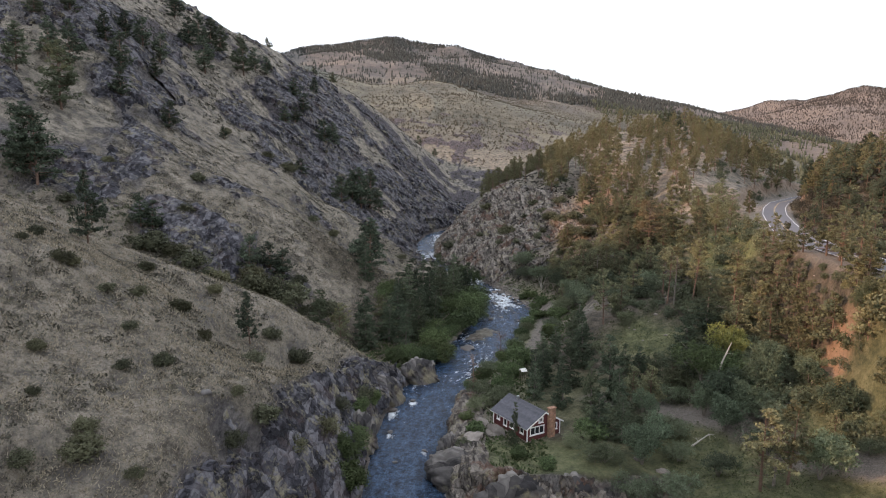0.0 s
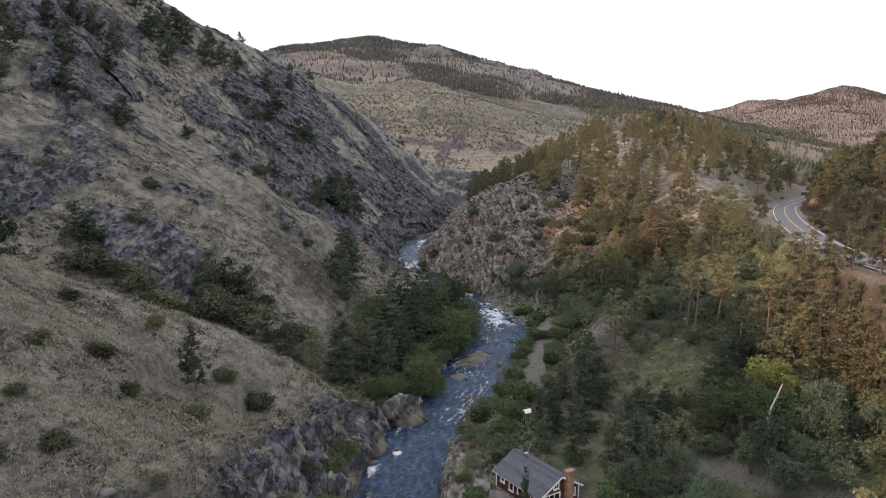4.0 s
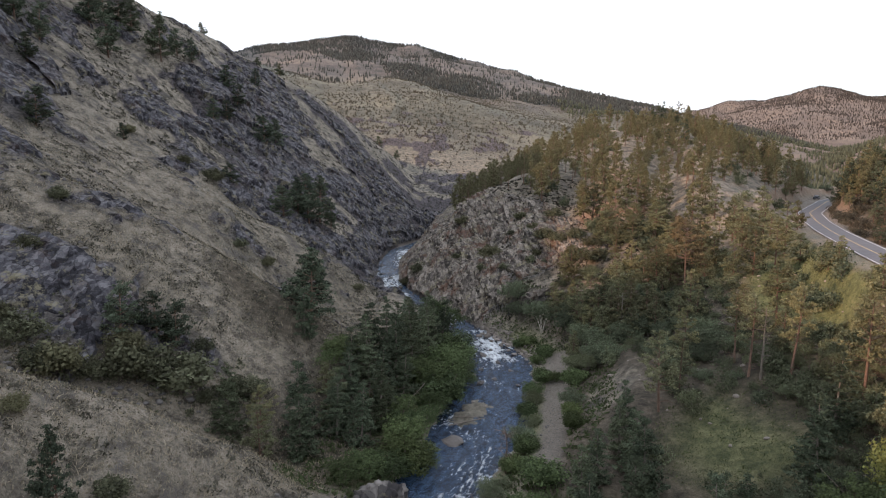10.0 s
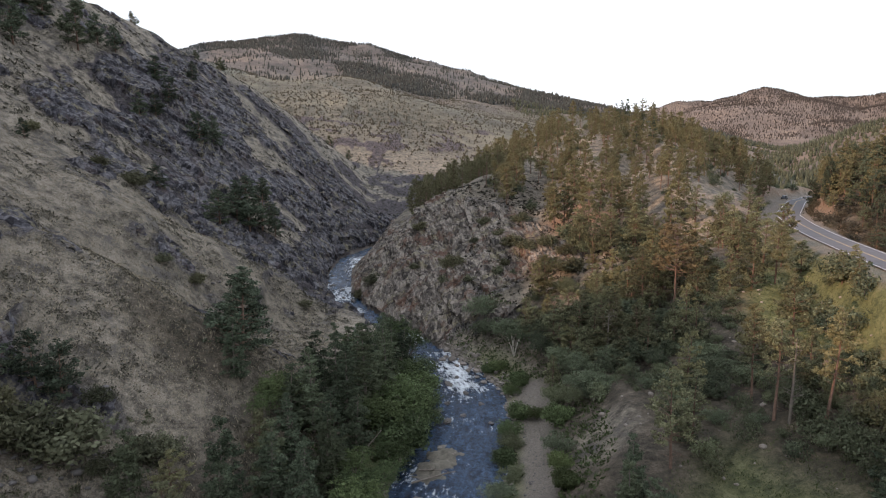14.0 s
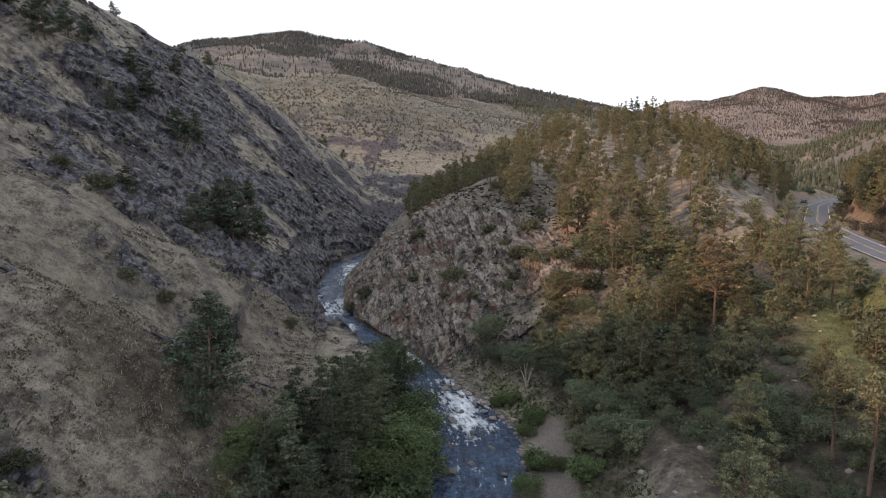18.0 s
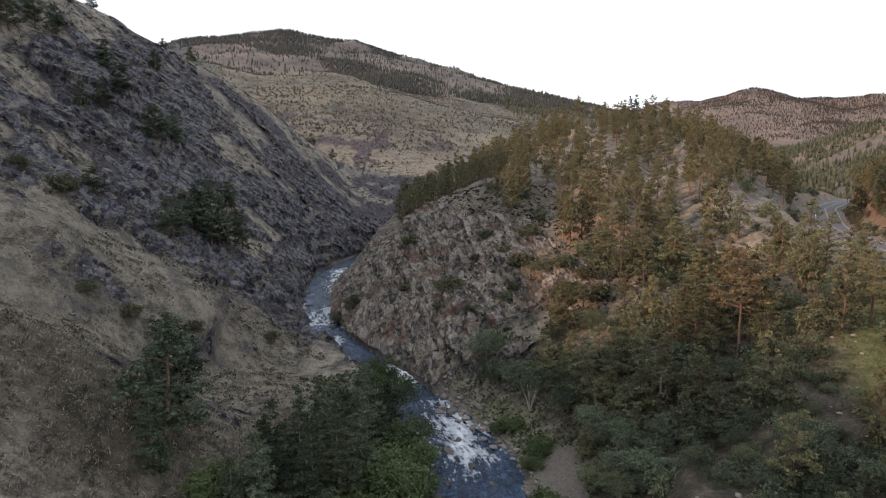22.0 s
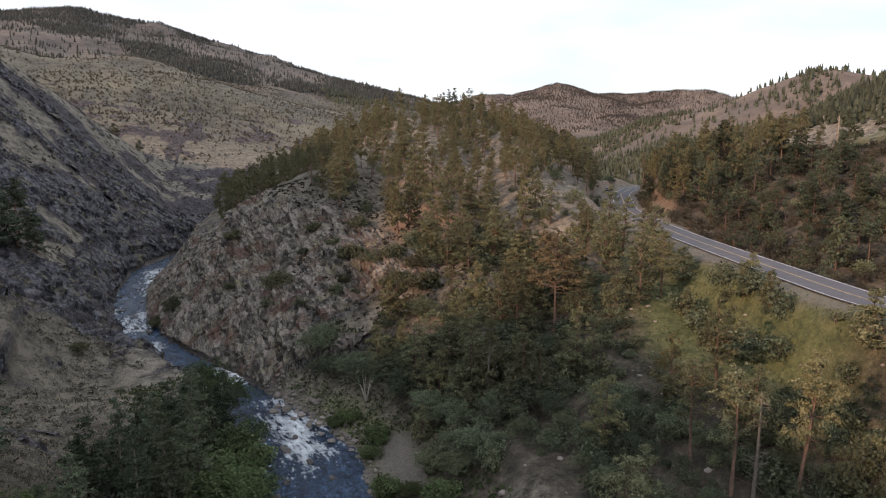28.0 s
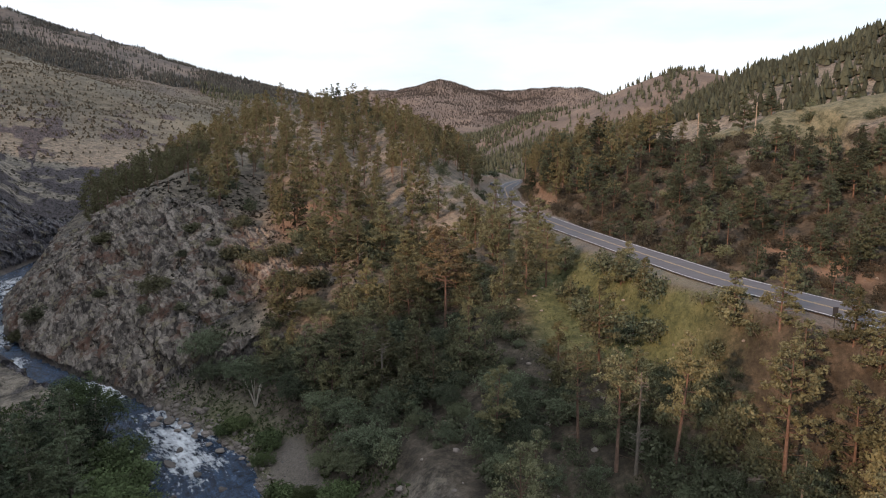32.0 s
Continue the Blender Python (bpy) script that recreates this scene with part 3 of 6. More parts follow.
litter = np.maximum(right_wood * (0.85 - 0.5 * ramp(MY, 180, 200)), LEFT * ramp(MY, 104, 114) * (1 - ramp(MY, 168, 182)) * (1 - ramp(GD, 14, 26)) * 0.8)
east = (along(MX, MY, ROAD)[1] < 0) * ramp(along(MX, MY, ROAD)[0], 5, 9) * (1 - ramp(GH + 3 * wob, 42, 48)) * ramp(MX, 60, 75) * (1 - ramp(MX, 190, 230))
# dark litter under the pines; the spot at (56, 108) also paints tree shade
litter = np.maximum.reduce([litter, east * 0.9, spot(46, 118, 12, 17) * 0.95, spot(56, 108, 6, 16) * 0.95])
litter = litter * (1 - np.maximum.reduce([spot(26, 129.5, 3.5, 6, -15) * 0.9, spot(71, 292, 7, 15), spot(70, 265, 8, 8), spot(89, 222, 8, 10)]))
litter = np.maximum.reduce([litter, spot(-24, 151, 9, 13, 10) * 0.85, spot(-46, 124, 14, 5, 10) * 0.6, spot(-28, 160, 7, 7) * 0.6])
green = np.maximum.reduce([spot(36, 111, 11, 9, 20) * 0.8, spot(60, 139, 7.5, 20, -14), spot(40, 60, 30, 22) * 0.7, spot(72, 172, 7, 16, -20) * 0.6,
                           (1 - ramp(GD, 3, 7)) * ramp(MY, 106, 118) * (1 - ramp(MY, 172, 182)) * 0.7, spot(18, 92, 14, 12) * 0.5, spot(168, 176, 16, 34, 20) * 0.55, spot(11, 74, 12, 6) * 0.8])
green = np.clip(green, 0, 1) * (1 - 0.9 * np.maximum(spot(45, 118, 9, 14), spot(56, 108, 6, 14))) * (1 - ramp(GROCK, 0.2, 0.6))
# bare soil of banks and cuts; spots at y 196 to 232 paint warm sunlight
earth_and_sunglow = np.maximum.reduce([spot(84, 206, 7, 9) * 0.2, spot(47, 205, 8, 9) * 0.7, spot(60, 232, 9, 9) * 0.3, spot(52, 196, 6, 6) * 0.4, spot(50.6, 84, 1.7, 2.8) * 0.8, spot(112, 146, 5, 9) * 0.8, spot(55, 205, 10, 8) * 0.3,
                           ((GK > 0.02) & (GK < 0.75)) * (MX > 74) * 0.35])
gd, gs_, ga = along(MX, MY, DRIVE)
td, ts_, ta = along(MX, MY, TRACK)
gravel = np.maximum.reduce([1 - ramp(gd + 0.8 * wob, 1.3, 2.6), (1 - ramp(td + 0.9 * wob, 1.3, 2.6)) * 0.9, (GD < 0.4) * 1.0,
                            spot(27, 91, 6, 4) * 0.8, ramp(GK, 0.93, 0.99) * 0.7])
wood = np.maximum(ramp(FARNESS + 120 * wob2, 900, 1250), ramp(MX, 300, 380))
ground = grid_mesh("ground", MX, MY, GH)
for key, field in (("rock", GROCK), ("green", green), ("litter", litter), ("earth_and_sunglow", earth_and_sunglow), ("gravel", gravel), ("wood", wood),
                   ("gorge", LEFT * ramp(MY, 190, 225) * 0.9 + LEFT * (MY < 190) * 0.25), ("warm", ((~LEFT) * 1.0)), ("sunlit_side", ramp(MX, 330, 620)), ("away", ramp(FARNESS, 300, 520))):
    a = ground.attributes.new(key, 'FLOAT', 'POINT')
    a.data.foreach_set("value", np.clip(field, 0, 1).astype(np.float32).ravel())
ground.materials.append(M_GROUND)
facet = (GROCK[:-1, :-1] + GROCK[1:, 1:]).ravel() * 0.5 < 0.45
ground.polygons.foreach_set("use_smooth", facet)
tagged(new("ground", ground), "dry grassy canyon slopes with grey rock cliffs", "ground", kind="structure")

# ---- river ----
def ribbon(line, n_along, offsets, zs):
    """Points across a smoothed polyline: arrays X, Y and the place along it."""
    pts = np.array(line, float)
    n = np.arange(len(pts))
    s = np.linspace(0, len(pts) - 1, n_along)
    cx = np.interp(s, n, pts[:, 0])
    cy = np.interp(s, n, pts[:, 1])
    w = np.ones(9) / 9
    for _ in range(2):
        cx[6:-6] = np.convolve(np.pad(cx, 4, 'edge'), w, 'valid')[6:-6]
        cy[6:-6] = np.convolve(np.pad(cy, 4, 'edge'), w, 'valid')[6:-6]
    tx, ty = np.gradient(cx), np.gradient(cy)
    l = np.hypot(tx, ty)
    nx, ny = ty / l, -tx / l
    off = np.array(offsets)[None, :]
    return cx[:, None] + nx[:, None] * off, cy[:, None] + ny[:, None] * off, np.repeat(s[:, None], len(offsets), 1)


wx_, wy_, ws_ = ribbon(RIVER, 900, np.linspace(-10.5, 10.5, 43), None)
wz_ = np.interp(ws_, np.arange(len(RIVER)), RIVER_Z)
rapid = np.maximum(ramp(wy_, 138, 150) * (1 - ramp(wy_, 196, 206)), ramp(wy_, 200, 215) * (1.35 - 0.6 * ramp(wy_, 268, 282)))
rapid = np.maximum(rapid, 0.30 * (wy_ < 138) + 0.38 * ramp(wy_, 96, 112))
wz_ = wz_ + (0.04 + 0.14 * rapid) * fbm(wx_, wy_, 1.6, 3, 141)
# white water behind the boulders
MIDSTREAM = [(9.0, 168, 1.2), (11.5, 164, 1.3), (13.8, 160, 1.1), (8.2, 160.5, 1.4), (10.4, 156, 1.0), (15.5, 155, 1.1), (12.2, 151, 1.0), (9.6, 149, 1.2), (13.2, 167.5, 1.0), (7.6, 155.5, 1.5), (8.6, 152.8, 1.3), (6.0, 165, 1.4),
             (15.8, 148, 0.9), (-7.2, 88, 0.9), (-5.6, 79, 0.8), (-2.0, 82.5, 0.7), (-7.6, 95.5, 1.2), (-4.8, 99.5, 0.9), (2.2, 92, 1.1), (1.2, 87.5, 0.9), (-9.5, 240, 1.2), (-12.6, 247, 1.3), (-8.6, 255, 1.1), (-13.4, 262, 1.2),
             (-6.2, 226, 1.2), (-8.8, 230, 1.0), (-10.2, 270, 1.2), (-7.6, 283, 1.3), (-12.0, 286, 1.1)]
for bx_, by_, bw_ in MIDSTREAM:
    rapid = np.maximum(rapid, 1.25 * np.exp(-(((wx_ - bx_) / (0.9 * bw_)) ** 2 + ((wy_ - by_ + 1.2 * bw_) / (1.9 * bw_)) ** 2)))
water = grid_mesh("water", wx_, wy_, wz_)
a = water.attributes.new("foam", 'FLOAT', 'POINT')
a.data.foreach_set("value", (rapid * (0.55 + 0.45 * fbm(wx_, wy_ * 0.5, 7, 3, 151))).astype(np.float32).ravel())
step_ = np.hypot(np.gradient(wx_[:, 21]), np.gradient(wy_[:, 21]))
for key, field in (("down", np.repeat(np.cumsum(step_)[:, None], 43, 1)), ("across", np.repeat(np.linspace(-10.5, 10.5, 43)[None], 900, 0))):
    a = water.attributes.new(key, 'FLOAT', 'POINT')
    a.data.foreach_set("value", field.astype(np.float32).ravel())
water.materials.append(M_WATER)
tagged(new("water", water), "dark blue mountain river with white rapids", "river", kind="structure")

# ---- road ----
rx_, ry_, rs_ = ribbon(ROAD, 420, np.linspace(-2.1, 4.2, 9), None)
road = grid_mesh("road", rx_, ry_, np.full_like(rx_, ROAD_Z + 0.05) + 0.0)
road.materials.append(M_ASPHALT)
ROAD_OB = tagged(new("road", road), "grey two-lane asphalt mountain highway", "road", kind="structure")


def road_line(name, offset, width, mat):
    X, Y, S = ribbon(ROAD, 420, [offset - width / 2, offset + width / 2], None)
    ob = new(name, grid_mesh(name, X, Y, np.full_like(X, ROAD_Z + 0.056)))
    ob.data.materials.append(mat)
    ob.parent = ROAD_OB
    return ob


road_line("edge_line", -1.8, 0.14, M_LINE_WHITE)
road_line("edge_line", 3.9, 0.14, M_LINE_WHITE)
road_line("centre_line", 0.93, 0.11, M_LINE_YELLOW)
road_line("centre_line", 1.17, 0.11, M_LINE_YELLOW)


# ---- trees ----
def part(name, mesh, mat, parent, label=""):
    ob = new(name, mesh)
    if mat is not None and not mesh.materials:
        mesh.materials.append(mat)
    ob.parent = parent
    if label:
        tagged(ob, label)
    return ob


def tube(points, radii, sides=7):
    """Vertices and quads of a bent, tapered stem."""
    verts, faces = [], []
    for n, (p, r) in enumerate(zip(points, radii)):
        for a in range(sides):
            t = 2 * math.pi * a / sides
            verts.append((p[0] + r * math.cos(t), p[1] + r * math.sin(t), p[2]))
        if n:
            b = (n - 1) * sides
            for a in range(sides):
                faces.append((b + a, b + (a + 1) % sides, b + sides + (a + 1) % sides, b + sides + a))
    return verts, faces


def limb(p, q, r0, r1, sides=4):
    p, q = Vector(p), Vector(q)
    d = (q - p).normalized()
    u = d.orthogonal().normalized()
    v = d.cross(u)
    verts = [tuple(c + (u * math.cos(2 * math.pi * a / sides) + v * math.sin(2 * math.pi * a / sides)) * r) for c, r in ((p, r0), (q, r1)) for a in range(sides)]
    faces = [(a, (a + 1) % sides, sides + (a + 1) % sides, sides + a) for a in range(sides)]
    return verts, faces


def joined(pieces):
    verts, faces = [], []
    for v, f in pieces:
        o = len(verts)
        verts += v
        faces += [tuple(i + o for i in q) for q in f]
    return verts, faces


def tufts(centres, sizes, blades, rng, flat=0.6, up=0.25, slim=1.0):
    """Bunches of narrow pointed leaves round each centre: triangles."""
    c = np.repeat(np.asarray(centres), blades, 0)
    s = np.repeat(np.asarray(sizes), blades)
    n = len(c)
    d = rng.normal(size=(n, 3))
    d[:, 2] = d[:, 2] * flat + up
    d /= np.linalg.norm(d, axis=1)[:, None]
    side = np.cross(d, rng.normal(size=(n, 3)))
    side /= np.linalg.norm(side, axis=1)[:, None] + 1e-9
    ln = s * rng.uniform(0.6, 1.15, n)
    wd = s * rng.uniform(0.18, 0.36, n) * slim
    root = c - d * (0.25 * ln)[:, None]
    mid = c + d * (0.35 * ln)[:, None]
    verts = np.stack([root - side * (0.3 * wd)[:, None], mid - side * wd[:, None] * 0.9, c + d * ln[:, None], mid + side * wd[:, None] * 0.9], 1).reshape(-1, 3)
    faces = np.arange(n * 4).reshape(-1, 4)
    return verts, faces


def puffs(centres, radii, blades, rng, squash=0.62, up=0.3, fine=1.0, slim=1.0):
    """Bushy clumps: short pointed leaves that lie over a rounded bunch and bristle at its edge."""
    c = np.repeat(np.asarray(centres), blades, 0)
    r = np.repeat(np.asarray(radii), blades)
    n = len(c)
    d = rng.normal(size=(n, 3))
    d[:, 2] += up
    d /= np.linalg.norm(d, axis=1)[:, None]
    p = c + d * (r * rng.uniform(0.35, 1.0, n))[:, None] * (1, 1, squash)
    t = np.cross(d, rng.normal(size=(n, 3)))
    t /= np.linalg.norm(t, axis=1)[:, None] + 1e-9
    a = t + d * rng.uniform(0.0, 1.1, n)[:, None]
    a /= np.linalg.norm(a, axis=1)[:, None]
    side = np.cross(a, d + rng.normal(0, 0.35, (n, 3)))
    side /= np.linalg.norm(side, axis=1)[:, None] + 1e-9
    ln = r * rng.uniform(0.55, 1.0, n) * fine
    wd = r * rng.uniform(0.2, 0.36, n) * fine * slim
    verts = np.stack([p - a * (0.5 * ln)[:, None], p + side * wd[:, None], p + a * (0.6 * ln)[:, None], p - side * wd[:, None]], 1).reshape(-1, 3)
    return verts, np.arange(n * 4).reshape(-1, 4)


def pine_arrays(height, base, radius, shape, density, seed, blades=30, dead=0.0, clump=0.6, fine=0.7, slim=0.8, drop=0.0, inner=0.5, squash=0.6, gaps=0.2, thick=1.0):
    """Trunk with its limbs, and clumped crown, of a pine that stands on z = 0."""
    rng = np.random.default_rng(seed)
    lean = rng.normal(0, 0.018, 2)
    n = 7
    zs = np.linspace(-0.6, height * 0.97, n)
    bend = np.cumsum(rng.normal(0, 0.035, (n, 2)), 0) * 0.6
    pts = [(lean[0] * z + bend[i, 0], lean[1] * z + bend[i, 1], z) for i, z in enumerate(zs)]
    r0 = 0.013 * height + 0.05
    pieces = [tube(pts, [max(0.03, r0 * (1 - 0.93 * max(0, z) / height)) for z in zs])]

    def axis(z):
        return np.array([np.interp(z, zs, [p[0] for p in pts]), np.interp(z, zs, [p[1] for p in pts]), z])

    centres, sizes = [], []
    heavy = rng.uniform(0, 2 * math.pi)
    levels = int(height * 1.2 * (1 - base) * density) + 4
    for lv in range(levels):
        f = (lv + rng.uniform(0, 0.8)) / levels
        z = height * (base + (1 - base) * f)
        prof = (1 - f) ** shape * (0.5 + 0.5 * min(1, f * 4 + 0.3))
        for b in range(int(3 + 3 * density * (1 - 0.4 * f))):
            if rng.random() < gaps:
                continue
            az = rng.uniform(0, 2 * math.pi)
            ln = radius * prof * rng.uniform(0.6, 1.15) * (1 + 0.16 * math.cos(az - heavy)) + 0.12
            rise = rng.uniform(-0.12, 0.4) + 0.5 * f - drop
            p = axis(z)
            tip = p + np.array([math.cos(az), math.sin(az), rise]) * ln
            pieces.append(limb(p, tip, (0.018 + 0.016 * ln) * thick, 0.008, 3))
            cs = clump * (0.55 + 0.45 * prof)
            q = 1.0
            while q > inner:
                centres.append(p + (tip - p) * q + rng.normal(0, 0.16 + 0.05 * ln, 3) * (1, 1, 0.35))
                sizes.append(cs * rng.uniform(0.7, 1.25))
                q -= 1.05 * cs / max(ln, 0.3)
    for q in range(4):
        centres.append(axis(height * (0.93 + 0.02 * q)))
        sizes.append(clump * (0.62 - 0.09 * q))
    for b in range(int(dead)):
        z = height * rng.uniform(0.1, max(0.14, base + 0.06))
        az = rng.uniform(0, 2 * math.pi)
        p = axis(z)
        tip = p + np.array([math.cos(az), math.sin(az), rng.uniform(-0.3, 0.15)]) * radius * rng.uniform(0.35, 0.8)
        pieces.append(limb(p, tip, 0.035, 0.01, 3))
    return joined(pieces), puffs(centres, sizes, blades, rng, squash, 0.3, fine, slim)


def leafy_arrays(height, radius, seed, leaf=0.22, stems=4, clumps=150, blades=22, low=0.15, fine=0.48):
    """Stems and leaf crown of a broad bush or small tree."""
    rng = np.random.default_rng(seed)
    pieces, centres, sizes = [], [], []
    lobes = []
    for s in range(stems):
        az = 2 * math.pi * (s + rng.uniform(0, 0.7)) / stems
        out = radius * rng.uniform(0.25, 0.7)
        top = np.array([math.cos(az) * out, math.sin(az) * out, height * rng.uniform(0.5, 0.78)])
        knee = top * (0.4, 0.4, 0.5) + rng.normal(0, 0.12, 3)
        r = 0.022 * height + 0.02
        pieces += [limb((0, 0, -0.3), knee, r, r * 0.7, 5), limb(knee, top, r * 0.7, r * 0.25, 5)]
        lobes.append((top, radius * rng.uniform(0.42, 0.7)))
        for q in range(3):
            tip = top + rng.normal(0, 0.35, 3) * radius
            pieces.append(limb(top * 0.8, tip, r * 0.3, 0.01, 3))
    for c in range(clumps):
        top, rad = lobes[c % len(lobes)]
        d = rng.normal(size=3)
        d /= np.linalg.norm(d)
        p = top + d * rad * rng.uniform(0.45, 1.22) * (1, 1, 0.85)
        p[2] = max(p[2], height * low * rng.uniform(0.4, 1.2))
        centres.append(p)
        sizes.append(leaf * rng.uniform(1.2, 2.2))
    return joined(pieces), puffs(centres, np.array(sizes) * 1.6, blades, rng, 0.8, 0.3, fine)


PINE_KINDS = [  # height, bare part, radius, shape, density
    (12.0, 0.34, 2.7, 0.50, 1.0), (10.5, 0.20, 2.6, 0.60, 1.05), (13.0, 0.44, 2.7, 0.42, 0.95), (8.5, 0.12, 2.3, 0.70, 1.15),
    (11.0, 0.28, 2.9, 0.50, 0.85), (7.0, 0.08, 2.0, 0.75, 1.2), (9.5, 0.30, 2.4, 0.55, 1.0), (5.0, 0.05, 1.6, 0.80, 1.3)]
FIR_KINDS = [(11.0, 0.05, 2.4, 0.85, 1.35), (8.5, 0.03, 2.1, 0.9, 1.4), (13.0, 0.07, 2.6, 0.8, 1.25)]
LEAFY_KINDS = [(5.0, 3.0), (3.0, 2.2), (6.5, 3.4), (1.6, 1.3)]


def stand(name, label, category, arrays, mats, parts, group):
    ob = new(name)
    tagged(ob, label, category, group)
    for pn, (v, f), mt, sm in zip(parts, arrays, mats, (True, False)):
        part(pn, soup(pn, v, f, sm), mt, ob)
    return ob


class Kind:
    """A few models of one kind of plant, which are set out over the ground."""

    def __init__(self, name, label, category, group, models, heights, mats, parts=("trunk", "crown")):
        self.protos = [stand(name, label, category, m, mats, parts, group) for m in models]
        self.heights, self.used, self.rng = heights, [False] * len(models), np.random.default_rng(len(name) * 31 + len(label))

    def grow(self, x, y, height, which=None, wide=1.0, sink=0.1):
        i = which if which is not None else int(np.argmin(np.abs(np.array(self.heights) - height) + self.rng.uniform(0, 4.5, len(self.heights))))
        s = height / self.heights[i]
        w = s * self.rng.uniform(0.92, 1.12) * wide
        m = pose(x, y, ground_z(x, y) - sink, self.rng.normal(0, 1.6), self.rng.normal(0, 1.6), self.rng.uniform(0, 360))
        if self.used[i]:
            ob = copy_thing(self.protos[i], m)
        else:
            ob, self.used[i] = self.protos[i], True
            ob.matrix_basis = m
        ob.scale = (w, w, s)
        return ob


pines = Kind("pine_tree", "open-crowned ponderosa pine with reddish bark", "tree", "pines of the slopes",
             [pine_arrays(*k, 100 + i, dead=14) for i, k in enumerate(PINE_KINDS)], [k[0] for k in PINE_KINDS], (M_BARK, M_NEEDLE))
dark_pines = Kind("pine_tree", "dense dark green pine on the rocky slope", "tree", "pines of the cliffs",
                  [pine_arrays(h, b, r, s, d, 150 + i, dead=4, inner=0.35) for i, (h, b, r, s, d) in enumerate(((9.0, 0.12, 2.7, 0.7, 1.25), (7.5, 0.08, 2.3, 0.6, 1.25), (6.0, 0.06, 2.0, 0.75, 1.3)))],
                  [9.0, 7.5, 6.0], (M_BARK, M_CLIFF))
firs = Kind("fir_tree", "dense dark green conical fir", "tree", "firs of the valley floor",
            [pine_arrays(*k, 200 + i, drop=0.3, inner=0.25, squash=0.45) for i, k in enumerate(FIR_KINDS)], [k[0] for k in FIR_KINDS], (M_BARK_GREY, M_FIR))
willows = Kind("willow_shrub", "rounded bright green willow shrub on the river bank", "shrub", "shrubs of the river bank",
               [leafy_arrays(h, r, 300 + i, clumps=300, leaf=0.16) for i, (h, r) in enumerate(LEAFY_KINDS)], [k[0] for k in LEAFY_KINDS], (M_BARK_GREY, M_LEAF), ("stem", "crown"))
cottonwoods = Kind("cottonwood_tree", "grey-green leafy cottonwood tree in the valley", "tree", "cottonwoods by the drive",
                   [leafy_arrays(h, r, 320 + i, clumps=330, leaf=0.26) for i, (h, r) in enumerate(((7.5, 3.6), (6.0, 3.2)))], [7.5, 6.0], (M_BARK_GREY, M_LEAF_GREY), ("trunk", "crown"))
junipers = Kind("juniper_bush", "low dark green juniper bush on dry grass", "shrub", "bushes of the dry slope",
                [leafy_arrays(h, r, 340 + i, clumps=110, leaf=0.17, low=0.05) for i, (h, r) in enumerate(((1.5, 1.4), (1.0, 1.1)))], [1.5, 1.0], (M_BARK_GREY, M_JUNIPER), ("stem", "crown"))
oaks = Kind("scrub_bush", "dark olive scrub bush among the pines", "shrub", "scrub under the pines",
            [leafy_arrays(h, r, 360 + i, clumps=300, low=0.08, leaf=0.13) for i, (h, r) in enumerate(((3.2, 2.4), (2.2, 2.0)))], [3.2, 2.2], (M_BARK_GREY, M_SCRUB), ("stem", "crown"))

# ---- trees of the dry slope and the cliffs: x, y, height ----
SLOPE_PINES = [(-26.5, 87.5, 7.0), (-48.3, 87.5, 9.5), (-77.3, 120.9, 10.6), (-75.5, 119.6, 11.8), (-85.4, 145.4, 12.5), (-97.9, 150.0, 9.3), (-99.4, 164.3, 8.3), (-93.7, 163.8, 9.8),
               (-107.0, 172.2, 7.0), (-102.1, 179.9, 7.2), (-93.7, 181.7, 7.9), (-86.7, 174.6, 9.2), (-95.6, 195.8, 7.2), (-93.8, 202.4, 8.1), (-82.3, 165.3, 6.3), (-90.4, 205.9, 7.7),
               (-86.0, 192.7, 5.4), (-103.8, 250.1, 8.2), (-107.7, 257.3, 6.1), (-95.7, 242.1, 9.1), (-95.0, 249.3, 9.2), (-91.3, 250.6, 9.2), (-86.5, 232.8, 10.8), (-87.4, 249.9, 9.1),
               (-90.1, 280.9, 4.1), (-78.4, 248.8, 11.3), (-77.4, 259.3, 7.4), (-73.6, 261.9, 6.5), (-73.5, 172.0, 6.4), (-99, 352, 6.5), (-67.6, 195.8, 3.5)]
CLIFF_PINES = [(-64.1, 264.8, 6.5), (-60.5, 263.4, 6.5), (-69.1, 324.5, 6.8), (-71.7, 383.7, 5.3), (-60.1, 251.4, 4.9), (-62.6, 245.4, 5.4), (-51.1, 260.5, 8.1), (-50.4, 274.1, 8.5),
               (-80.3, 375.0, 3.9), (-68.3, 540.9, 8.4), (-86.5, 576.8, 5.0), (-26.0, 449.3, 5.4), (-16.5, 458.8, 4.7), (-38.2, 224.7, 7.4), (-33.5, 238.1, 12.4), (-31.1, 243.3, 11.6),
               (-36.4, 237.1, 9.3), (-49.6, 215.9, 4.7), (-28.4, 246.7, 6.4), (-57.6, 121.8, 5.2), (-56.0, 122.9, 4.7), (-34.8, 127.2, 5.7), (-32.8, 128.0, 5.2), (-38.3, 124.3, 5.7),
               (-18.0, 146.2, 10.0), (-18.8, 153.1, 8.0)]
for n, (x, y, h) in enumerate(SLOPE_PINES):
    dark_pines.grow(x, y, h * (1.05 if n < 2 else 1.15), {0: 0, 1: 0}.get(n), 0.8 if n < 2 else 1.1)
for x, y, h in CLIFF_PINES:
    dark_pines.grow(x, y, h * 1.22, None, 1.25)

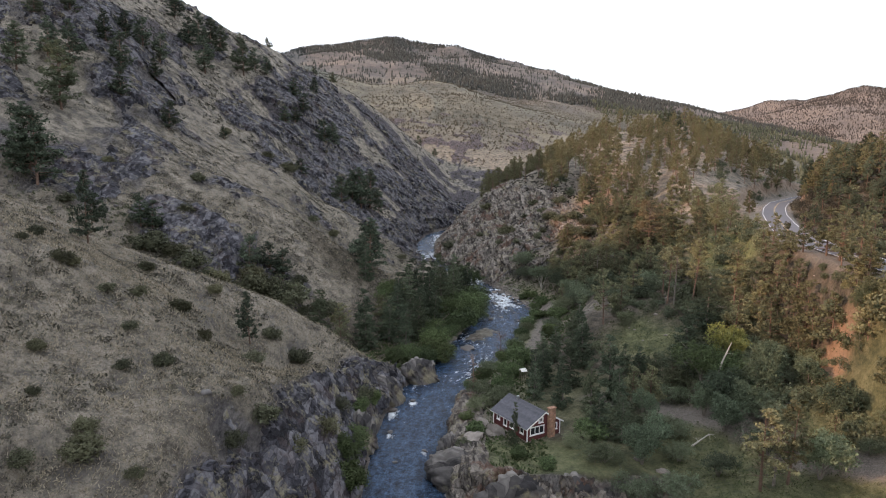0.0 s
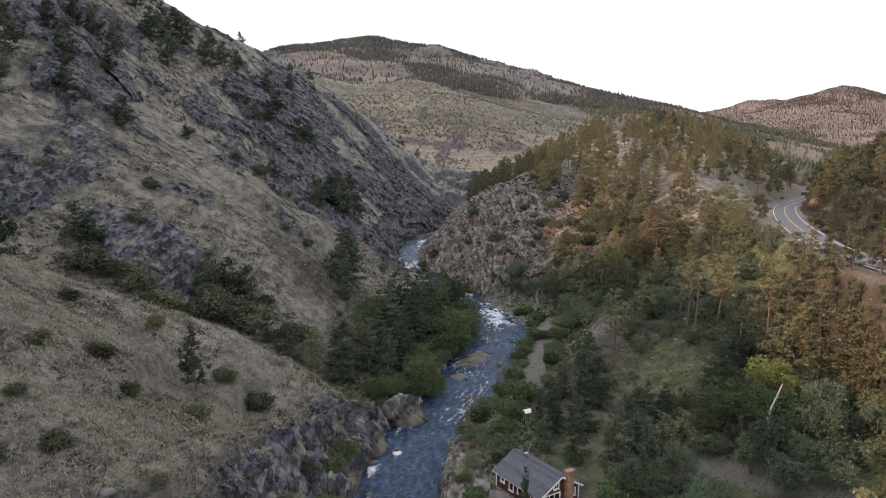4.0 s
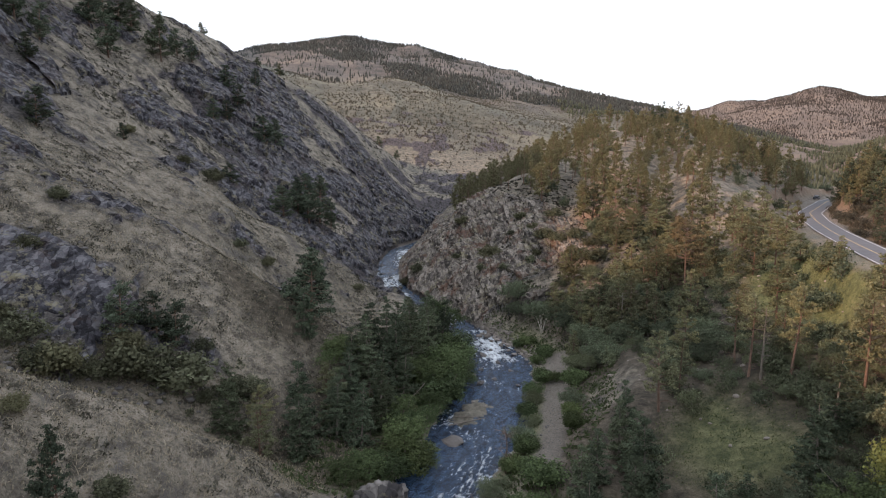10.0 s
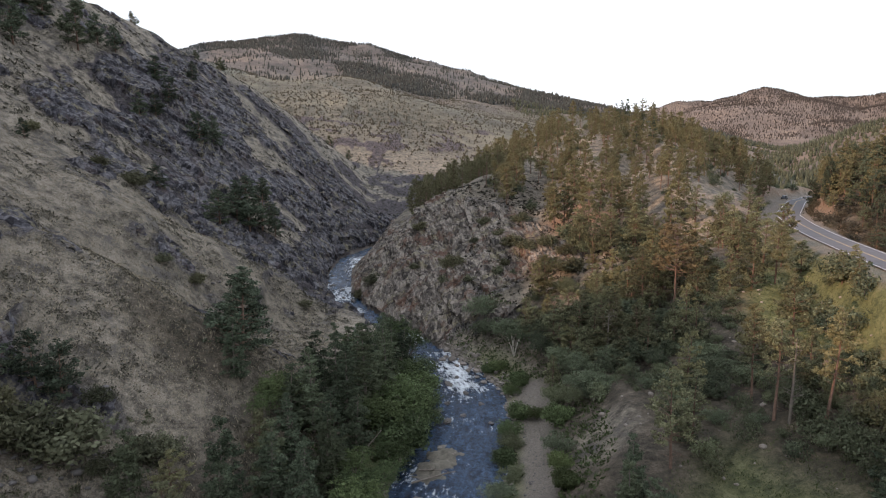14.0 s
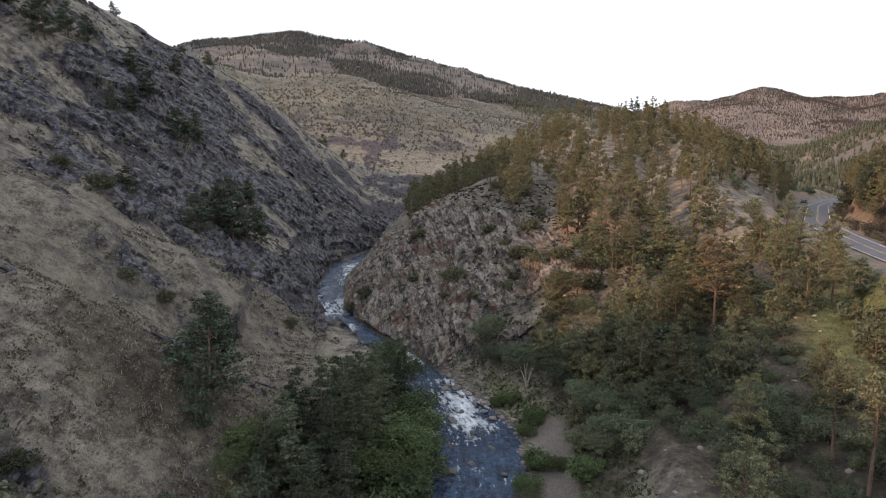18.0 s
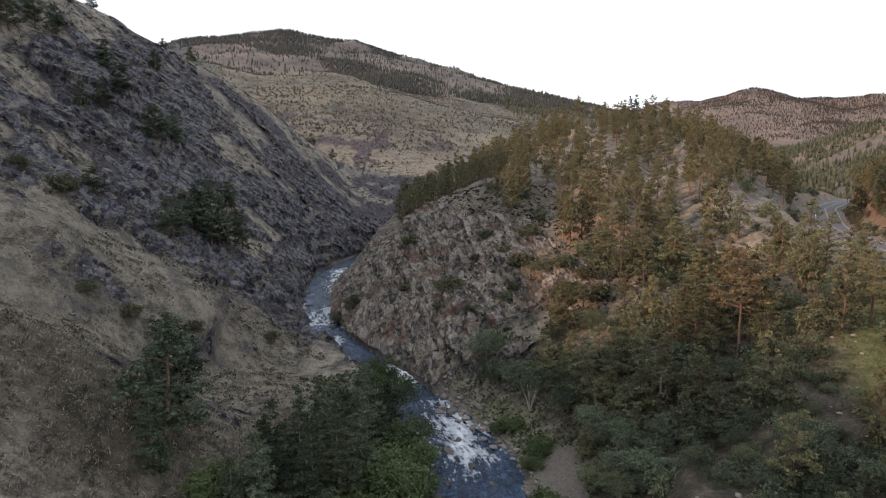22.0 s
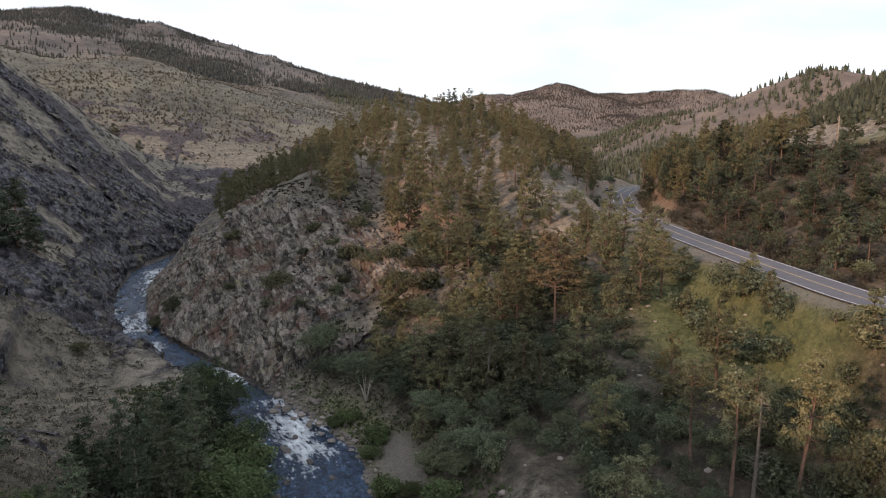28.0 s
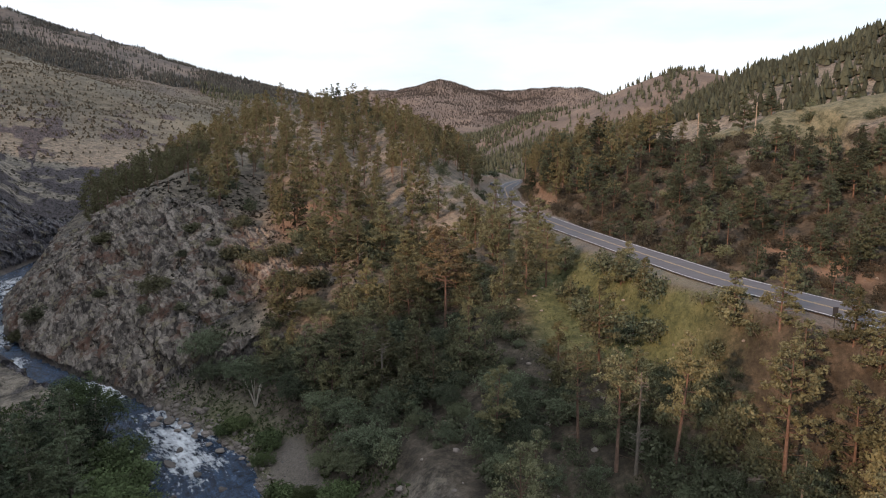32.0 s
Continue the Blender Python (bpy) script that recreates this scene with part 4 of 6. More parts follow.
# ---- the grove on the left bank ----
GROVE = [(-23.8, 120.2, 8.0), (-16.1, 124.5, 9.7), (-20.3, 121.9, 6.6), (-13.9, 133.8, 4.9), (-8.3, 140.2, 11.2), (-4.2, 143.7, 10.7), (-1.7, 145.9, 13.2), (0.2, 161.5, 12.5), (-9.8, 130.9, 10.3),
         (-5.9, 129.1, 9.4), (-11.3, 124.8, 8.2), (-18.4, 142.4, 7.6), (2.2, 161.9, 10.4), (-6, 150, 11), (-3, 155, 10.5), (-9, 147, 9), (1, 152, 10), (-12, 128, 8), (-6, 135, 9.5),
         (-2, 166, 9), (-8, 123, 8.5), (-15, 119, 8), (-19, 116, 7), (3.5, 168, 9), (-5, 160, 9.5), (0, 172, 8), (-11, 139, 8.5), (-3, 137, 9)]
for x, y, h in GROVE:
    (firs if h > 7.2 else pines).grow(x, y, h, None, 1.1)
WILLOWS = [(-1.3, 120.4, 4.0), (-2.8, 123.7, 3.6), (0.1, 129.3, 4.0), (1.7, 134.6, 4.4), (4.4, 143.1, 4.3), (6.3, 152.5, 4.0), (5.5, 157.8, 3.4), (3.8, 150.0, 4.7), (-14.2, 137.8, 3.6),
           (-13.1, 141.8, 3.4), (4.8, 172.7, 6.5), (3.2, 181.0, 6.2), (0.1, 143.1, 4.3), (-3.0, 131.4, 4.0), (-3.5, 117, 3.0), (-6.5, 116, 2.6), (5.2, 163, 4.2), (4.6, 177, 5.5), (-9, 113.5, 2.4),
           (-10.5, 91, 1.8), (-11.5, 86, 1.6), (-10.8, 79, 2.0), (-10.6, 72, 2.6), (-9.6, 68, 2.4), (-2.2, 126.5, 3.2), (2.8, 139, 3.8), (5.6, 147.5, 3.0)]
WILLOWS += [(37.2, 91.0, 6.4), (40.0, 89.2, 4.4)]
for x, y, h in WILLOWS:
    willows.grow(x, y, h, None, 1.15)

# ---- shrubs of the right bank ----
RIGHT_BANK = [(19.9, 147.6, 1.9), (20.6, 157.4, 1.6), (22.4, 160.4, 1.8), (18.8, 168.2, 1.2), (20.4, 167.6, 1.5), (20.3, 179.3, 3.6), (20.0, 182.9, 4.2), (27.8, 166.0, 3.6), (28.6, 158.1, 3.4),
              (29.9, 151.6, 3.2), (29.7, 144.0, 2.8), (26.3, 143.4, 2.6), (34.1, 155.2, 3.2), (33.3, 147.1, 3.0), (37.5, 146.9, 3.0), (21.9, 145.6, 1.6), (31.6, 162.8, 3.4), (24, 176, 3.8)]
for n, (x, y, h) in enumerate(RIGHT_BANK):
    (willows if h < 2.2 else oaks).grow(x, y, h, None, 1.1)
TRACK_SIDE = [(16.6, 139.5, 2.0), (17.4, 143, 2.2), (15.2, 131, 1.5), (23.6, 141, 2.0), (21.6, 133, 1.8), (20.2, 128, 1.6), (25.6, 148, 2.2), (19.2, 122, 1.6), (13.6, 122, 1.6)]
for n, (x, y, h) in enumerate(TRACK_SIDE):
    (willows if n % 2 else oaks).grow(x, y, h, None, 1.1)
NEAR_BANK = [(5.4, 96, 1.6), (4.8, 101, 1.8), (6.2, 106, 1.7), (8.0, 111, 1.8), (10.5, 116, 1.6), (13.0, 121, 1.8), (13.2, 127, 1.5), (15.4, 136, 1.6), (9, 97, 2.2), (7.4, 91.5, 2.2), (10.5, 103, 2.4),
             (12.8, 110, 2.2), (5.2, 88, 1.5), (4.6, 80.5, 1.3), (9.6, 74.4, 1.1), (16.8, 76.5, 1.4), (18.8, 79, 1.8), (3.6, 84.5, 1.2), (2.9, 76.5, 1.0), (12.6, 71.8, 1.0)]
for n, (x, y, h) in enumerate(NEAR_BANK):
    (willows if n % 3 else oaks).grow(x, y, h, None, 1.2)

# ---- bushes of the dry slope ----
BUSHES = [(-40.2, 68.2, 1.0), (-25.9, 59.5, 0.8), (-30.8, 63.3, 0.8), (-26.1, 46.9, 0.8), (-39.5, 69.0, 0.7), (-44.6, 68.6, 0.7), (-46.6, 74.0, 0.9), (-17.8, 54.9, 1.2), (-25.5, 44.8, 1.2),
          (-57.6, 204.0, 2.0), (-51.6, 206.5, 2.6), (-68.9, 200.8, 1.6), (-31.3, 76.8, 1.2), (-27.9, 74.8, 1.2), (-28.4, 56.9, 0.7), (-34.3, 53.8, 0.6), (-28.5, 42.3, 0.8), (-35.6, 68.4, 0.7),
          (-33.8, 71.4, 0.8), (-52.8, 131.1, 1.7), (-70.4, 134.8, 1.3), (-70.2, 119.9, 1.2), (-34.2, 95.5, 1.2), (-23.8, 80.6, 1.2), (-20.9, 92.3, 1.4), (-16.6, 60.9, 1.3), (-14.2, 62.5, 1.3),
          (-12.9, 80.1, 1.4), (-11.4, 89.4, 1.7), (-12.9, 71.5, 1.6)]
BUSHES_BEYOND = [(-18.8, 59.5, 0.8), (-55.2, 143.5, 1.3), (-33.2, 183.1, 1.5), (-38.3, 181.1, 1.5), (-26.1, 188.7, 1.6), (-42.8, 92.6, 1.1), (-24.6, 91.3, 1.1), (-30.8, 48.0, 0.5), (-21.0, 44.0, 0.7),
                 (-33.4, 122.4, 3.4), (-35.3, 120.8, 3.0), (-40.9, 115.3, 2.4), (-42.8, 114.5, 2.4), (-38.9, 118.0, 2.0), (-29.9, 129.9, 1.5), (-25.2, 125.5, 1.7), (-22.9, 127.2, 1.9), (-15.8, 201.5, 1.4),
                 (-27.6, 122.5, 1.3), (-46, 117, 2.6), (-50, 118, 2.2), (-54, 117, 2.4), (-30.5, 123.5, 2.8), (-37, 123, 2.6)]
for x, y, h in BUSHES + BUSHES_BEYOND:
    junipers.grow(x, y, h * 0.9, None, 1.15, 0.05)
HUMP_BUSHES = [(16.6, 204.2, 2.4), (14.4, 200.0, 1.1), (-0.7, 228.0, 2.2), (21.3, 184.3, 1.4), (29.8, 201.0, 1.8), (31.7, 195.4, 1.7), (32.5, 188.5, 1.4), (38.3, 189.2, 1.8), (35.6, 194.1, 1.7),
               (26.5, 220.0, 1.2), (11.2, 231.7, 1.3), (33.7, 213.2, 1.5), (42.5, 196.0, 1.6), (27.6, 206.8, 1.1), (-4.7, 229.2, 1.4), (37.9, 184.7, 1.8), (23, 212, 1.0), (19, 193, 0.9), (27, 195, 1.0), (9, 215, 1.0)]
for x, y, h in HUMP_BUSHES:
    junipers.grow(x, y, h, None, 1.2, 0.05)

# ---- pines of the right slopes ----
WOOD = [(33.1, 155.1, 7.9), (33.9, 153.4, 7.1), (37.7, 149.5, 7.6), (44.7, 149.2, 7.9), (37.4, 133.7, 7.7), (44.2, 144.9, 6.2), (41.4, 126.1, 9.4), (40.6, 120.5, 10.5),
        (44.0, 117.3, 11.5), (48.6, 110.6, 11.5), (52.3, 107.3, 8.5), (52.8, 104.5, 9.6), (50.3, 132.6, 9.5), (46.8, 134.9, 7.6), (43.7, 162.8, 10.6), (53.1, 176.9, 9.4), (29.7, 166.1, 8.8),
        (32.2, 161.1, 9.2), (50.6, 184.4, 9.8), (51.1, 177.1, 8.4), (46.1, 188.4, 6.9), (31.6, 179.8, 8.0), (50.7, 158.3, 8.0), (31.2, 151.9, 4.2), (26.7, 155.2, 4.3), (54.5, 113, 8), (47, 124.5, 7)]
TALL = {8: 2, 9: 0, 7: 2, 6: 2}
for n, (x, y, h) in enumerate(WOOD):
    pines.grow(x, y, h, TALL.get(n))
WOOD_MORE = [(28.5, 118, 10.0), (32.3, 121.4, 8.0), (46.5, 165.5, 9.5), (53.0, 165.0, 9.0), (57.4, 154.2, 8.5), (54.7, 155.5, 7.0), (61.8, 155.0, 9.0), (49.0, 168.5, 10.5), (55.5, 170.0, 10.0)]
for x, y, h in WOOD_MORE:
    pines.grow(x, y, h)
old_pine = stand("old_pine_tree", "tall old ponderosa pine with domed crown and bare reddish limbs", "tree", pine_arrays(13.5, 0.46, 4.2, 0.36, 1.1, 777, dead=26, clump=0.72, inner=0.5, gaps=0.2, thick=1.7),
                 (M_BARK, M_OLDNEEDLE), ("trunk", "crown"), "pines of the slopes")
old_pine.matrix_basis = pose(47.6, 159.5, ground_z(47.6, 159.5) - 0.1, 0, 0, 40)
VERGE = [(57.8, 122.1, 5.2), (57.2, 117.0, 6.4), (56.3, 110.1, 4.9), (55.5, 107.6, 4.3), (63.2, 142.0, 4.5), (61.2, 136.5, 4.2), (65.9, 143.7, 3.1), (67.6, 162.8, 7.2),
         (67.5, 157.4, 5.2), (65.0, 163.8, 8.1), (73.2, 184.3, 10.8), (68.2, 172.4, 9.7), (58, 101, 7.5), (56.5, 105, 6.5), (57.2, 96, 8), (55.2, 92, 7), (54, 86, 8), (57, 88, 7.5), (56, 81, 7), (53, 99, 8), (50, 104, 7.5), (52, 75, 7), (55, 70, 7), (49.5, 90, 6.5), (68.5, 185.0, 8.4), (60.4, 148.3, 3.9), (80.5, 181.5, 6.5), (62.5, 168, 7.5), (59, 172, 8), (66, 179, 8.5)]
VERGE += [(51.5, 86, 6.5), (51, 89.5, 7.5), (52.5, 83.5, 6.0), (50.8, 95, 7.0), (51.5, 78.5, 5.5)]
for x, y, h in VERGE:
    pines.grow(x, y, h)
EAST = [(137, 205, 9.0), (128.1, 191.9, 8.6), (142.5, 190.5, 10.0), (132.1, 182.4, 8.4), (155.7, 189.9, 9.7), (166, 189, 7.0), (138.4, 169.9, 9.7), (152.0, 175.3, 4.5), (119.0, 168.1, 7.5), (105.6, 179.3, 7.9),
        (107.1, 163.9, 9.2), (109.9, 172.9, 9.7), (113.4, 160.0, 7.0), (116.4, 159.2, 7.1), (120.8, 154.5, 10.8), (125.7, 151.0, 7.3), (148.3, 157.1, 11.1), (134.6, 150.8, 9.3), (148.0, 153.0, 9.7), (116.1, 198.2, 9.7),
        (112.1, 203.5, 10.2), (126.2, 206.5, 9.0), (112.6, 214.5, 9.3), (119.6, 230.0, 8.1), (131.7, 216.3, 9.5), (125.7, 223.0, 8.0), (123.6, 181.5, 8.1), (113.0, 155.0, 6.9), (113.2, 144.5, 7.7), (116.5, 138.0, 8.8),
        (134.8, 160.0, 7.9), (128.8, 142.6, 7.3)]
for x, y, h in EAST:
    dark_pines.grow(x, y, h)
HILLTOP = [(95, 320, 8.5), (98, 322, 9.5), (101, 323, 9.5), (105.5, 325, 9), (88, 318, 5), (92, 321, 7), (98.2, 300.7, 7.5), (95.3, 283.3, 7.5), (104.6, 290.5, 6.8), (90.2, 285.3, 7.5)]
for x, y, h in HILLTOP:
    firs.grow(x, y, h)
VALLEY_PINES = [(20.0, 79.3, 5.5), (22.4, 77.4, 5.6), (15.9, 103.8, 6.6), (19.5, 97.8, 8.1), (14.1, 95.9, 6.3), (24.2, 91.8, 9.4), (22.5, 104.7, 8.6), (33.3, 64.1, 8.8), (36.4, 64.9, 8.9), (48.4, 96.6, 8.5), (45.6, 102.0, 7.8),
                (37.9, 101.1, 8.6), (51.8, 93.8, 8.4), (17, 89, 6.5), (20.5, 87, 7), (24, 86, 6.5), (13.2, 91.5, 5.5), (27.5, 98, 6.5), (30, 99, 5.5), (22, 112, 7), (24, 116, 6.5), (18.5, 108, 6), (32, 97, 5), (23, 109, 7),
                (42.5, 106, 9), (15.5, 99.5, 6), (9.2, 77.2, 5.5)]
for n, (x, y, h) in enumerate(VALLEY_PINES):
    (pines if n in (7, 8, 9, 10, 12) else firs).grow(x, y, h, None, 0.6 if n == 26 else 1.1)
for x, y, h in [(38.2, 80.5, 5.4), (40.1, 65.7, 6.1), (35.2, 78.5, 5.5), (41.5, 84, 6.5), (47.8, 83.8, 5.5), (47.0, 74.8, 5.6), (27.0, 84.2, 5.6), (23.5, 72, 5.5), (26, 76, 5.5), (44, 88, 6.5), (52, 80, 5.5), (37.6, 83.6, 6.2), (34.8, 84.2, 5.2)]:
    cottonwoods.grow(x, y, h * 0.78, None, 0.85)
for x, y, h in [(29, 79, 2.0), (40, 78, 2.8), (36, 97, 3.0), (45, 94, 3.0), (50, 88, 2.8), (28, 73, 2.2), (31, 69, 2.4), (22, 68, 2.2), (19, 72, 2.0), (26, 66, 1.8), (38, 73, 2.4),
                (43, 81, 2.8), (21, 83, 2.2), (25, 80.5, 2.6), (39, 97.5, 3.0), (34.5, 95, 3.0), (47.5, 90.5, 2.8)]:
    oaks.grow(x, y, h, None, 1.15)


# ---- bushes and young pines on the low bank by the drive ----
LOW_BANK = [(46.5, 68, 1.8), (48, 72, 2.0), (49.5, 76, 1.6), (50, 79.5, 1.5), (52.5, 74, 1.4), (53, 79, 1.6), (51, 69.5, 1.7), (49, 86, 1.8), (46.5, 86.5, 2.0), (52.5, 88.5, 1.4), (44.5, 91, 2.2), (47.5, 81, 1.6), (33, 92, 2.2), (30.5, 95, 2.4), (28, 93.5, 2.2)]
for x, y, h in LOW_BANK:
    oaks.grow(x, y, h, None, 1.2)
for x, y, h in [(50.5, 72.5, 5.0), (53.5, 83, 5.5), (48.2, 78, 4.5), (54, 77, 6.0), (44, 70.5, 4.5), (29.5, 90.5, 5.5), (26.5, 88.5, 6.0), (33.5, 94, 5.0)]:
    pines.grow(x, y, h)


# ---- filling woods ----
def clear(x, y):
    """Free of the road, the river, the meadows, the drive and the cabin."""
    rd = along(x, y, ROAD)[0]
    rv = river_at(x, y)
    dv = along(x, y, DRIVE)[0]
    return ((rd > 8) & (rv[0] > 9) & (rv[1] < 0) & (dv > 3.5) & (np.hypot((x - 35.5) / 7.5, (y - 110) / 6.5) > 1) & (np.hypot((x - 63) / 11, (y - 140) / 24) > 1)
            & (np.hypot(x - 82, (y - 204) / 1.3) > 9) & ~((x < 38 - 0.35 * (y - 200)) & (y > 180) & (y < 234)) & (np.hypot(x - 11, y - 81) > 11) & (np.hypot((x - 27) / 6.5, (y - 131) / 10) > 1))


def sow(count, box, gap, test, seed):
    rng = np.random.default_rng(seed)
    x, y = rng.uniform(box[0], box[1], count * 8), rng.uniform(box[2], box[3], count * 8)
    ok = test(x, y)
    kept = []
    cells = {}
    for a, b in zip(x[ok], y[ok]):
        c = (int(a // gap), int(b // gap))
        if any((a - p) ** 2 + (b - q) ** 2 < gap * gap for i in (-1, 0, 1) for j in (-1, 0, 1) for p, q in cells.get((c[0] + i, c[1] + j), ())):
            continue
        cells.setdefault(c, []).append((a, b))
        kept.append((a, b))
        if len(kept) >= count:
            break
    return np.array(kept)


rngf = np.random.default_rng(77)
for x, y in sow(22, (27, 44, 146, 180), 3.2, lambda x, y: clear(x, y) & (x + 0.3 * (y - 146) < 48), 21):
    pines.grow(x, y, rngf.uniform(4.5, 7.5), None)
for x, y in sow(34, (40, 72, 162, 206), 3.6, lambda x, y: clear(x, y), 20):
    pines.grow(x, y, rngf.uniform(6, 10), None)
for x, y in sow(46, (24, 46, 128, 182), 2.6, lambda x, y: clear(x, y) & (x + 0.3 * (y - 146) < 48), 22):
    oaks.grow(x, y, rngf.uniform(1.2, 2.6), None, 1.15)
for x, y in sow(26, (36, 58, 104, 150), 3.6, lambda x, y: clear(x, y), 19):
    oaks.grow(x, y, rngf.uniform(0.7, 1.5), None, 1.15)


def planted(name, spots, heights, models, model_heights, mats, label, category, seed):
    """Many plants in one mesh: stems and crowns."""
    rng = np.random.default_rng(seed)
    vs, fs, ms, tint, base = [], [], [], [], 0
    for (x, y), h in zip(spots, heights):
        i = int(rng.integers(len(models)))
        s = h / model_heights[i]
        a = rng.uniform(0, 2 * math.pi)
        w = s * rng.uniform(0.72, 1.05)
        c, sn = math.cos(a) * w, math.sin(a) * w
        z = ground_z(x, y) - 0.15
        shade = rng.random()
        for m, (v, f) in enumerate(models[i]):
            v, f = np.asarray(v, float), np.asarray(f)
            vs.append(np.stack([v[:, 0] * c - v[:, 1] * sn + x, v[:, 0] * sn + v[:, 1] * c + y, v[:, 2] * s + z], 1))
            fs.append(f + base)
            ms.append(np.full(len(f), m))
            tint.append(np.full(len(v), shade))
            base += len(v)
    me = soup(name, np.concatenate(vs), np.concatenate(fs))
    for mt in mats:
        me.materials.append(mt)
    me.polygons.foreach_set("material_index", np.concatenate(ms).astype(np.int32))
    at = me.attributes.new("tint", 'FLOAT', 'POINT')
    at.data.foreach_set("value", np.concatenate(tint).astype(np.float32))
    return tagged(new(name, me), label, category, kind="stuff")


LIGHT_PINES = [pine_arrays(k[0], k[1] + 0.08, k[2] * 0.95, k[3] + 0.12, k[4] * 0.9, 400 + i, dead=3, blades=13, clump=0.74, fine=0.9, slim=0.9, inner=0.45) for i, k in enumerate(PINE_KINDS[:7])]
hill = sow(430, (12, 152, 200, 345), 3.9, lambda x, y: clear(x, y) & (GROUND_AT(x, y) > 24) & ~((np.hypot(x - 88, (y - 318) * 1.3) < 16)) & (fbm(x, y, 26, 2, 33) > -0.75) & (np.hypot((x - 70) / 5, (y - 290) / 13) > 1) & (np.hypot(x - 69, y - 263) > 5) & (np.hypot(x - 88, y - 220) > 9) & (np.hypot(x - 98, y - 230) > 9) & ((np.hypot((x - 47) / 7, (y - 203) / 10) > 1) | (hash2(np.round(x), np.round(y), 8) > 0.7)), 23)
slope_e = sow(165, (72, 185, 95, 330), 4.0, lambda x, y: (along(x, y, ROAD)[0] > 9) & (along(x, y, ROAD)[1] < 0) & (GROUND_AT(x, y) < 42), 24)
crest = sow(26, (-2, 40, 226, 282), 4.2, lambda x, y: (GROUND_AT(x, y) > 27) & (river_at(x, y)[1] < 0) & (y > 262 - 1.1 * x), 29)
hill = hill[(hash2(np.round(hill[:, 0] * 9), np.round(hill[:, 1] * 9), 3) > 0.72) | (hill[:, 1] > 270) | (hill[:, 0] > 36)]
spots = np.concatenate([hill, crest])
planted("pine_wood", spots, 5.0 + 6.5 * np.random.default_rng(3).random(len(spots)) ** 0.8, LIGHT_PINES, [k[0] for k in PINE_KINDS[:7]], (M_BARK, M_HILLNEEDLE),
        "dense stand of ponderosa pines on the hill", "pine wood", 8)
planted("roadside_wood", slope_e, np.random.default_rng(6).uniform(5.0, 9.5, len(slope_e)), LIGHT_PINES, [k[0] for k in PINE_KINDS[:7]], (M_BARK, M_CLIFF),
        "dark pines on the slope above the road", "pine wood", 11)
under = [leafy_arrays(h, r, 380 + i, clumps=40, blades=15, fine=0.42, leaf=0.26, low=0.05) for i, (h, r) in enumerate(((1.5, 1.5), (1.1, 1.3)))]
brush = np.concatenate([sow(420, (24, 190, 90, 335), 2.2, lambda x, y: (along(x, y, ROAD)[0] > 6.5) & (river_at(x, y)[0] > 9) & (river_at(x, y)[1] < 0) & (fbm(x, y, 12, 2, 36) > -0.1), 25),
                        sow(40, (56, 80, 130, 150), 2.0, lambda x, y: (along(x, y, ROAD)[0] > 5.2) & (along(x, y, ROAD)[0] < 13) & (along(x, y, ROAD)[1] > 0) & (along(x, y, DRIVE)[0] > 3), 28),
                        sow(260, (28, 60, 140, 200), 1.8, lambda x, y: clear(x, y) & (fbm(x, y, 7, 3, 37) > -0.1), 27)])
planted("hill_brush", brush, np.random.default_rng(4).uniform(0.7, 1.9, len(brush)), under, [1.5, 1.1], (M_BARK_GREY, M_SCRUB), "olive and grey brush between the pines", "brush", 9)
east_brush = sow(1300, (66, 165, 90, 260), 1.4, lambda x, y: (along(x, y, ROAD)[0] > 6) & (along(x, y, ROAD)[1] < 0) & (GROUND_AT(x, y) < 47), 26)
planted("roadside_brush", east_brush, np.random.default_rng(14).uniform(0.6, 1.7, len(east_brush)), under, [1.5, 1.1], (M_BARK_GREY, M_SAGE), "grey sage and brush on the slope above the road", "brush", 12)
fine = [leafy_arrays(h, r, 384 + i, clumps=60, blades=12, fine=0.55, leaf=0.13, low=0.05) for i, (h, r) in enumerate(((1.4, 1.3), (1.0, 1.2), (0.7, 0.9)))]
thicket = np.concatenate([sow(130, (29, 60, 88, 140), 2.0, lambda x, y: clear(x, y) & (fbm(x, y, 7, 3, 37) > -0.1), 30),
                          sow(60, (46, 80, 56, 130), 2.0, lambda x, y: (along(x, y, ROAD)[0] > 5.2) & (along(x, y, ROAD)[0] < 13) & (along(x, y, ROAD)[1] > 0) & (along(x, y, DRIVE)[0] > 3), 28)])
thicket = np.concatenate([thicket, sow(150, (43, 58, 94, 128), 1.3, lambda x, y: clear(x, y), 81), sow(130, (46, 60, 58, 96), 1.3, lambda x, y: (along(x, y, ROAD)[0] > 5.5) & (along(x, y, DRIVE)[0] > 3), 82)])
planted("thicket", thicket, np.random.default_rng(5).uniform(0.5, 1.5, len(thicket)), fine, [1.4, 1.0, 0.7], (M_BARK_GREY, M_SCRUB), "low dark green bushes below the pines", "brush", 10)


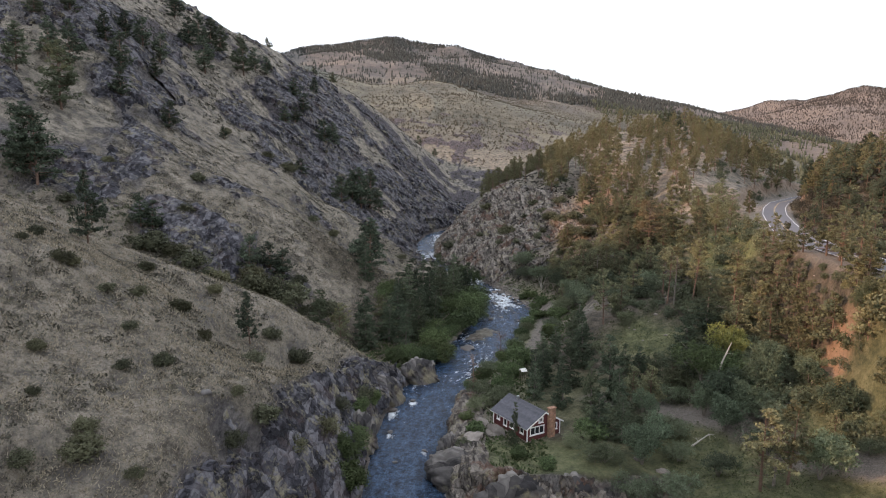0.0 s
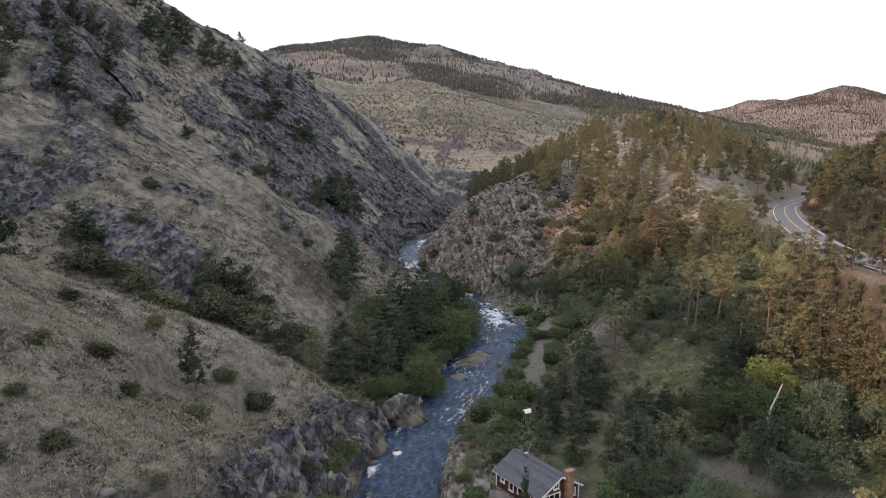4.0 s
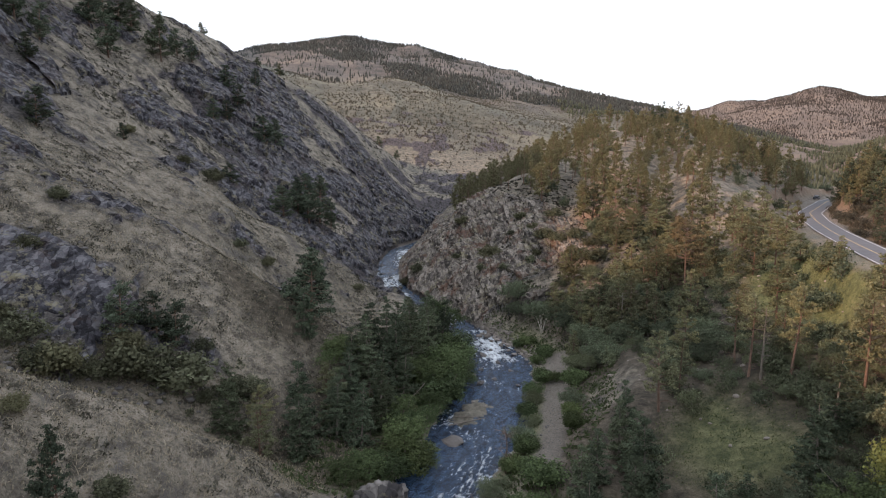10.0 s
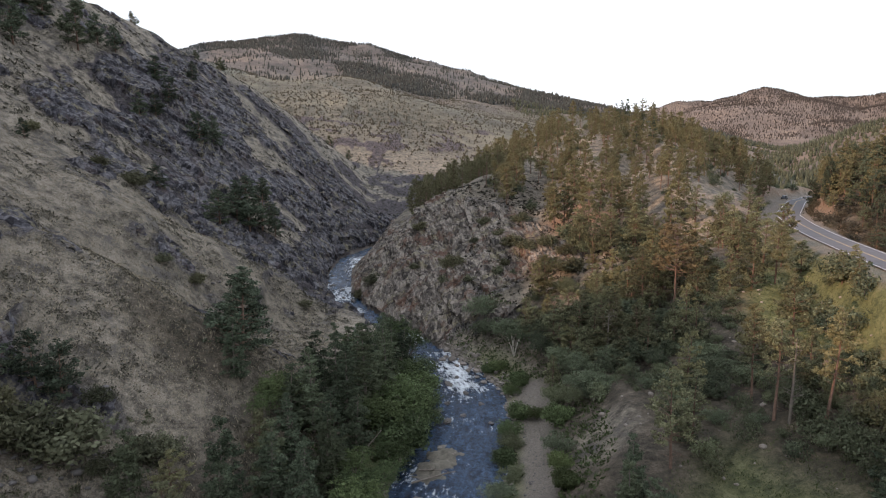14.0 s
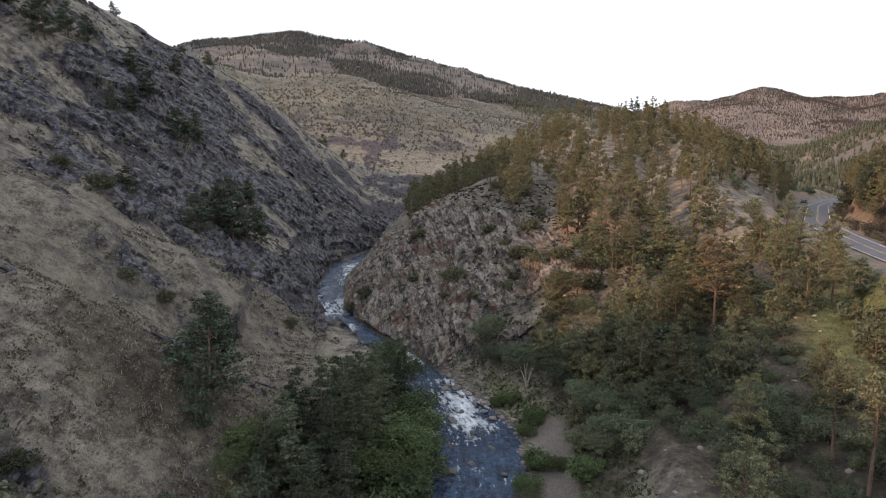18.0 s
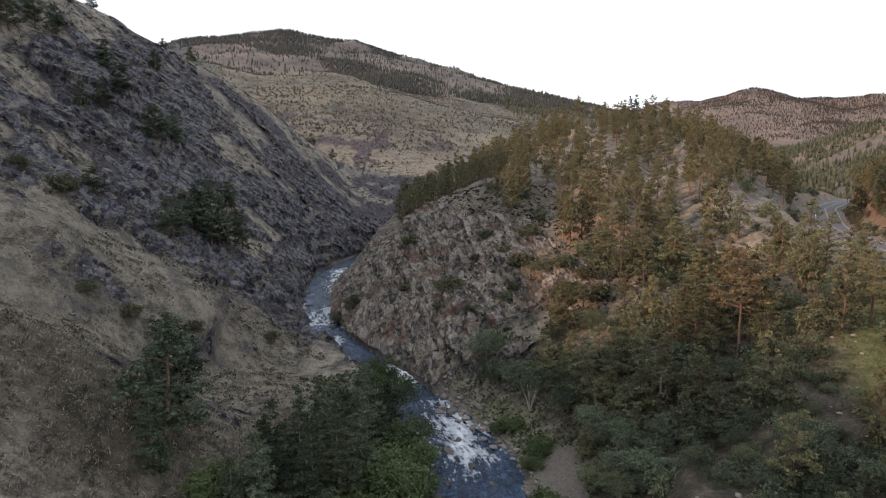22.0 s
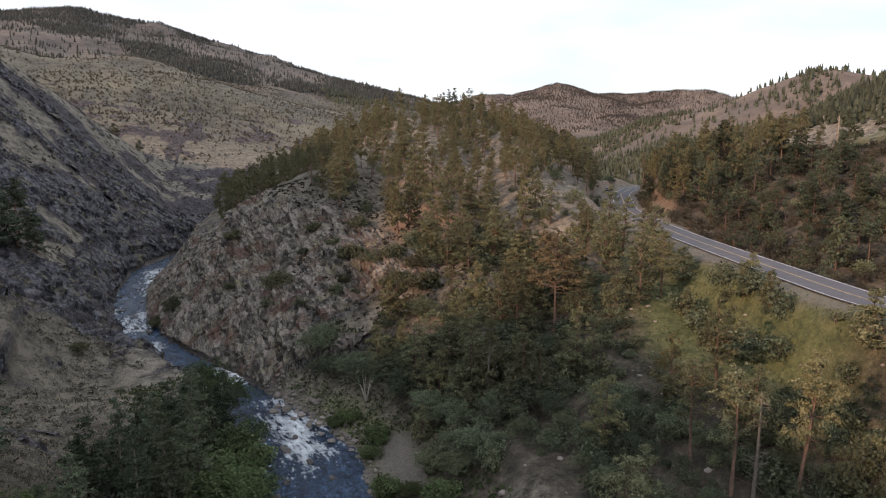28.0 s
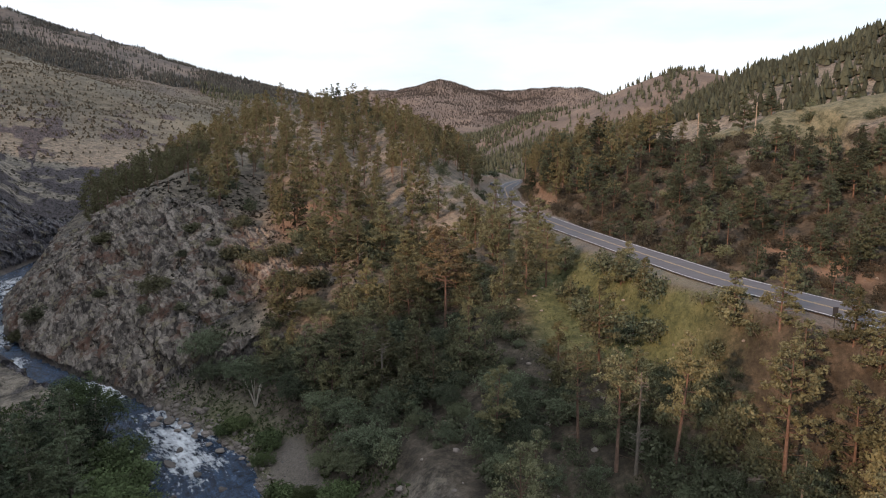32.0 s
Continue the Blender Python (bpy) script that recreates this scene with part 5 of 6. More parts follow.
def blades_over(name, count, box, test, size, per, mat, label, category, seed, up=0.5, flat=0.7, spread=0.5, near=None, slim=1.0):
    """Low growth of loose blades over the ground, in one mesh."""
    rng = np.random.default_rng(seed)
    x, y = rng.uniform(box[0], box[1], count), rng.uniform(box[2], box[3], count)
    ok = test(x, y)
    x, y = x[ok], y[ok]
    if near is not None:
        ok = rng.random(len(x)) < near(x, y)
        x, y = x[ok], y[ok]
    s = rng.uniform(size[0], size[1], len(x)) * (0.7 + 0.6 * rng.random(len(x)) ** 2)
    k = np.repeat(np.arange(len(x)), per)
    off = rng.normal(0, spread, (len(k), 2)) * s[k][:, None]
    px, py = x[k] + off[:, 0], y[k] + off[:, 1]
    c = np.stack([px, py, GROUND_AT(px, py) + 0.35 * s[k] * rng.uniform(0.2, 1.0, len(k))], 1)
    me = soup(name, *tufts(c, s[k], 1, rng, flat, up, slim))
    me.materials.append(mat)
    return tagged(new(name, me), label, category, kind="stuff")


def off_track(x, y):
    return along(x, y, TRACK)[0] > 2.3


def rock_at(x, y):
    i = np.clip(np.searchsorted(GX, x) - 1, 0, len(GX) - 2)
    j = np.clip(np.searchsorted(GY, y) - 1, 0, len(GY) - 2)
    return GROCK[j, i]


def left_slope(x, y):
    r = river_at(x, y)
    return (r[1] > 0) & (r[0] > 5)


blades_over("sagebrush", 26000, (-125, -6, 34, 330), lambda x, y: left_slope(x, y) & (rock_at(x, y) < 0.75) & (fbm(x, y, 8, 3, 45) > -0.25), (0.22, 0.44), 14, M_SAGE,
            "low grey-brown sagebrush dotted over dry grass", "sagebrush", 31, 0.6, 0.8, 1.0, lambda x, y: np.clip(1.25 - np.hypot(x, y - 40) / 330, 0.2, 1))
blades_over("dry_grass", 100000, (-75, -8, 34, 215), lambda x, y: left_slope(x, y) & (rock_at(x, y) < 0.4), (0.2, 0.4), 5, M_STRAW,
            "pale dry bunchgrass on the slope", "grass", 32, 1.1, 0.6, 0.9, lambda x, y: np.clip(1.2 - np.hypot(x, y - 40) / 190, 0.1, 1), 0.4)
blades_over("cliff_scrub", 5200, (-140, 20, 200, 480), lambda x, y: (river_at(x, y)[1] > 0) & (river_at(x, y)[0] > 6), (0.35, 0.8), 10, M_SAGE, "grey scrub on the cliff ledges", "scrub", 33, 0.5, 0.7, 0.4)
blades_over("gully_scrub", 1300, (-84, -22, 106, 138), lambda x, y: left_slope(x, y) & (np.abs(y - 121 - 0.12 * (x + 50) + 3 * fbm(x, y, 9, 2, 47)) < 7.5), (0.22, 0.45), 26, M_JUNIPER, "dark scrub along the dry gully", "scrub", 40, 0.5, 0.8, 0.5)
blades_over("hump_scrub", 2600, (-6, 48, 180, 245), lambda x, y: (river_at(x, y)[1] < 0) & (river_at(x, y)[0] > 3), (0.25, 0.5), 14, M_SAGE, "tufts of dry scrub in the rock of the hump", "scrub", 34, 0.5, 0.7, 0.4)
blades_over("meadow_grass", 26000, (26, 86, 60, 190), lambda x, y: ((np.hypot((x - 61) / 13, (y - 138) / 26) < 1) | (np.hypot((x - 36) / 11, (y - 111) / 9) < 1) | (y < 92)) & (along(x, y, ROAD)[0] > 5.2) & (along(x, y, DRIVE)[0] > 2.2) & (river_at(x, y)[0] > 10), (0.2, 0.4), 4, M_MEADOW, "tall green and straw meadow grass", "grass", 35, 1.1, 0.5, 0.8, None, 0.45)
blades_over("bank_grass", 15000, (-16, 34, 70, 190), lambda x, y: (river_at(x, y)[0] > 0.9) & (river_at(x, y)[0] < 12) & off_track(x, y) & ((y > 108) | (river_at(x, y)[1] < 0)) & (rock_at(x, y) < 0.6), (0.3, 0.6), 4, M_LEAF, "green grass and weeds along the bank", "grass", 36, 0.9, 0.6, 0.5)


def conifers_over(name, count, box, test, size, mat, label, category, seed, wide=(0.17, 0.27)):
    """Far conifers: jagged tapering crowns, each a ragged skirt under a slimmer spire, in one mesh."""
    rng = np.random.default_rng(seed)
    x, y = rng.uniform(box[0], box[1], count), rng.uniform(box[2], box[3], count)
    ok = test(x, y)
    x, y = x[ok], y[ok]
    n = len(x)
    h = rng.uniform(size[0], size[1], n) * (0.75 + 0.5 * rng.random(n) ** 2)
    w = h * rng.uniform(wide[0], wide[1], n)
    z = GROUND_AT(x, y)
    turn = rng.uniform(0, 6.28, n)
    sides, verts, faces, o = 5, [], [], 0
    for low, top, wide in ((0.06, 0.72, 1.0), (0.42, 1.0, 0.72)):
        a = turn[:, None] + np.arange(sides) * (2 * math.pi / sides) + low * 5
        r = w[:, None] * wide * rng.uniform(0.65, 1.2, (n, sides))
        ring = np.stack([x[:, None] + r * np.cos(a), y[:, None] + r * np.sin(a), (z + h * low)[:, None] + rng.uniform(-0.06, 0.08, (n, sides)) * h[:, None]], -1)
        tip = np.stack([x, y, z + h * top], -1)[:, None]
        verts.append(np.concatenate([ring, tip], 1).reshape(-1, 3))
        base_i = o + np.arange(n)[:, None] * (sides + 1)
        k_ = np.arange(sides)[None]
        faces.append(np.stack([base_i + k_, base_i + (k_ + 1) % sides, np.broadcast_to(base_i + sides, (n, sides))], -1).reshape(-1, 3))
        o += n * (sides + 1)
    me = soup(name, np.concatenate(verts), np.concatenate(faces))
    me.materials.append(mat)
    return tagged(new(name, me), label, category, kind="stuff")


def wooded(x, y, size, seed, lo, hi, sparse):
    """Chance of a tree: dense in patches, sparse between them."""
    return hash2(np.floor(x * 7), np.floor(y * 7), 5) < sparse + (1 - sparse) * ramp(fbm(x, y, size, 4, seed), lo, hi)


conifers_over("far_brush", 60000, (-420, 420, 460, 1180), lambda x, y: (river_at(x, y)[1] > 0) & wooded(x, y, 60, 68, -0.5, 0.5, 0.3), (0.7, 1.7), M_FARBRUSH, "dark bushes dotted over the far hills", "brush", 37, (0.45, 0.75))
conifers_over("far_woods", 70000, (-950, 700, 1150, 2050), lambda x, y: wooded(x, y, 170, 63, 0.0, 0.5, 0.07), (5, 9), M_FARWOOD, "dark conifer woods on the far mountain", "woods", 38)
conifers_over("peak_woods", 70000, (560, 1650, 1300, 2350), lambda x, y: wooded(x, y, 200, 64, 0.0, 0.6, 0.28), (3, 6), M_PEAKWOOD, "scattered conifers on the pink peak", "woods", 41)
conifers_over("east_woods", 26000, (225, 800, 120, 1200), lambda x, y: np.where((x > 395) & (x < 540) & (y < 470), hash2(np.floor(x * 7), np.floor(y * 7), 5) < 0.9, wooded(x, y, 120, 66, 0.0, 0.4, 0.12)) & ((x > 395) | (y > 420)), (5, 9), M_EASTWOOD, "conifer woods on the hills beyond the road", "woods", 39)
conifers_over("ridge_woods", 5200, (238, 470, 190, 470), lambda x, y: (GROUND_AT(x, y) > 56) & wooded(x, y, 60, 69, -0.6, 0.1, 0.3), (5, 9.5), M_EASTWOOD, "dark conifers that cover the ridge behind the meadow", "woods", 42)


# ---- stones ----
def stone_mesh(seed, rough=0.28, level=2):
    """A weathered boulder about one metre across."""
    bm = bmesh.new()
    bmesh.ops.create_icosphere(bm, subdivisions=level, radius=0.5)
    off = Vector((seed * 3.7, seed * 1.9, seed * 0.7))
    for v in bm.verts:
        n = noise.noise(v.co * 2.2 + off) + 0.5 * noise.noise(v.co * 5.0 + off) + 0.25 * noise.noise(v.co * 11 + off)
        v.co *= 1 + rough * n
        v.co.z = max(v.co.z, -0.3)
    me = bpy.data.meshes.new("stone")
    bm.to_mesh(me)
    bm.free()
    me.materials.append(M_STONE)
    return me


STONES = [stone_mesh(i, 0.46) for i in range(7)]
WET = {}
for st in STONES:
    WET[st.name] = st.copy()
    WET[st.name].materials[0] = M_WETSTONE
rngs = np.random.default_rng(61)


def boulder(x, y, w, label="pale rounded granite boulder at the water's edge", group="boulders of the river", z=None, flat=0.62):
    ob = new("boulder", STONES[int(rngs.integers(len(STONES)))])
    ob.matrix_basis = pose(x, y, (ground_z(x, y) if z is None else z) + 0.12 * w, rngs.normal(0, 8), rngs.normal(0, 8), rngs.uniform(0, 360))
    ob.scale = (w * rngs.uniform(0.8, 1.35), w * rngs.uniform(0.8, 1.2), w * flat * rngs.uniform(0.8, 1.2))
    if "wet" in label:
        ob.data = WET[ob.data.name]
    return tagged(ob, label, "boulder", group)


def water_z(y):
    return float(np.interp(y, [p[1] for p in RIVER], RIVER_Z))


SHORE = [(11.7, 176.8, 1.6), (13.6, 177.0, 2.0), (15.2, 174.1, 1.8), (17.0, 170.3, 1.7), (18.3, 169.5, 1.5), (15.6, 170.5, 1.5), (19.6, 164.3, 1.4), (20.2, 162.7, 1.4), (18.9, 164.6, 1.2), (17.5, 164.7, 1.3), (16.7, 167.1, 1.3),
         (14.0, 173.4, 1.2), (20.5, 159.9, 1.1), (16.5, 173.1, 1.1), (12.6, 178.5, 1.4), (18.0, 167.4, 1.0), (19.3, 161.2, 1.0), (20.4, 156.5, 1.0), (19.9, 153, 0.9), (19.2, 149, 0.9), (18.6, 146, 0.8), (14.8, 175.6, 1.3),
         (16.2, 171.8, 1.2), (17.8, 171.6, 1.0), (19.0, 168.4, 0.9), (20.9, 164.9, 1.0)]
SHORE += [(-1.2, 217, 1.3), (-2.4, 220, 1.0), (-3.6, 224, 1.6), (-4.4, 228, 1.2), (-5.2, 232, 1.5), (-5.8, 236, 1.1), (-6.3, 241, 1.4), (-6.8, 246, 1.2), (-7.0, 252, 1.5), (-2.9, 222, 1.2), (-4.9, 230, 0.9), (-15.2, 250, 1.4), (-14.6, 242, 1.2), (9.5, 139.0, 0.9), (6.6, 135.6, 0.8), (7.8, 140.6, 0.9), (8.4, 136.8, 0.7)]
for x, y, w in SHORE:
    boulder(x, y, w * 0.68, z=max(water_z(y) + 0.05, ground_z(x, y)))
for x, y, w in MIDSTREAM:
    boulder(x, y, w, "wet dark boulder in the river", "boulders in the water", water_z(y) - 0.05, 0.5)
boulder(4.1, 126.9, 2.6, "flat wet reddish slab of rock in the river", "boulders in the water", water_z(127) - 0.1, 0.28)
LOOSE = [(44.0, 170.4, 1.6), (38.4, 133.7, 1.0), (51.5, 127.6, 1.2), (47.2, 111.9, 1.5), (45.7, 113.4, 1.1), (39.9, 129.4, 0.8), (40.3, 134.7, 0.8), (42, 131, 0.7), (37, 127, 0.9), (44.5, 122, 0.8), (41.5, 124, 0.7), (35.5, 130, 0.8),
         (7.0, 80.3, 2.4), (5.4, 83.5, 1.9), (4.2, 79.0, 2.2), (20.5, 74.8, 1.2), (23.2, 73, 1.0), (25.5, 70.5, 1.3), (18.0, 73.2, 1.0), (47.5, 104, 1.4), (49, 101.5, 1.2), (-24.5, 104.5, 1.6), (-28.5, 104, 1.2), (-33, 103.5, 1.4),
         (-39.5, 101.5, 1.3), (-21, 105.5, 1.5), (-36, 147, 1.5), (-42.5, 143, 1.3)]
for x, y, w in [b for b in LOOSE if b[0] > 0]:
    boulder(x, y, w, "pale grey boulder lying in the grass", "loose boulders")

# bedrock that breaks in tilted slabs
def bedrock_material(name, dark, mid, light, rust=0.0):
    m, t, b = material(name, 0.92)
    k = Kit(t)
    lean = (1.9, 0.45, 1.3, 25, 38, 30)
    n = k.math('ADD', k.math('MULTIPLY', k.noise(0.7, 6, 0.66, stretch=lean), 0.75), k.math('MULTIPLY', k.noise(4.5, 5, 0.7), 0.25))
    wide = k.noise(0.14, 4, 0.6)
    bend = k.mix(0.6, k.coord(), k.put("ShaderNodeTexNoise", Vector=k.coord(), Scale=0.7, Detail=3.0).outputs["Color"], 'ADD')
    tip = k.put("ShaderNodeMapping", Vector=bend, Scale=(1.4, 0.6, 0.9))
    tip.inputs["Rotation"].default_value = (radians(25), radians(38), radians(30))
    faces, seams = [], []
    for size in (0.55, 1.5):
        block = k.put("ShaderNodeTexVoronoi", Vector=tip.outputs[0], Scale=size)
        faces.append(k.put("ShaderNodeSeparateColor", Color=block.outputs["Color"]).outputs[0])
        seam = k.put("ShaderNodeTexVoronoi", Vector=tip.outputs[0], Scale=size)
        seam.feature = 'DISTANCE_TO_EDGE'
        seams.append(k.ramp(seam.outputs["Distance"], (0.0, 1.0), (0.07, 0.0)))
    face = k.math('ADD', k.math('MULTIPLY', faces[0], 0.5), k.math('MULTIPLY', faces[1], 0.5))
    f = k.math('ADD', k.math('ADD', k.math('MULTIPLY', n, 0.42), k.math('MULTIPLY', wide, 0.2)), k.math('MULTIPLY', face, 0.4))
    col = k.ramp(f, (0.38, dark), (0.50, mid), (0.64, light))
    crack = k.math('MULTIPLY', k.math('MAXIMUM', seams[0], k.math('MULTIPLY', seams[1], 0.7)), k.ramp(k.noise(0.5, 3), (0.38, 0.1), (0.6, 0.8)))
    col = k.mix(crack, col, tuple(c * 0.6 for c in dark))
    if rust:
        spotted = k.ramp(k.math('ADD', k.math('MULTIPLY', k.noise(0.22, 4, 0.65), 0.7), k.math('MULTIPLY', k.noise(1.6, 5, 0.7), 0.3)), (0.52, 0.0), (0.60, rust))
        col = k.mix(spotted, col, (0.10, 0.058, 0.042))
        moss = k.ramp(k.math('ADD', k.math('MULTIPLY', k.noise(0.31, 4, 0.65), 0.6), k.math('MULTIPLY', k.noise(2.3, 5, 0.7), 0.4)), (0.53, 0.0), (0.61, 0.75))
        col = k.mix(moss, col, (0.19, 0.17, 0.11))
    k.set(b, "Base_Color", col)
    k.set(b, "Normal", k.bump(k.math('ADD', n, k.math('SUBTRACT', k.math('MULTIPLY', face, 0.5), k.math('MULTIPLY', crack, 0.4))), 1.0, 0.3))
    return m


# the great rock on the left bank
crag = bmesh.new()
bmesh.ops.create_icosphere(crag, subdivisions=5, radius=1.0)
for v in crag.verts:
    p = v.co.copy()
    n = noise.noise(p * 1.3) * 0.30 + abs(noise.noise(Vector((p.x * 5 + p.z * 3, p.y * 1.2, p.z * 1.5)))) * 0.26 + noise.noise(p * 7) * 0.05
    v.co = p * (0.92 + n)
    v.co.z = max(v.co.z, -0.5)
me = bpy.data.meshes.new("river_crag")
crag.to_mesh(me)
M_CRAG = bedrock_material("crag_rock", (0.028, 0.026, 0.027), (0.105, 0.097, 0.092), (0.225, 0.207, 0.19), 0.3)
me.materials.append(M_CRAG)
for f in me.polygons:
    f.use_smooth = True
for x, y, z, sx, sy, sz, turn, nm in ((-4.4, 109.4, 6.6, 3.6, 2.9, 3.1, 20, "river_crag"), (-9.5, 100.0, 6.6, 3.0, 3.6, 3.0, 50, "river_crag"), (2.2, 74.6, 6.2, 3.0, 3.4, 3.4, 70, "river_crag"), (9.0, 68.6, 5.6, 5.2, 2.6, 3.9, 15, "river_crag"),
                                      (16.0, 69.6, 5.4, 4.0, 2.4, 3.6, -10, "river_crag"), (1.8, 80.5, 6.2, 2.0, 2.6, 2.6, 10, "river_crag"), (3.2, 88.0, 6.3, 2.0, 2.4, 2.2, 40, "river_crag"), (-10.6, 84, 6.6, 2.4, 4.0, 3.4, 5, "river_crag"),
                                      (21.5, 71.0, 5.6, 3.2, 2.2, 2.8, 30, "river_crag")):
    ob = new(nm, me)
    ob.matrix_basis = pose(x, y, z, 0, 0, turn)
    ob.scale = (sx, sy, sz)
    tagged(ob, "craggy grey rock outcrop rising from the river bank", "rock", "crags of the bank")


M_SLAB = bedrock_material("hump_rock", (0.035, 0.03, 0.027), (0.122, 0.107, 0.094), (0.235, 0.207, 0.178), 0.9)
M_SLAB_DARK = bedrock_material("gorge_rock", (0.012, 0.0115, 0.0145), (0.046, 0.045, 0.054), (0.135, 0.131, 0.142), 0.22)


def bedrock(name, region, step, lean, scales, mat, label, test, lift=0.1):
    """A skin of broken, foliated rock over the ground: slabs step up and down along their tilt."""
    xs, ys = np.arange(region[0], region[1], step), np.arange(region[2], region[3], step)
    X, Y = np.meshgrid(xs, ys)
    X = X + step * 0.35 * vnoise(X * 3.1, Y * 2.7, 5)
    Y = Y + step * 0.35 * vnoise(X * 2.9, Y * 3.3, 6)
    Z = GROUND_AT(X, Y)
    e = 1.6
    N = np.stack([GROUND_AT(X - e, Y) - GROUND_AT(X + e, Y), GROUND_AT(X, Y - e) - GROUND_AT(X, Y + e), np.full_like(X, 2 * e)], -1)
    N /= np.linalg.norm(N, axis=-1)[..., None]
    a = Vector(lean).normalized()
    f = a.cross(Vector((0.2, 1.0, 0.0))).normalized()
    u = X * a.x + Y * a.y + Z * a.z
    v = X * f.x + Y * f.y + Z * f.z
    w = Y - 0.3 * X
    D = np.full_like(X, lift)
    for n, (size, amp) in enumerate(scales):
        q = v / size + 0.55 * fbm(u / size, w / size, 3.2, 3, 400 + n)
        c = np.floor(q)
        row = np.floor(u / (2.4 * size) + 3.0 * hash2(c, c * 0, 410 + n) + 0.3 * vnoise(w / size, c * 1.7, 440 + n))
        D = D + amp * (0.85 * hash2(c, row, 420 + n) - 0.3 + 0.7 * (0.5 - (q - c)))
    D = D + 0.05 * fbm(u / step, w / step, 2.0, 2, 431)
    R = (rock_at(X, Y) + rock_at(X - 0.8, Y) + rock_at(X + 0.8, Y) + rock_at(X, Y - 0.8) + rock_at(X, Y + 0.8)) / 5
    D = -0.5 + (D + 0.5) * ramp(R + 0.10 * fbm(X, Y, 2.5, 2, 433), 0.40, 0.85)
    ok = (R > 0.36) & test(X, Y)
    keep_ = ok[:-1, :-1] & ok[1:, 1:] & ok[1:, :-1] & ok[:-1, 1:]
    me2 = grid_mesh(name, X + N[..., 0] * D, Y + N[..., 1] * D, Z + N[..., 2] * D, keep_)
    me2.polygons.foreach_set("use_smooth", np.zeros(len(me2.polygons), bool))
    me2.materials.append(mat)
    return tagged(new(name, me2), label, "rock face", kind="stuff")


def right_bank(x, y):
    r = river_at(x, y)
    return (r[1] < 0) & (r[0] > 0.2)


def left_bank(x, y):
    r = river_at(x, y)
    return (r[1] > 0) & (r[0] > 0.2)


bedrock("hump_rock", (-10, 50, 180, 290), 0.29, (0.5, -0.35, -0.75), ((3.6, 0.7), (1.7, 0.5), (0.85, 0.3)), M_SLAB, "broken grey and rust-brown bedrock of the hump", right_bank, 0.35)
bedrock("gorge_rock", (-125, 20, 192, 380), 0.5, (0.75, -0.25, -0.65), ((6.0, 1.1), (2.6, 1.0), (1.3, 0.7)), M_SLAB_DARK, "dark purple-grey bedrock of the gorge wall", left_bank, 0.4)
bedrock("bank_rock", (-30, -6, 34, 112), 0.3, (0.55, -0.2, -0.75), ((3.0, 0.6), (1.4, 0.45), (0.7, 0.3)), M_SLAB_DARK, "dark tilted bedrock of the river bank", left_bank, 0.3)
bedrock("ledge_rock", (0, 28, 58, 100), 0.3, (0.3, -0.5, -0.6), ((2.6, 0.7), (1.2, 0.5), (0.6, 0.25)), M_SLAB, "grey bedrock ledge below the cabin", right_bank, 0.1)
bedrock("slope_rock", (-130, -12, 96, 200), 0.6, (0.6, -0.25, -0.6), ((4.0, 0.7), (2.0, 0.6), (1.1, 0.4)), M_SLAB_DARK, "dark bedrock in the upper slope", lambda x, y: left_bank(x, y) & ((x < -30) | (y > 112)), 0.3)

# broken stone below the outcrops
M_SCREE = plain("scree_stone", (0.12, 0.112, 0.108), 0.9, vary=0.4, scale=1.5, bump=0.1)


def rubble(name, spots, size, label, seed, mat=M_STONE):
    rng = np.random.default_rng(seed)
    base = [np.array([v.co[:] for v in m.vertices]) for m in SMALL]
    tri = [np.array([p.vertices[:] for p in m.polygons]) for m in SMALL]
    vs, fs, o = [], [], 0
    z = GROUND_AT(spots[:, 0], spots[:, 1])
    for (x, y), h in zip(spots, z):
        i = int(rng.integers(len(base)))
        s = rng.uniform(*size) * (0.6 + 0.8 * rng.random() ** 3)
        a = rng.uniform(0, 6.28)
        v = base[i] * (s * rng.uniform(0.8, 1.5), s, s * rng.uniform(0.5, 0.9))
        c, sn = math.cos(a), math.sin(a)
        vs.append(np.stack([v[:, 0] * c - v[:, 1] * sn + x, v[:, 0] * sn + v[:, 1] * c + y, v[:, 2] + h + 0.1 * s], 1))
        fs.append(tri[i] + o)
        o += len(v)
    me2 = soup(name, np.concatenate(vs), np.concatenate(fs))
    me2.materials.append(mat)
    return tagged(new(name, me2), label, "rubble", kind="stuff")


SMALL = [stone_mesh(20 + i, 0.45, 1) for i in range(5)]
rubble("slope_rubble", sow(1500, (-110, -9, 40, 300), 0.9, lambda x, y: left_slope(x, y) & (rock_at(x, y) > 0.25) & (rock_at(x, y) < 0.98), 71), (0.35, 0.9), "broken grey rock scattered on the slope", 1, M_SCREE)
rubble("gully_scree", sow(240, (-50, -24, 106, 126), 0.8, lambda x, y: left_slope(x, y) & (np.abs(y - 118.5 - 0.4 * (x + 38)) < 3.5 + 2 * vnoise(x / 5, y / 5, 77)), 76), (0.4, 1.1), "grey boulders tumbled along the floor of the gully", 6, M_SCREE)
rubble("track_gravel", sow(420, (10, 27, 110, 160), 0.4, lambda x, y: along(x, y, TRACK)[0] < 2.2 + vnoise(x, y, 78), 79), (0.1, 0.28), "loose grey stones on the gravel track", 7, M_SCREE)
rubble("shore_gravel", sow(600, (-14, 24, 66, 200), 0.4, lambda x, y: (river_at(x, y)[0] > -0.6) & (river_at(x, y)[0] < 1.8) & off_track(x, y), 72), (0.2, 0.5), "pale cobbles along the waterline", 2)
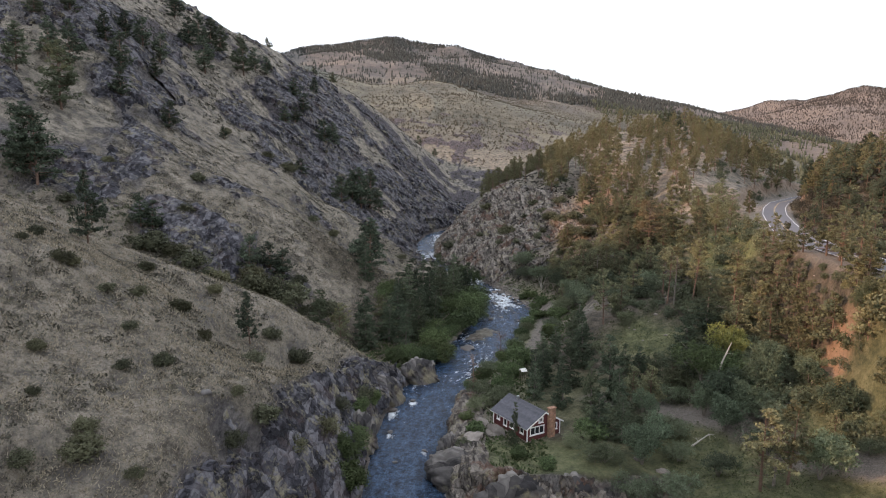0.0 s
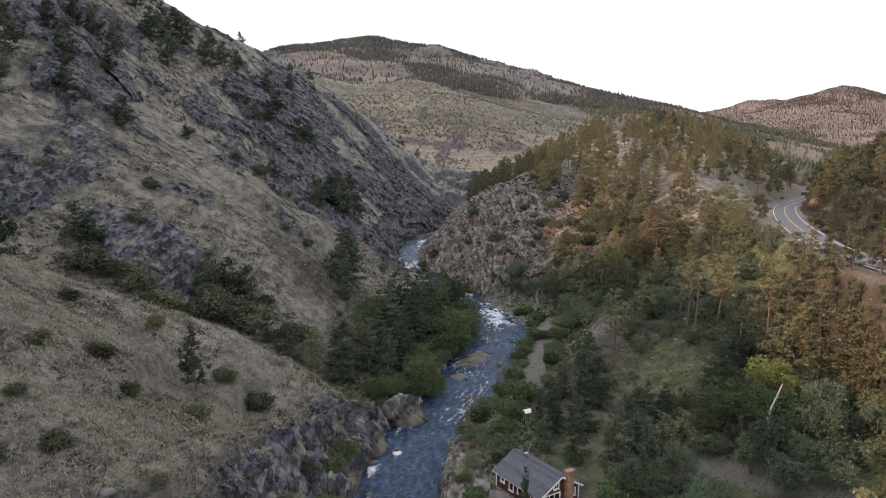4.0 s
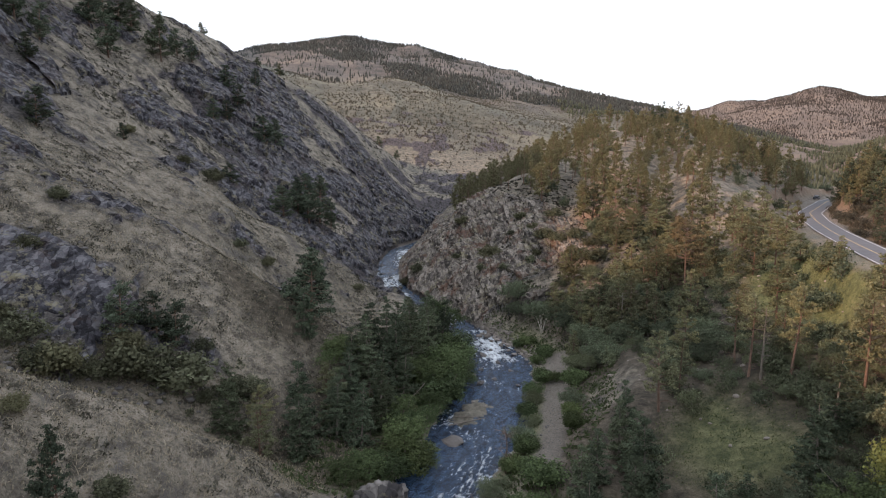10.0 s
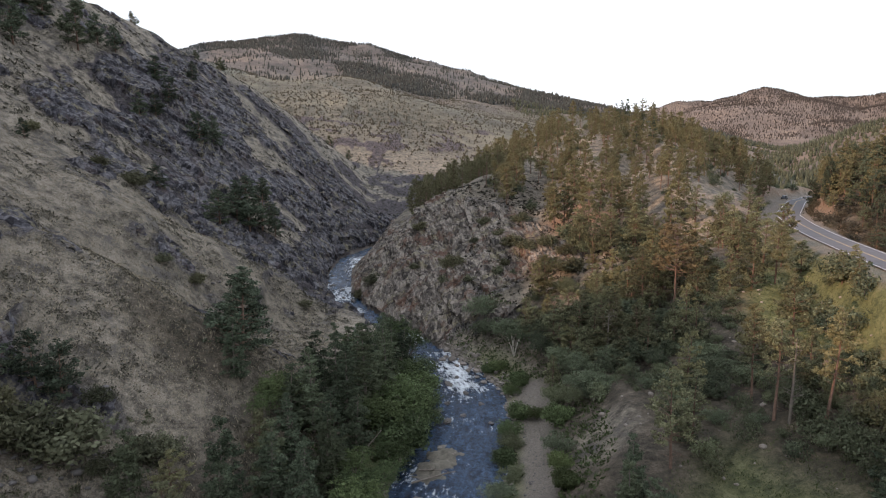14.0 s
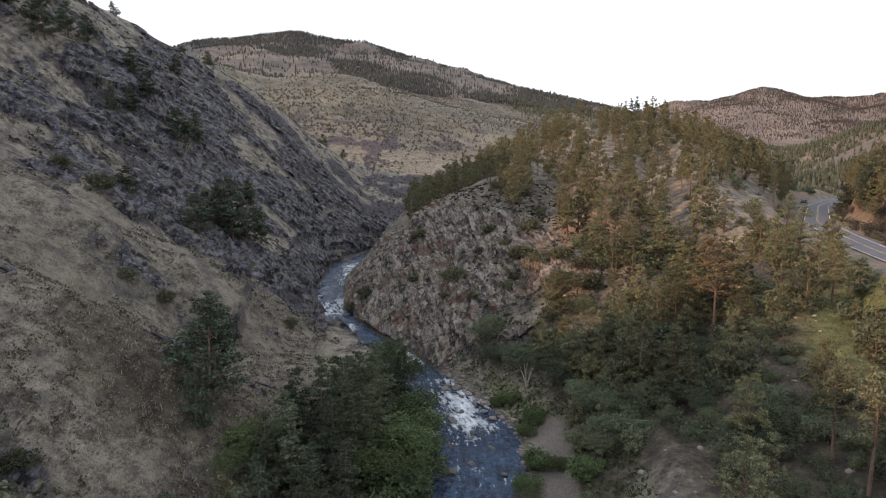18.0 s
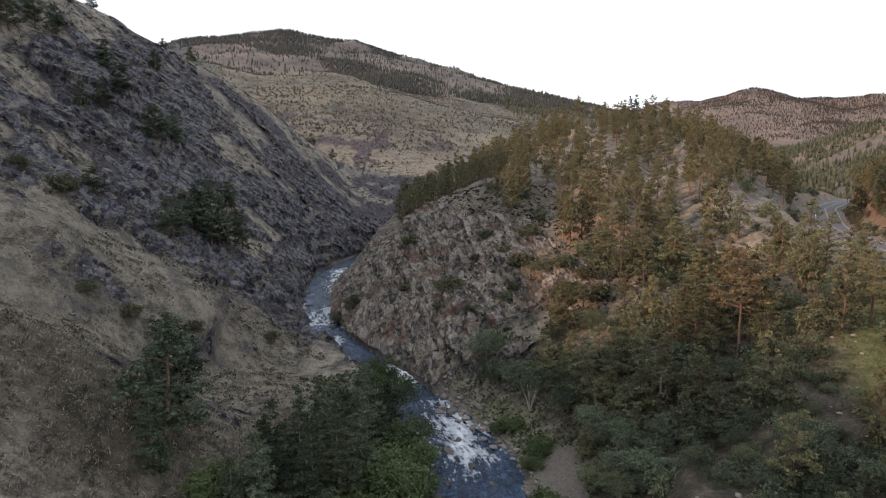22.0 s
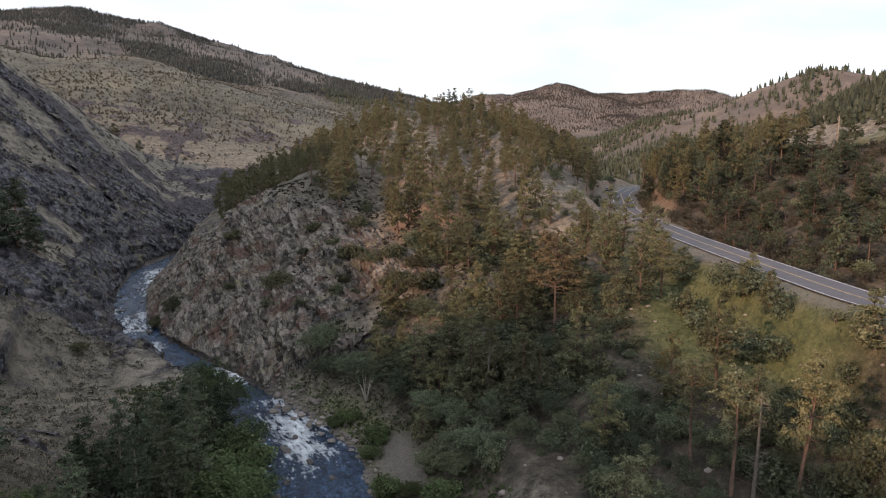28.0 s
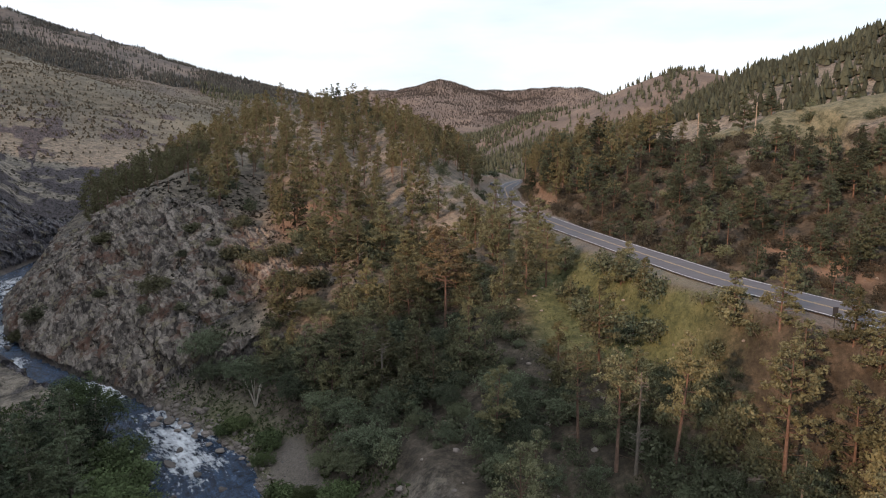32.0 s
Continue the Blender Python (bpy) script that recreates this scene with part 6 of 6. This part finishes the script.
rubble("rapids_cobbles", sow(420, (8, 24, 140, 186), 0.55, lambda x, y: (river_at(x, y)[1] < 0) & (river_at(x, y)[0] > -1.2) & (river_at(x, y)[0] < 2.6) & off_track(x, y), 75), (0.4, 1.05), "pale boulders and cobbles beside the rapids", 5)
rubble("hill_rubble", sow(520, (26, 120, 95, 240), 1.2, lambda x, y: (along(x, y, ROAD)[0] > 6) & (river_at(x, y)[0] > 10), 73), (0.3, 0.8), "pale stones scattered under the pines", 3)

# ---- gravel bar with its log ----
M_BAR = plain("gravel_and_weeds", (0.115, 0.105, 0.085), 0.95, vary=0.6, scale=1.6, bump=0.1)
bar_x, bar_y = np.meshgrid(np.linspace(-2.6, 2.6, 30), np.linspace(-6.5, 6.5, 60))
bar_z = 0.55 * (1 - (bar_x / 2.3) ** 2 - (bar_y / 6.0) ** 2) + 0.34 * fbm(bar_x, bar_y, 1.3, 3, 5) - 0.05
bar = grid_mesh("gravel_bar", bar_x, bar_y, np.maximum(bar_z, -0.6))
bar.materials.append(M_BAR)
bar_ob = tagged(new("gravel_bar", bar), "low gravel bar with grass in midstream", "gravel bar", kind="structure")
bar_ob.matrix_basis = pose(7.4, 137.5, water_z(137.5) - 0.05, 0, 0, -24)
M_DEAD = plain("bleached_wood", (0.36, 0.33, 0.29), 0.85, vary=0.25, scale=4, bump=0.02)
M_TWIG = plain("brown_twigs", (0.16, 0.11, 0.085), 0.9, vary=0.3, scale=4)


def timber(name, label, points, radii, mat, limbs=0, seed=1, length=1.0):
    rng = np.random.default_rng(seed)
    pcs = []
    for (p, q), (r0, r1) in zip(zip(points[:-1], points[1:]), zip(radii[:-1], radii[1:])):
        pcs.append(limb(p, q, r0, r1, 7))
    for n in range(limbs):
        i = int(rng.integers(len(points) - 1))
        t = rng.uniform(0.3, 1)
        p = np.array(points[i]) * (1 - t) + np.array(points[i + 1]) * t
        d = rng.normal(size=3) * (1, 1, 0.4) + (0, 0, 0.35)
        q = p + d / np.linalg.norm(d) * length * rng.uniform(0.4, 1)
        pcs.append(limb(p, q, 0.05, 0.015, 4))
        for m in range(2):
            pcs.append(limb(p + (q - p) * 0.6, q + rng.normal(0, 0.3, 3) * length, 0.022, 0.008, 3))
    ob = new(name, soup(name, *joined(pcs), True))
    ob.data.materials.append(mat)
    return tagged(ob, label, "dead tree")


z0 = ground_z(38.0, 81.5)
timber("dead_snag", "bleached white leaning dead trunk among leafy trees", [(36.4, 86.0, z0 - 0.8), (36.9, 86.2, z0 + 2.6), (37.5, 86.4, z0 + 5.0), (38.7, 86.6, z0 + 7.8)], [0.17, 0.15, 0.12, 0.06], M_DEAD, 3, 3, 0.7)
zb = water_z(116)
timber("bare_tree", "thin leafless brown tree at the river's edge", [(9.9, 116.4, zb), (9.8, 116.4, zb + 2.4), (9.9, 116.3, zb + 4.4), (9.7, 116.4, zb + 6.2)], [0.13, 0.1, 0.06, 0.02], M_TWIG, 34, 4, 1.6)
timber("bare_tree", "thin leafless brown tree at the river's edge", [(4.6, 97.5, ground_z(4.6, 97.5) - 0.2), (4.6, 97.6, ground_z(4.6, 97.5) + 2.4), (4.5, 97.5, ground_z(4.6, 97.5) + 5.4)], [0.11, 0.08, 0.02], M_TWIG, 28, 5, 1.5)
timber("fallen_log", "pale fallen trunk leaning in the grove", [(-3.6, 134.0, ground_z(-3.6, 134) + 0.2), (0.2, 137.5, ground_z(0.2, 137.5) + 3.2)], [0.12, 0.05], M_BARK_GREY, 3, 6, 0.6)
timber("driftwood_log", "bleached driftwood log on the gravel bar", [(3.6, 131.5, water_z(131) + 0.35), (7.5, 133.0, water_z(133) + 0.5), (9.0, 133.2, water_z(133) + 0.7)], [0.13, 0.10, 0.05], M_BARK_GREY, 5, 7, 0.9)
timber("driftwood_log", "bleached driftwood log on the gravel bar", [(4.6, 134.5, water_z(134) + 0.4), (7.6, 134.0, water_z(134) + 0.5)], [0.10, 0.06], M_BARK_GREY, 4, 8, 0.8)
timber("fallen_log", "pale fallen trunk lying in the brush", [(30.5, 76, ground_z(30.5, 76) + 0.2), (33.0, 77.5, ground_z(33, 77.5) + 0.7)], [0.13, 0.07], M_DEAD, 3, 9, 0.9)
for n, (x, y, h) in enumerate([(33.9, 152.0, 7.0), (35.4, 154.4, 6.0), (41.3, 119.0, 9.0), (35.0, 64.9, 6.5)]):
    zt = ground_z(x, y)
    timber("dead_pine", "standing dead pine with bare grey limbs", [(x, y, zt - 0.3), (x + 0.1, y, zt + h * 0.5), (x + 0.15, y, zt + h)], [0.17, 0.12, 0.03], M_BARK_GREY, 26, 20 + n, 1.3)

# tree with pale forked trunks near the rapids
zt = ground_z(23.7, 170.2)
pale = new("pale_tree")
tagged(pale, "small grey-green tree with several white trunks", "tree")
rngq = np.random.default_rng(12)
pcs, cen, siz = [], [], []
for a in range(5):
    d = 2 * math.pi * a / 5 + 0.4
    knee, top = np.array([math.cos(d) * 0.5, math.sin(d) * 0.5, 1.6]), np.array([math.cos(d) * 1.5, math.sin(d) * 1.5, 3.9])
    pcs += [limb((0, 0, -0.3), knee, 0.13, 0.09, 6), limb(knee, top, 0.09, 0.03, 6), limb(knee, top + rngq.normal(0, 0.6, 3), 0.05, 0.02, 5)]
    for n in range(26):
        cen.append(top + rngq.normal(0, 0.75, 3) * (1, 1, 0.75))
        siz.append(rngq.uniform(0.25, 0.45))
part("trunk", soup("trunk", *joined(pcs), True), M_DEAD, pale)
part("crown", soup("crown", *tufts(cen, siz, 7, rngq, 1.0, 0.1)), M_LEAF_GREY, pale)
pale.matrix_basis = pose(23.7, 170.2, zt)
# yellow-green broadleaf tree above the meadow
yel = stand("aspen_tree", "yellow-green leafy aspen beside the dark pines", "tree", leafy_arrays(6.5, 2.6, 390, clumps=220, leaf=0.24), (M_BARK_GREY, M_LEAF_YELLOW), ("trunk", "crown"), "aspens")
yel.matrix_basis = pose(41.6, 94.6, ground_z(41.6, 94.6) - 0.1)


# ---- cabin ----
def box(bm, x0, x1, y0, y1, z0_, z1, bevel=0.0):
    made = bmesh.ops.create_cube(bm, size=1)["verts"]
    bmesh.ops.scale(bm, verts=made, vec=(x1 - x0, y1 - y0, z1 - z0_))
    bmesh.ops.translate(bm, verts=made, vec=((x0 + x1) / 2, (y0 + y1) / 2, (z0_ + z1) / 2))
    if bevel:
        bmesh.ops.bevel(bm, geom=list({e for v in made for e in v.link_edges}), offset=bevel, segments=1, affect='EDGES')
    return made


def from_boxes(name, boxes, bevel=0.0):
    bm = bmesh.new()
    for b in boxes:
        box(bm, *b, bevel=bevel)
    me_ = bpy.data.meshes.new(name)
    bm.to_mesh(me_)
    bm.free()
    return me_


def siding_material(name, colour, pitch=0.16):
    m, t, b = material(name, 0.75)
    k = Kit(t)
    w = k.put("ShaderNodeTexWave", Vector=k.coord(), Scale=0.5 / pitch, Distortion=0.15)
    w.wave_type, w.bands_direction, w.wave_profile = 'BANDS', 'Z', 'SAW'
    n = k.noise(3, 5)
    col = k.ramp(n, (0.3, tuple(c * 0.75 for c in colour)), (0.7, tuple(c * 1.2 for c in colour)))
    k.set(b, "Base_Color", col)
    k.set(b, "Normal", k.bump(w.outputs["Fac"], 0.6, 0.03))
    return m


M_SIDING = siding_material("dark_red_siding", (0.115, 0.035, 0.034))
M_TRIM = plain("white_trim", (0.72, 0.70, 0.68), 0.6, vary=0.1, scale=3)
M_ROOF = plain("grey_shingle", (0.10, 0.10, 0.115), 0.9, vary=0.3, scale=2.5, bump=0.03, random_tint=0.25)
M_CHIMNEY = plain("tan_stonework", (0.34, 0.20, 0.135), 0.9, vary=0.5, scale=2.2, bump=0.1, random_tint=0.35)
M_MORTAR = plain("mortar", (0.24, 0.20, 0.17), 0.95, vary=0.2, scale=4)
M_CONCRETE = plain("foundation_stone", (0.28, 0.22, 0.19), 0.9, vary=0.3, scale=2)
M_GLASS, gt, gb = material("window_glass", 0.05)
gb.inputs["Base Color"].default_value = (0.02, 0.022, 0.026, 1)
gb.inputs["Specular IOR Level"].default_value = 0.6
M_METAL = plain("dull_metal", (0.42, 0.43, 0.44), 0.45, 0.8, vary=0.15, scale=5)
M_POLE = plain("weathered_pole", (0.30, 0.24, 0.19), 0.9, vary=0.3, scale=3)
M_DARKPAINT = plain("dark_metal", (0.035, 0.035, 0.04), 0.6, vary=0.2, scale=5)

W, L, EAVE, RIDGE, TH = 5.9, 8.8, 2.35, 4.25, 0.16
cab = tagged(new("cabin"), "dark red wooden cabin with white trim and stone chimney", "house")


def wall_boxes(length, height, openings):
    """Boxes (u0, u1, z0, z1) that fill a wall round its openings."""
    out, u = [], 0.0
    for u0, u1, z0_, z1 in sorted(openings):
        out += [(u, u0, 0, height), (u0, u1, 0, z0_), (u0, u1, z1, height)]
        u = u1
    return out + [(u, length, 0, height)]


def window(parent, axis, at, u0, u1, z0_, z1, out, panes=1):
    """A window in a wall that runs along x (at y) or along y (at x); out is the side that faces out."""
    def b(a0, a1, d0, d1, c0, c1):
        lo, hi = sorted((at + out * d0, at + out * d1))
        return (a0, a1, lo, hi, c0, c1) if axis == 'x' else (lo, hi, a0, a1, c0, c1)
    f = 0.16
    win = part("window", from_boxes("window_frame", [b(u0 - f, u0, -0.05, 0.05, z0_ - f, z1 + f), b(u1, u1 + f, -0.05, 0.05, z0_ - f, z1 + f), b(u0, u1, -0.05, 0.05, z1, z1 + f), b(u0, u1, -0.05, 0.05, z0_ - f, z0_)]
                                    + [b(u0 + (u1 - u0) * i / panes - 0.04, u0 + (u1 - u0) * i / panes + 0.04, -0.05, 0.04, z0_, z1) for i in range(1, panes)]), M_TRIM, parent, "white window frame")
    for i in range(panes):
        a0, a1 = u0 + (u1 - u0) * i / panes, u0 + (u1 - u0) * (i + 1) / panes
        part("pane", from_boxes("pane", [b(a0 + 0.045, a1 - 0.045, -0.04, -0.02, z0_ + 0.005, z1 - 0.005)]), M_GLASS, win)
    part("sill", from_boxes("sill", [b(u0 - f - 0.05, u1 + f + 0.05, 0.0, 0.12, z0_ - f - 0.06, z0_ - f - 0.005)]), M_TRIM, win)


side_w = [(1.0, 1.7, 1.0, 1.9), (3.4, 4.3, 1.0, 2.0), (5.3, 6.0, 0.75, 2.05), (7.2, 7.8, 1.2, 1.95)]
front_w = [(0.5, 2.9, 0.95, 2.0), (4.75, 5.45, 1.05, 1.85)]
part("wall", from_boxes("wall", [(0, TH, a, b2, c, d) for a, b2, c, d in wall_boxes(L, EAVE, side_w)]), M_SIDING, cab, "dark red lap siding")
part("wall", from_boxes("wall", [(W - TH, W, a, b2, c, d) for a, b2, c, d in wall_boxes(L, EAVE, [(2, 3, 1, 2), (5.5, 6.5, 1, 2)])]), M_SIDING, cab, "dark red lap siding")
part("wall", from_boxes("wall", [(TH + a * (W - 2 * TH) / W, TH + b2 * (W - 2 * TH) / W, 0, TH, c, d) for a, b2, c, d in wall_boxes(W, EAVE, front_w)]), M_SIDING, cab, "dark red lap siding")
part("wall", from_boxes("wall", [(TH, W - TH, L - TH, L, 0, EAVE)]), M_SIDING, cab, "dark red lap siding")


def gable(y0, y1):
    v = [(0, y0, EAVE), (W, y0, EAVE), (W / 2, y0, RIDGE), (0, y1, EAVE), (W, y1, EAVE), (W / 2, y1, RIDGE)]
    me_ = bpy.data.meshes.new("gable")
    me_.from_pydata(v, [], [(0, 1, 2), (5, 4, 3), (0, 3, 4, 1), (1, 4, 5, 2), (2, 5, 3, 0)])
    me_.update()
    return me_


part("gable", gable(0.0, TH), M_SIDING, cab, "dark red gable")
part("gable", gable(L - TH, L), M_SIDING, cab, "dark red gable")
for a, b2, c, d in side_w:
    window(cab, 'y', 0.0, a, b2, c, d, -1 * 1.0)
for (a, b2, c, d), n in zip(front_w, (3, 1)):
    window(cab, 'x', 0.0, TH + a * (W - 2 * TH) / W, TH + b2 * (W - 2 * TH) / W, c, d, -1.0, n)
window(cab, 'x', -0.03, 2.1, 2.65, 2.75, 3.35, -1.0, 2)
OVER = 0.38
slope_len = math.hypot(W / 2 + OVER, (RIDGE - EAVE) * (1 + OVER / (W / 2)))
pitch = math.atan2(RIDGE - EAVE, W / 2)


def roof_slab(name, s, y0, y1, d0, d1, t0, t1):
    """A board on one side of the roof: from d0 to d1 down the slope, t0 to t1 above it."""
    v = []
    for y in (y0, y1):
        for d in (d0, d1):
            for t in (t0, t1):
                v.append((W / 2 + s * (d * math.cos(pitch) + t * math.sin(pitch)), y, RIDGE - d * math.sin(pitch) + t * math.cos(pitch)))
    me_ = bpy.data.meshes.new(name)
    f = [(0, 1, 3, 2), (4, 6, 7, 5), (0, 4, 5, 1), (2, 3, 7, 6), (1, 5, 7, 3), (0, 2, 6, 4)]
    me_.from_pydata(v, [], f if s > 0 else [q[::-1] for q in f])
    me_.update()
    return me_


for s in (-1, 1):
    rf = part("roof", roof_slab("roof", s, -OVER, L + OVER, 0, slope_len, 0.0, 0.1), M_ROOF, cab, "grey shingle roof")
    rows_ = 12
    for r in range(rows_):
        d0, d1 = slope_len * r / rows_, slope_len * (r + 1) / rows_
        part("shingle_course", roof_slab("shingle_course", s, -OVER - 0.03, L + OVER + 0.03, d0 + 0.004, d1 + 0.03, 0.104, 0.125 + 0.004 * (r % 2)), M_ROOF, rf)
    part("bargeboard", roof_slab("bargeboard", s, -OVER - 0.07, -OVER - 0.035, -0.02, slope_len + 0.06, -0.12, 0.1), M_TRIM, cab, "white bargeboard")
    part("bargeboard", roof_slab("bargeboard", s, L + OVER + 0.035, L + OVER + 0.07, -0.02, slope_len + 0.06, -0.12, 0.1), M_TRIM, cab, "white bargeboard")
    part("fascia", roof_slab("fascia", s, -OVER, L + OVER, slope_len + 0.035, slope_len + 0.06, -0.1, 0.1), M_TRIM, cab, "white fascia board")
part("ridge_cap", from_boxes("ridge_cap", [(W / 2 - 0.12, W / 2 + 0.12, -OVER - 0.02, L + OVER + 0.02, RIDGE + 0.1, RIDGE + 0.17)], 0.03), M_ROOF, cab)
for x in (-0.02, W + 0.02):
    for y in (-0.02, L + 0.02):
        part("corner_post", from_boxes("corner_post", [(x - 0.07, x + 0.07, y - 0.07, y + 0.07, 0, EAVE - 0.02)], 0.01), M_TRIM, cab, "white corner board")
part("foundation", from_boxes("foundation", [(-0.05, W + 0.05, -0.05, L + 0.05, -1.6, -0.004)]), M_CONCRETE, cab, "stone foundation")
chim = part("chimney", from_boxes("chimney", [(3.55, 4.55, -0.66, -0.06, -1.2, 4.75)]), M_MORTAR, cab, "tall tan fieldstone chimney")
rc = random.Random(4)
z = -1.2
while z < 4.7:
    h = rc.uniform(0.16, 0.28)
    x = 3.5
    while x < 4.55:
        w_ = min(rc.uniform(0.22, 0.42), 4.6 - x)
        part("stone", from_boxes("stone", [(x + 0.015, x + w_ - 0.015, -0.70 - rc.uniform(0, 0.04), -0.60, z + 0.015, min(4.74, z + h - 0.015))], 0.02), M_CHIMNEY, chim)
        x += w_
    for sx in (3.50, 4.54):
        part("stone", from_boxes("stone", [(sx, sx + 0.06, -0.59, -0.10, z + 0.015, min(4.74, z + h - 0.015))], 0.015), M_CHIMNEY, chim)
    z += h
part("chimney_cap", from_boxes("chimney_cap", [(3.42, 4.68, -0.8, 0.02, 4.755, 4.9)], 0.03), M_CHIMNEY, chim)
part("flue", from_boxes("flue", [(2.7, 3.1, 6.4, 6.8, RIDGE - 0.1, RIDGE + 0.55)], 0.03), M_METAL, cab, "small metal roof vent")
cab.matrix_basis = pose(10.9, 77.9, 9.2, 0, 0, 33.4)
cab.scale = (0.89, 0.79, 0.79)

# small open shelter with a white roof, in the trees by the bank
sh = tagged(new("well_shelter"), "small white-roofed shelter hidden among the firs", "shelter")
for x in (-0.6, 0.6):
    for y in (-0.5, 0.5):
        part("post", from_boxes("post", [(x - 0.05, x + 0.05, y - 0.05, y + 0.05, -0.4, 1.75)], 0.01), M_POLE, sh)
for s in (-1, 1):
    me_ = from_boxes("roof_panel", [(-0.9, 0.9, -0.03, 0.9, -0.03, 0.03)], 0.01)
    ob = part("roof_panel", me_, M_TRIM, sh, "white painted roof panel")
    ob.matrix_basis = pose(0, 0, 2.1, -28, 0, 0) if s > 0 else pose(0, -0.02, 2.1, -28, 0, 180)
sh.matrix_basis = pose(12.5, 101.2, ground_z(12.5, 101.2), 0, 0, 25)
sh.scale = (0.6, 0.6, 0.9)


# ---- by the road ----
def utility_pole(x, y, height):
    p = tagged(new("utility_pole"), "weathered wooden utility pole with a crossarm", "utility pole", "utility poles")
    part("pole", soup("pole", *tube([(0, 0, -0.6), (0, 0, height * 0.5), (0, 0, height)], [0.17, 0.14, 0.10], 9), True), M_POLE, p)
    part("crossarm", from_boxes("crossarm", [(-1.1, 1.1, -0.16, -0.06, height - 0.9, height - 0.75)], 0.01), M_POLE, p)
    for a in (-0.95, -0.35, 0.35, 0.95):
        part("insulator", from_boxes("insulator", [(a - 0.04, a + 0.04, -0.15, -0.07, height - 0.745, height - 0.58)], 0.02), M_DARKPAINT, p)
    p.matrix_basis = pose(x, y, ground_z(x, y), 0, 0, 40)


for x, y, h in ((149, 218, 9.5), (146, 196, 8.5), (152, 184, 8.5)):
    utility_pole(x, y, h)
sg = tagged(new("road_sign"), "dark back of a road sign on a metal post", "road sign")
part("post", from_boxes("post", [(-0.04, 0.04, -0.03, 0.03, -0.5, 2.2)], 0.01), M_DARKPAINT, sg)
part("panel", from_boxes("panel", [(-0.38, 0.38, -0.065, -0.04, 1.35, 2.25)], 0.008), M_DARKPAINT, sg, "dark sign panel")
sg.matrix_basis = pose(57.6, 112.5, ground_z(57.6, 112.5), 0, 0, -30)
sg.scale = (0.62, 0.62, 0.8)

# a dark car on the far bend
M_CAR = plain("dark_car_paint", (0.03, 0.035, 0.05), 0.3, 0.3, vary=0.1, scale=3)
M_TYRE = plain("tyre_rubber", (0.02, 0.02, 0.02), 0.9, vary=0.2, scale=8)
M_LAMP = plain("lamp_glass", (0.6, 0.6, 0.58), 0.2, vary=0.1, scale=8)
car = tagged(new("car"), "dark blue car on the far bend of the highway", "car")
bm = bmesh.new()
prof = [(-2.2, 0.35), (-2.2, 0.85), (-1.9, 0.95), (1.2, 0.98), (2.15, 0.85), (2.25, 0.4)]
for y in (-0.88, 0.88):
    for x, z in prof:
        bm.verts.new((x, y, z))
bm.verts.ensure_lookup_table()
n = len(prof)
bm.faces.new(bm.verts[:n])
bm.faces.new(list(bm.verts[n:])[::-1])
for i in range(n):
    bm.faces.new((bm.verts[i], bm.verts[n + i], bm.verts[n + (i + 1) % n], bm.verts[(i + 1) % n]))
bmesh.ops.recalc_face_normals(bm, faces=bm.faces)
bmesh.ops.bevel(bm, geom=list(bm.edges), offset=0.07, segments=2, affect='EDGES')
me_ = bpy.data.meshes.new("body")
bm.to_mesh(me_)
part("body", me_, M_CAR, car)


def trapezoid(name, x0, x1, t0, t1, w0, w1, z0_, z1):
    me2 = bpy.data.meshes.new(name)
    v = [(x0, -w0, z0_), (x1, -w0, z0_), (x1, w0, z0_), (x0, w0, z0_), (t0, -w1, z1), (t1, -w1, z1), (t1, w1, z1), (t0, w1, z1)]
    me2.from_pydata(v, [], [(3, 2, 1, 0), (4, 5, 6, 7), (0, 1, 5, 4), (1, 2, 6, 5), (2, 3, 7, 6), (3, 0, 4, 7)])
    me2.update()
    return me2


part("window_band", trapezoid("window_band", -1.85, 1.1, -1.35, 0.3, 0.8, 0.66, 0.97, 1.42), M_GLASS, car, "dark car windows")
part("roof", trapezoid("roof", -1.38, 0.33, -1.2, 0.15, 0.67, 0.6, 1.424, 1.49), M_CAR, car)
for x in (-1.35, 1.4):
    for s in (-1, 1):
        bm = bmesh.new()
        bmesh.ops.create_cone(bm, cap_ends=True, segments=18, radius1=0.33, radius2=0.33, depth=0.2)
        bmesh.ops.bevel(bm, geom=[e for e in bm.edges if abs(e.verts[0].co.z - e.verts[1].co.z) < 1e-4], offset=0.04, segments=1, affect='EDGES')
        me_ = bpy.data.meshes.new("wheel")
        bm.to_mesh(me_)
        wh = part("wheel", me_, M_TYRE, car, "black tyre")
        wh.matrix_basis = pose(x, s * 0.82, 0.33, 90, 0, 0)
        bm = bmesh.new()
        bmesh.ops.create_cone(bm, cap_ends=True, segments=14, radius1=0.2, radius2=0.16, depth=0.03)
        me_ = bpy.data.meshes.new("rim")
        bm.to_mesh(me_)
        rm = part("rim", me_, M_METAL, wh)
        rm.location = (0, 0, -0.116 * s)
for s in (-0.62, 0.62):
    part("headlight", from_boxes("headlight", [(2.16, 2.24, s - 0.16, s + 0.16, 0.62, 0.76)], 0.02), M_LAMP, car)
car.matrix_basis = pose(150.5, 291.5, ROAD_Z + 0.055, 0, 0, 50)
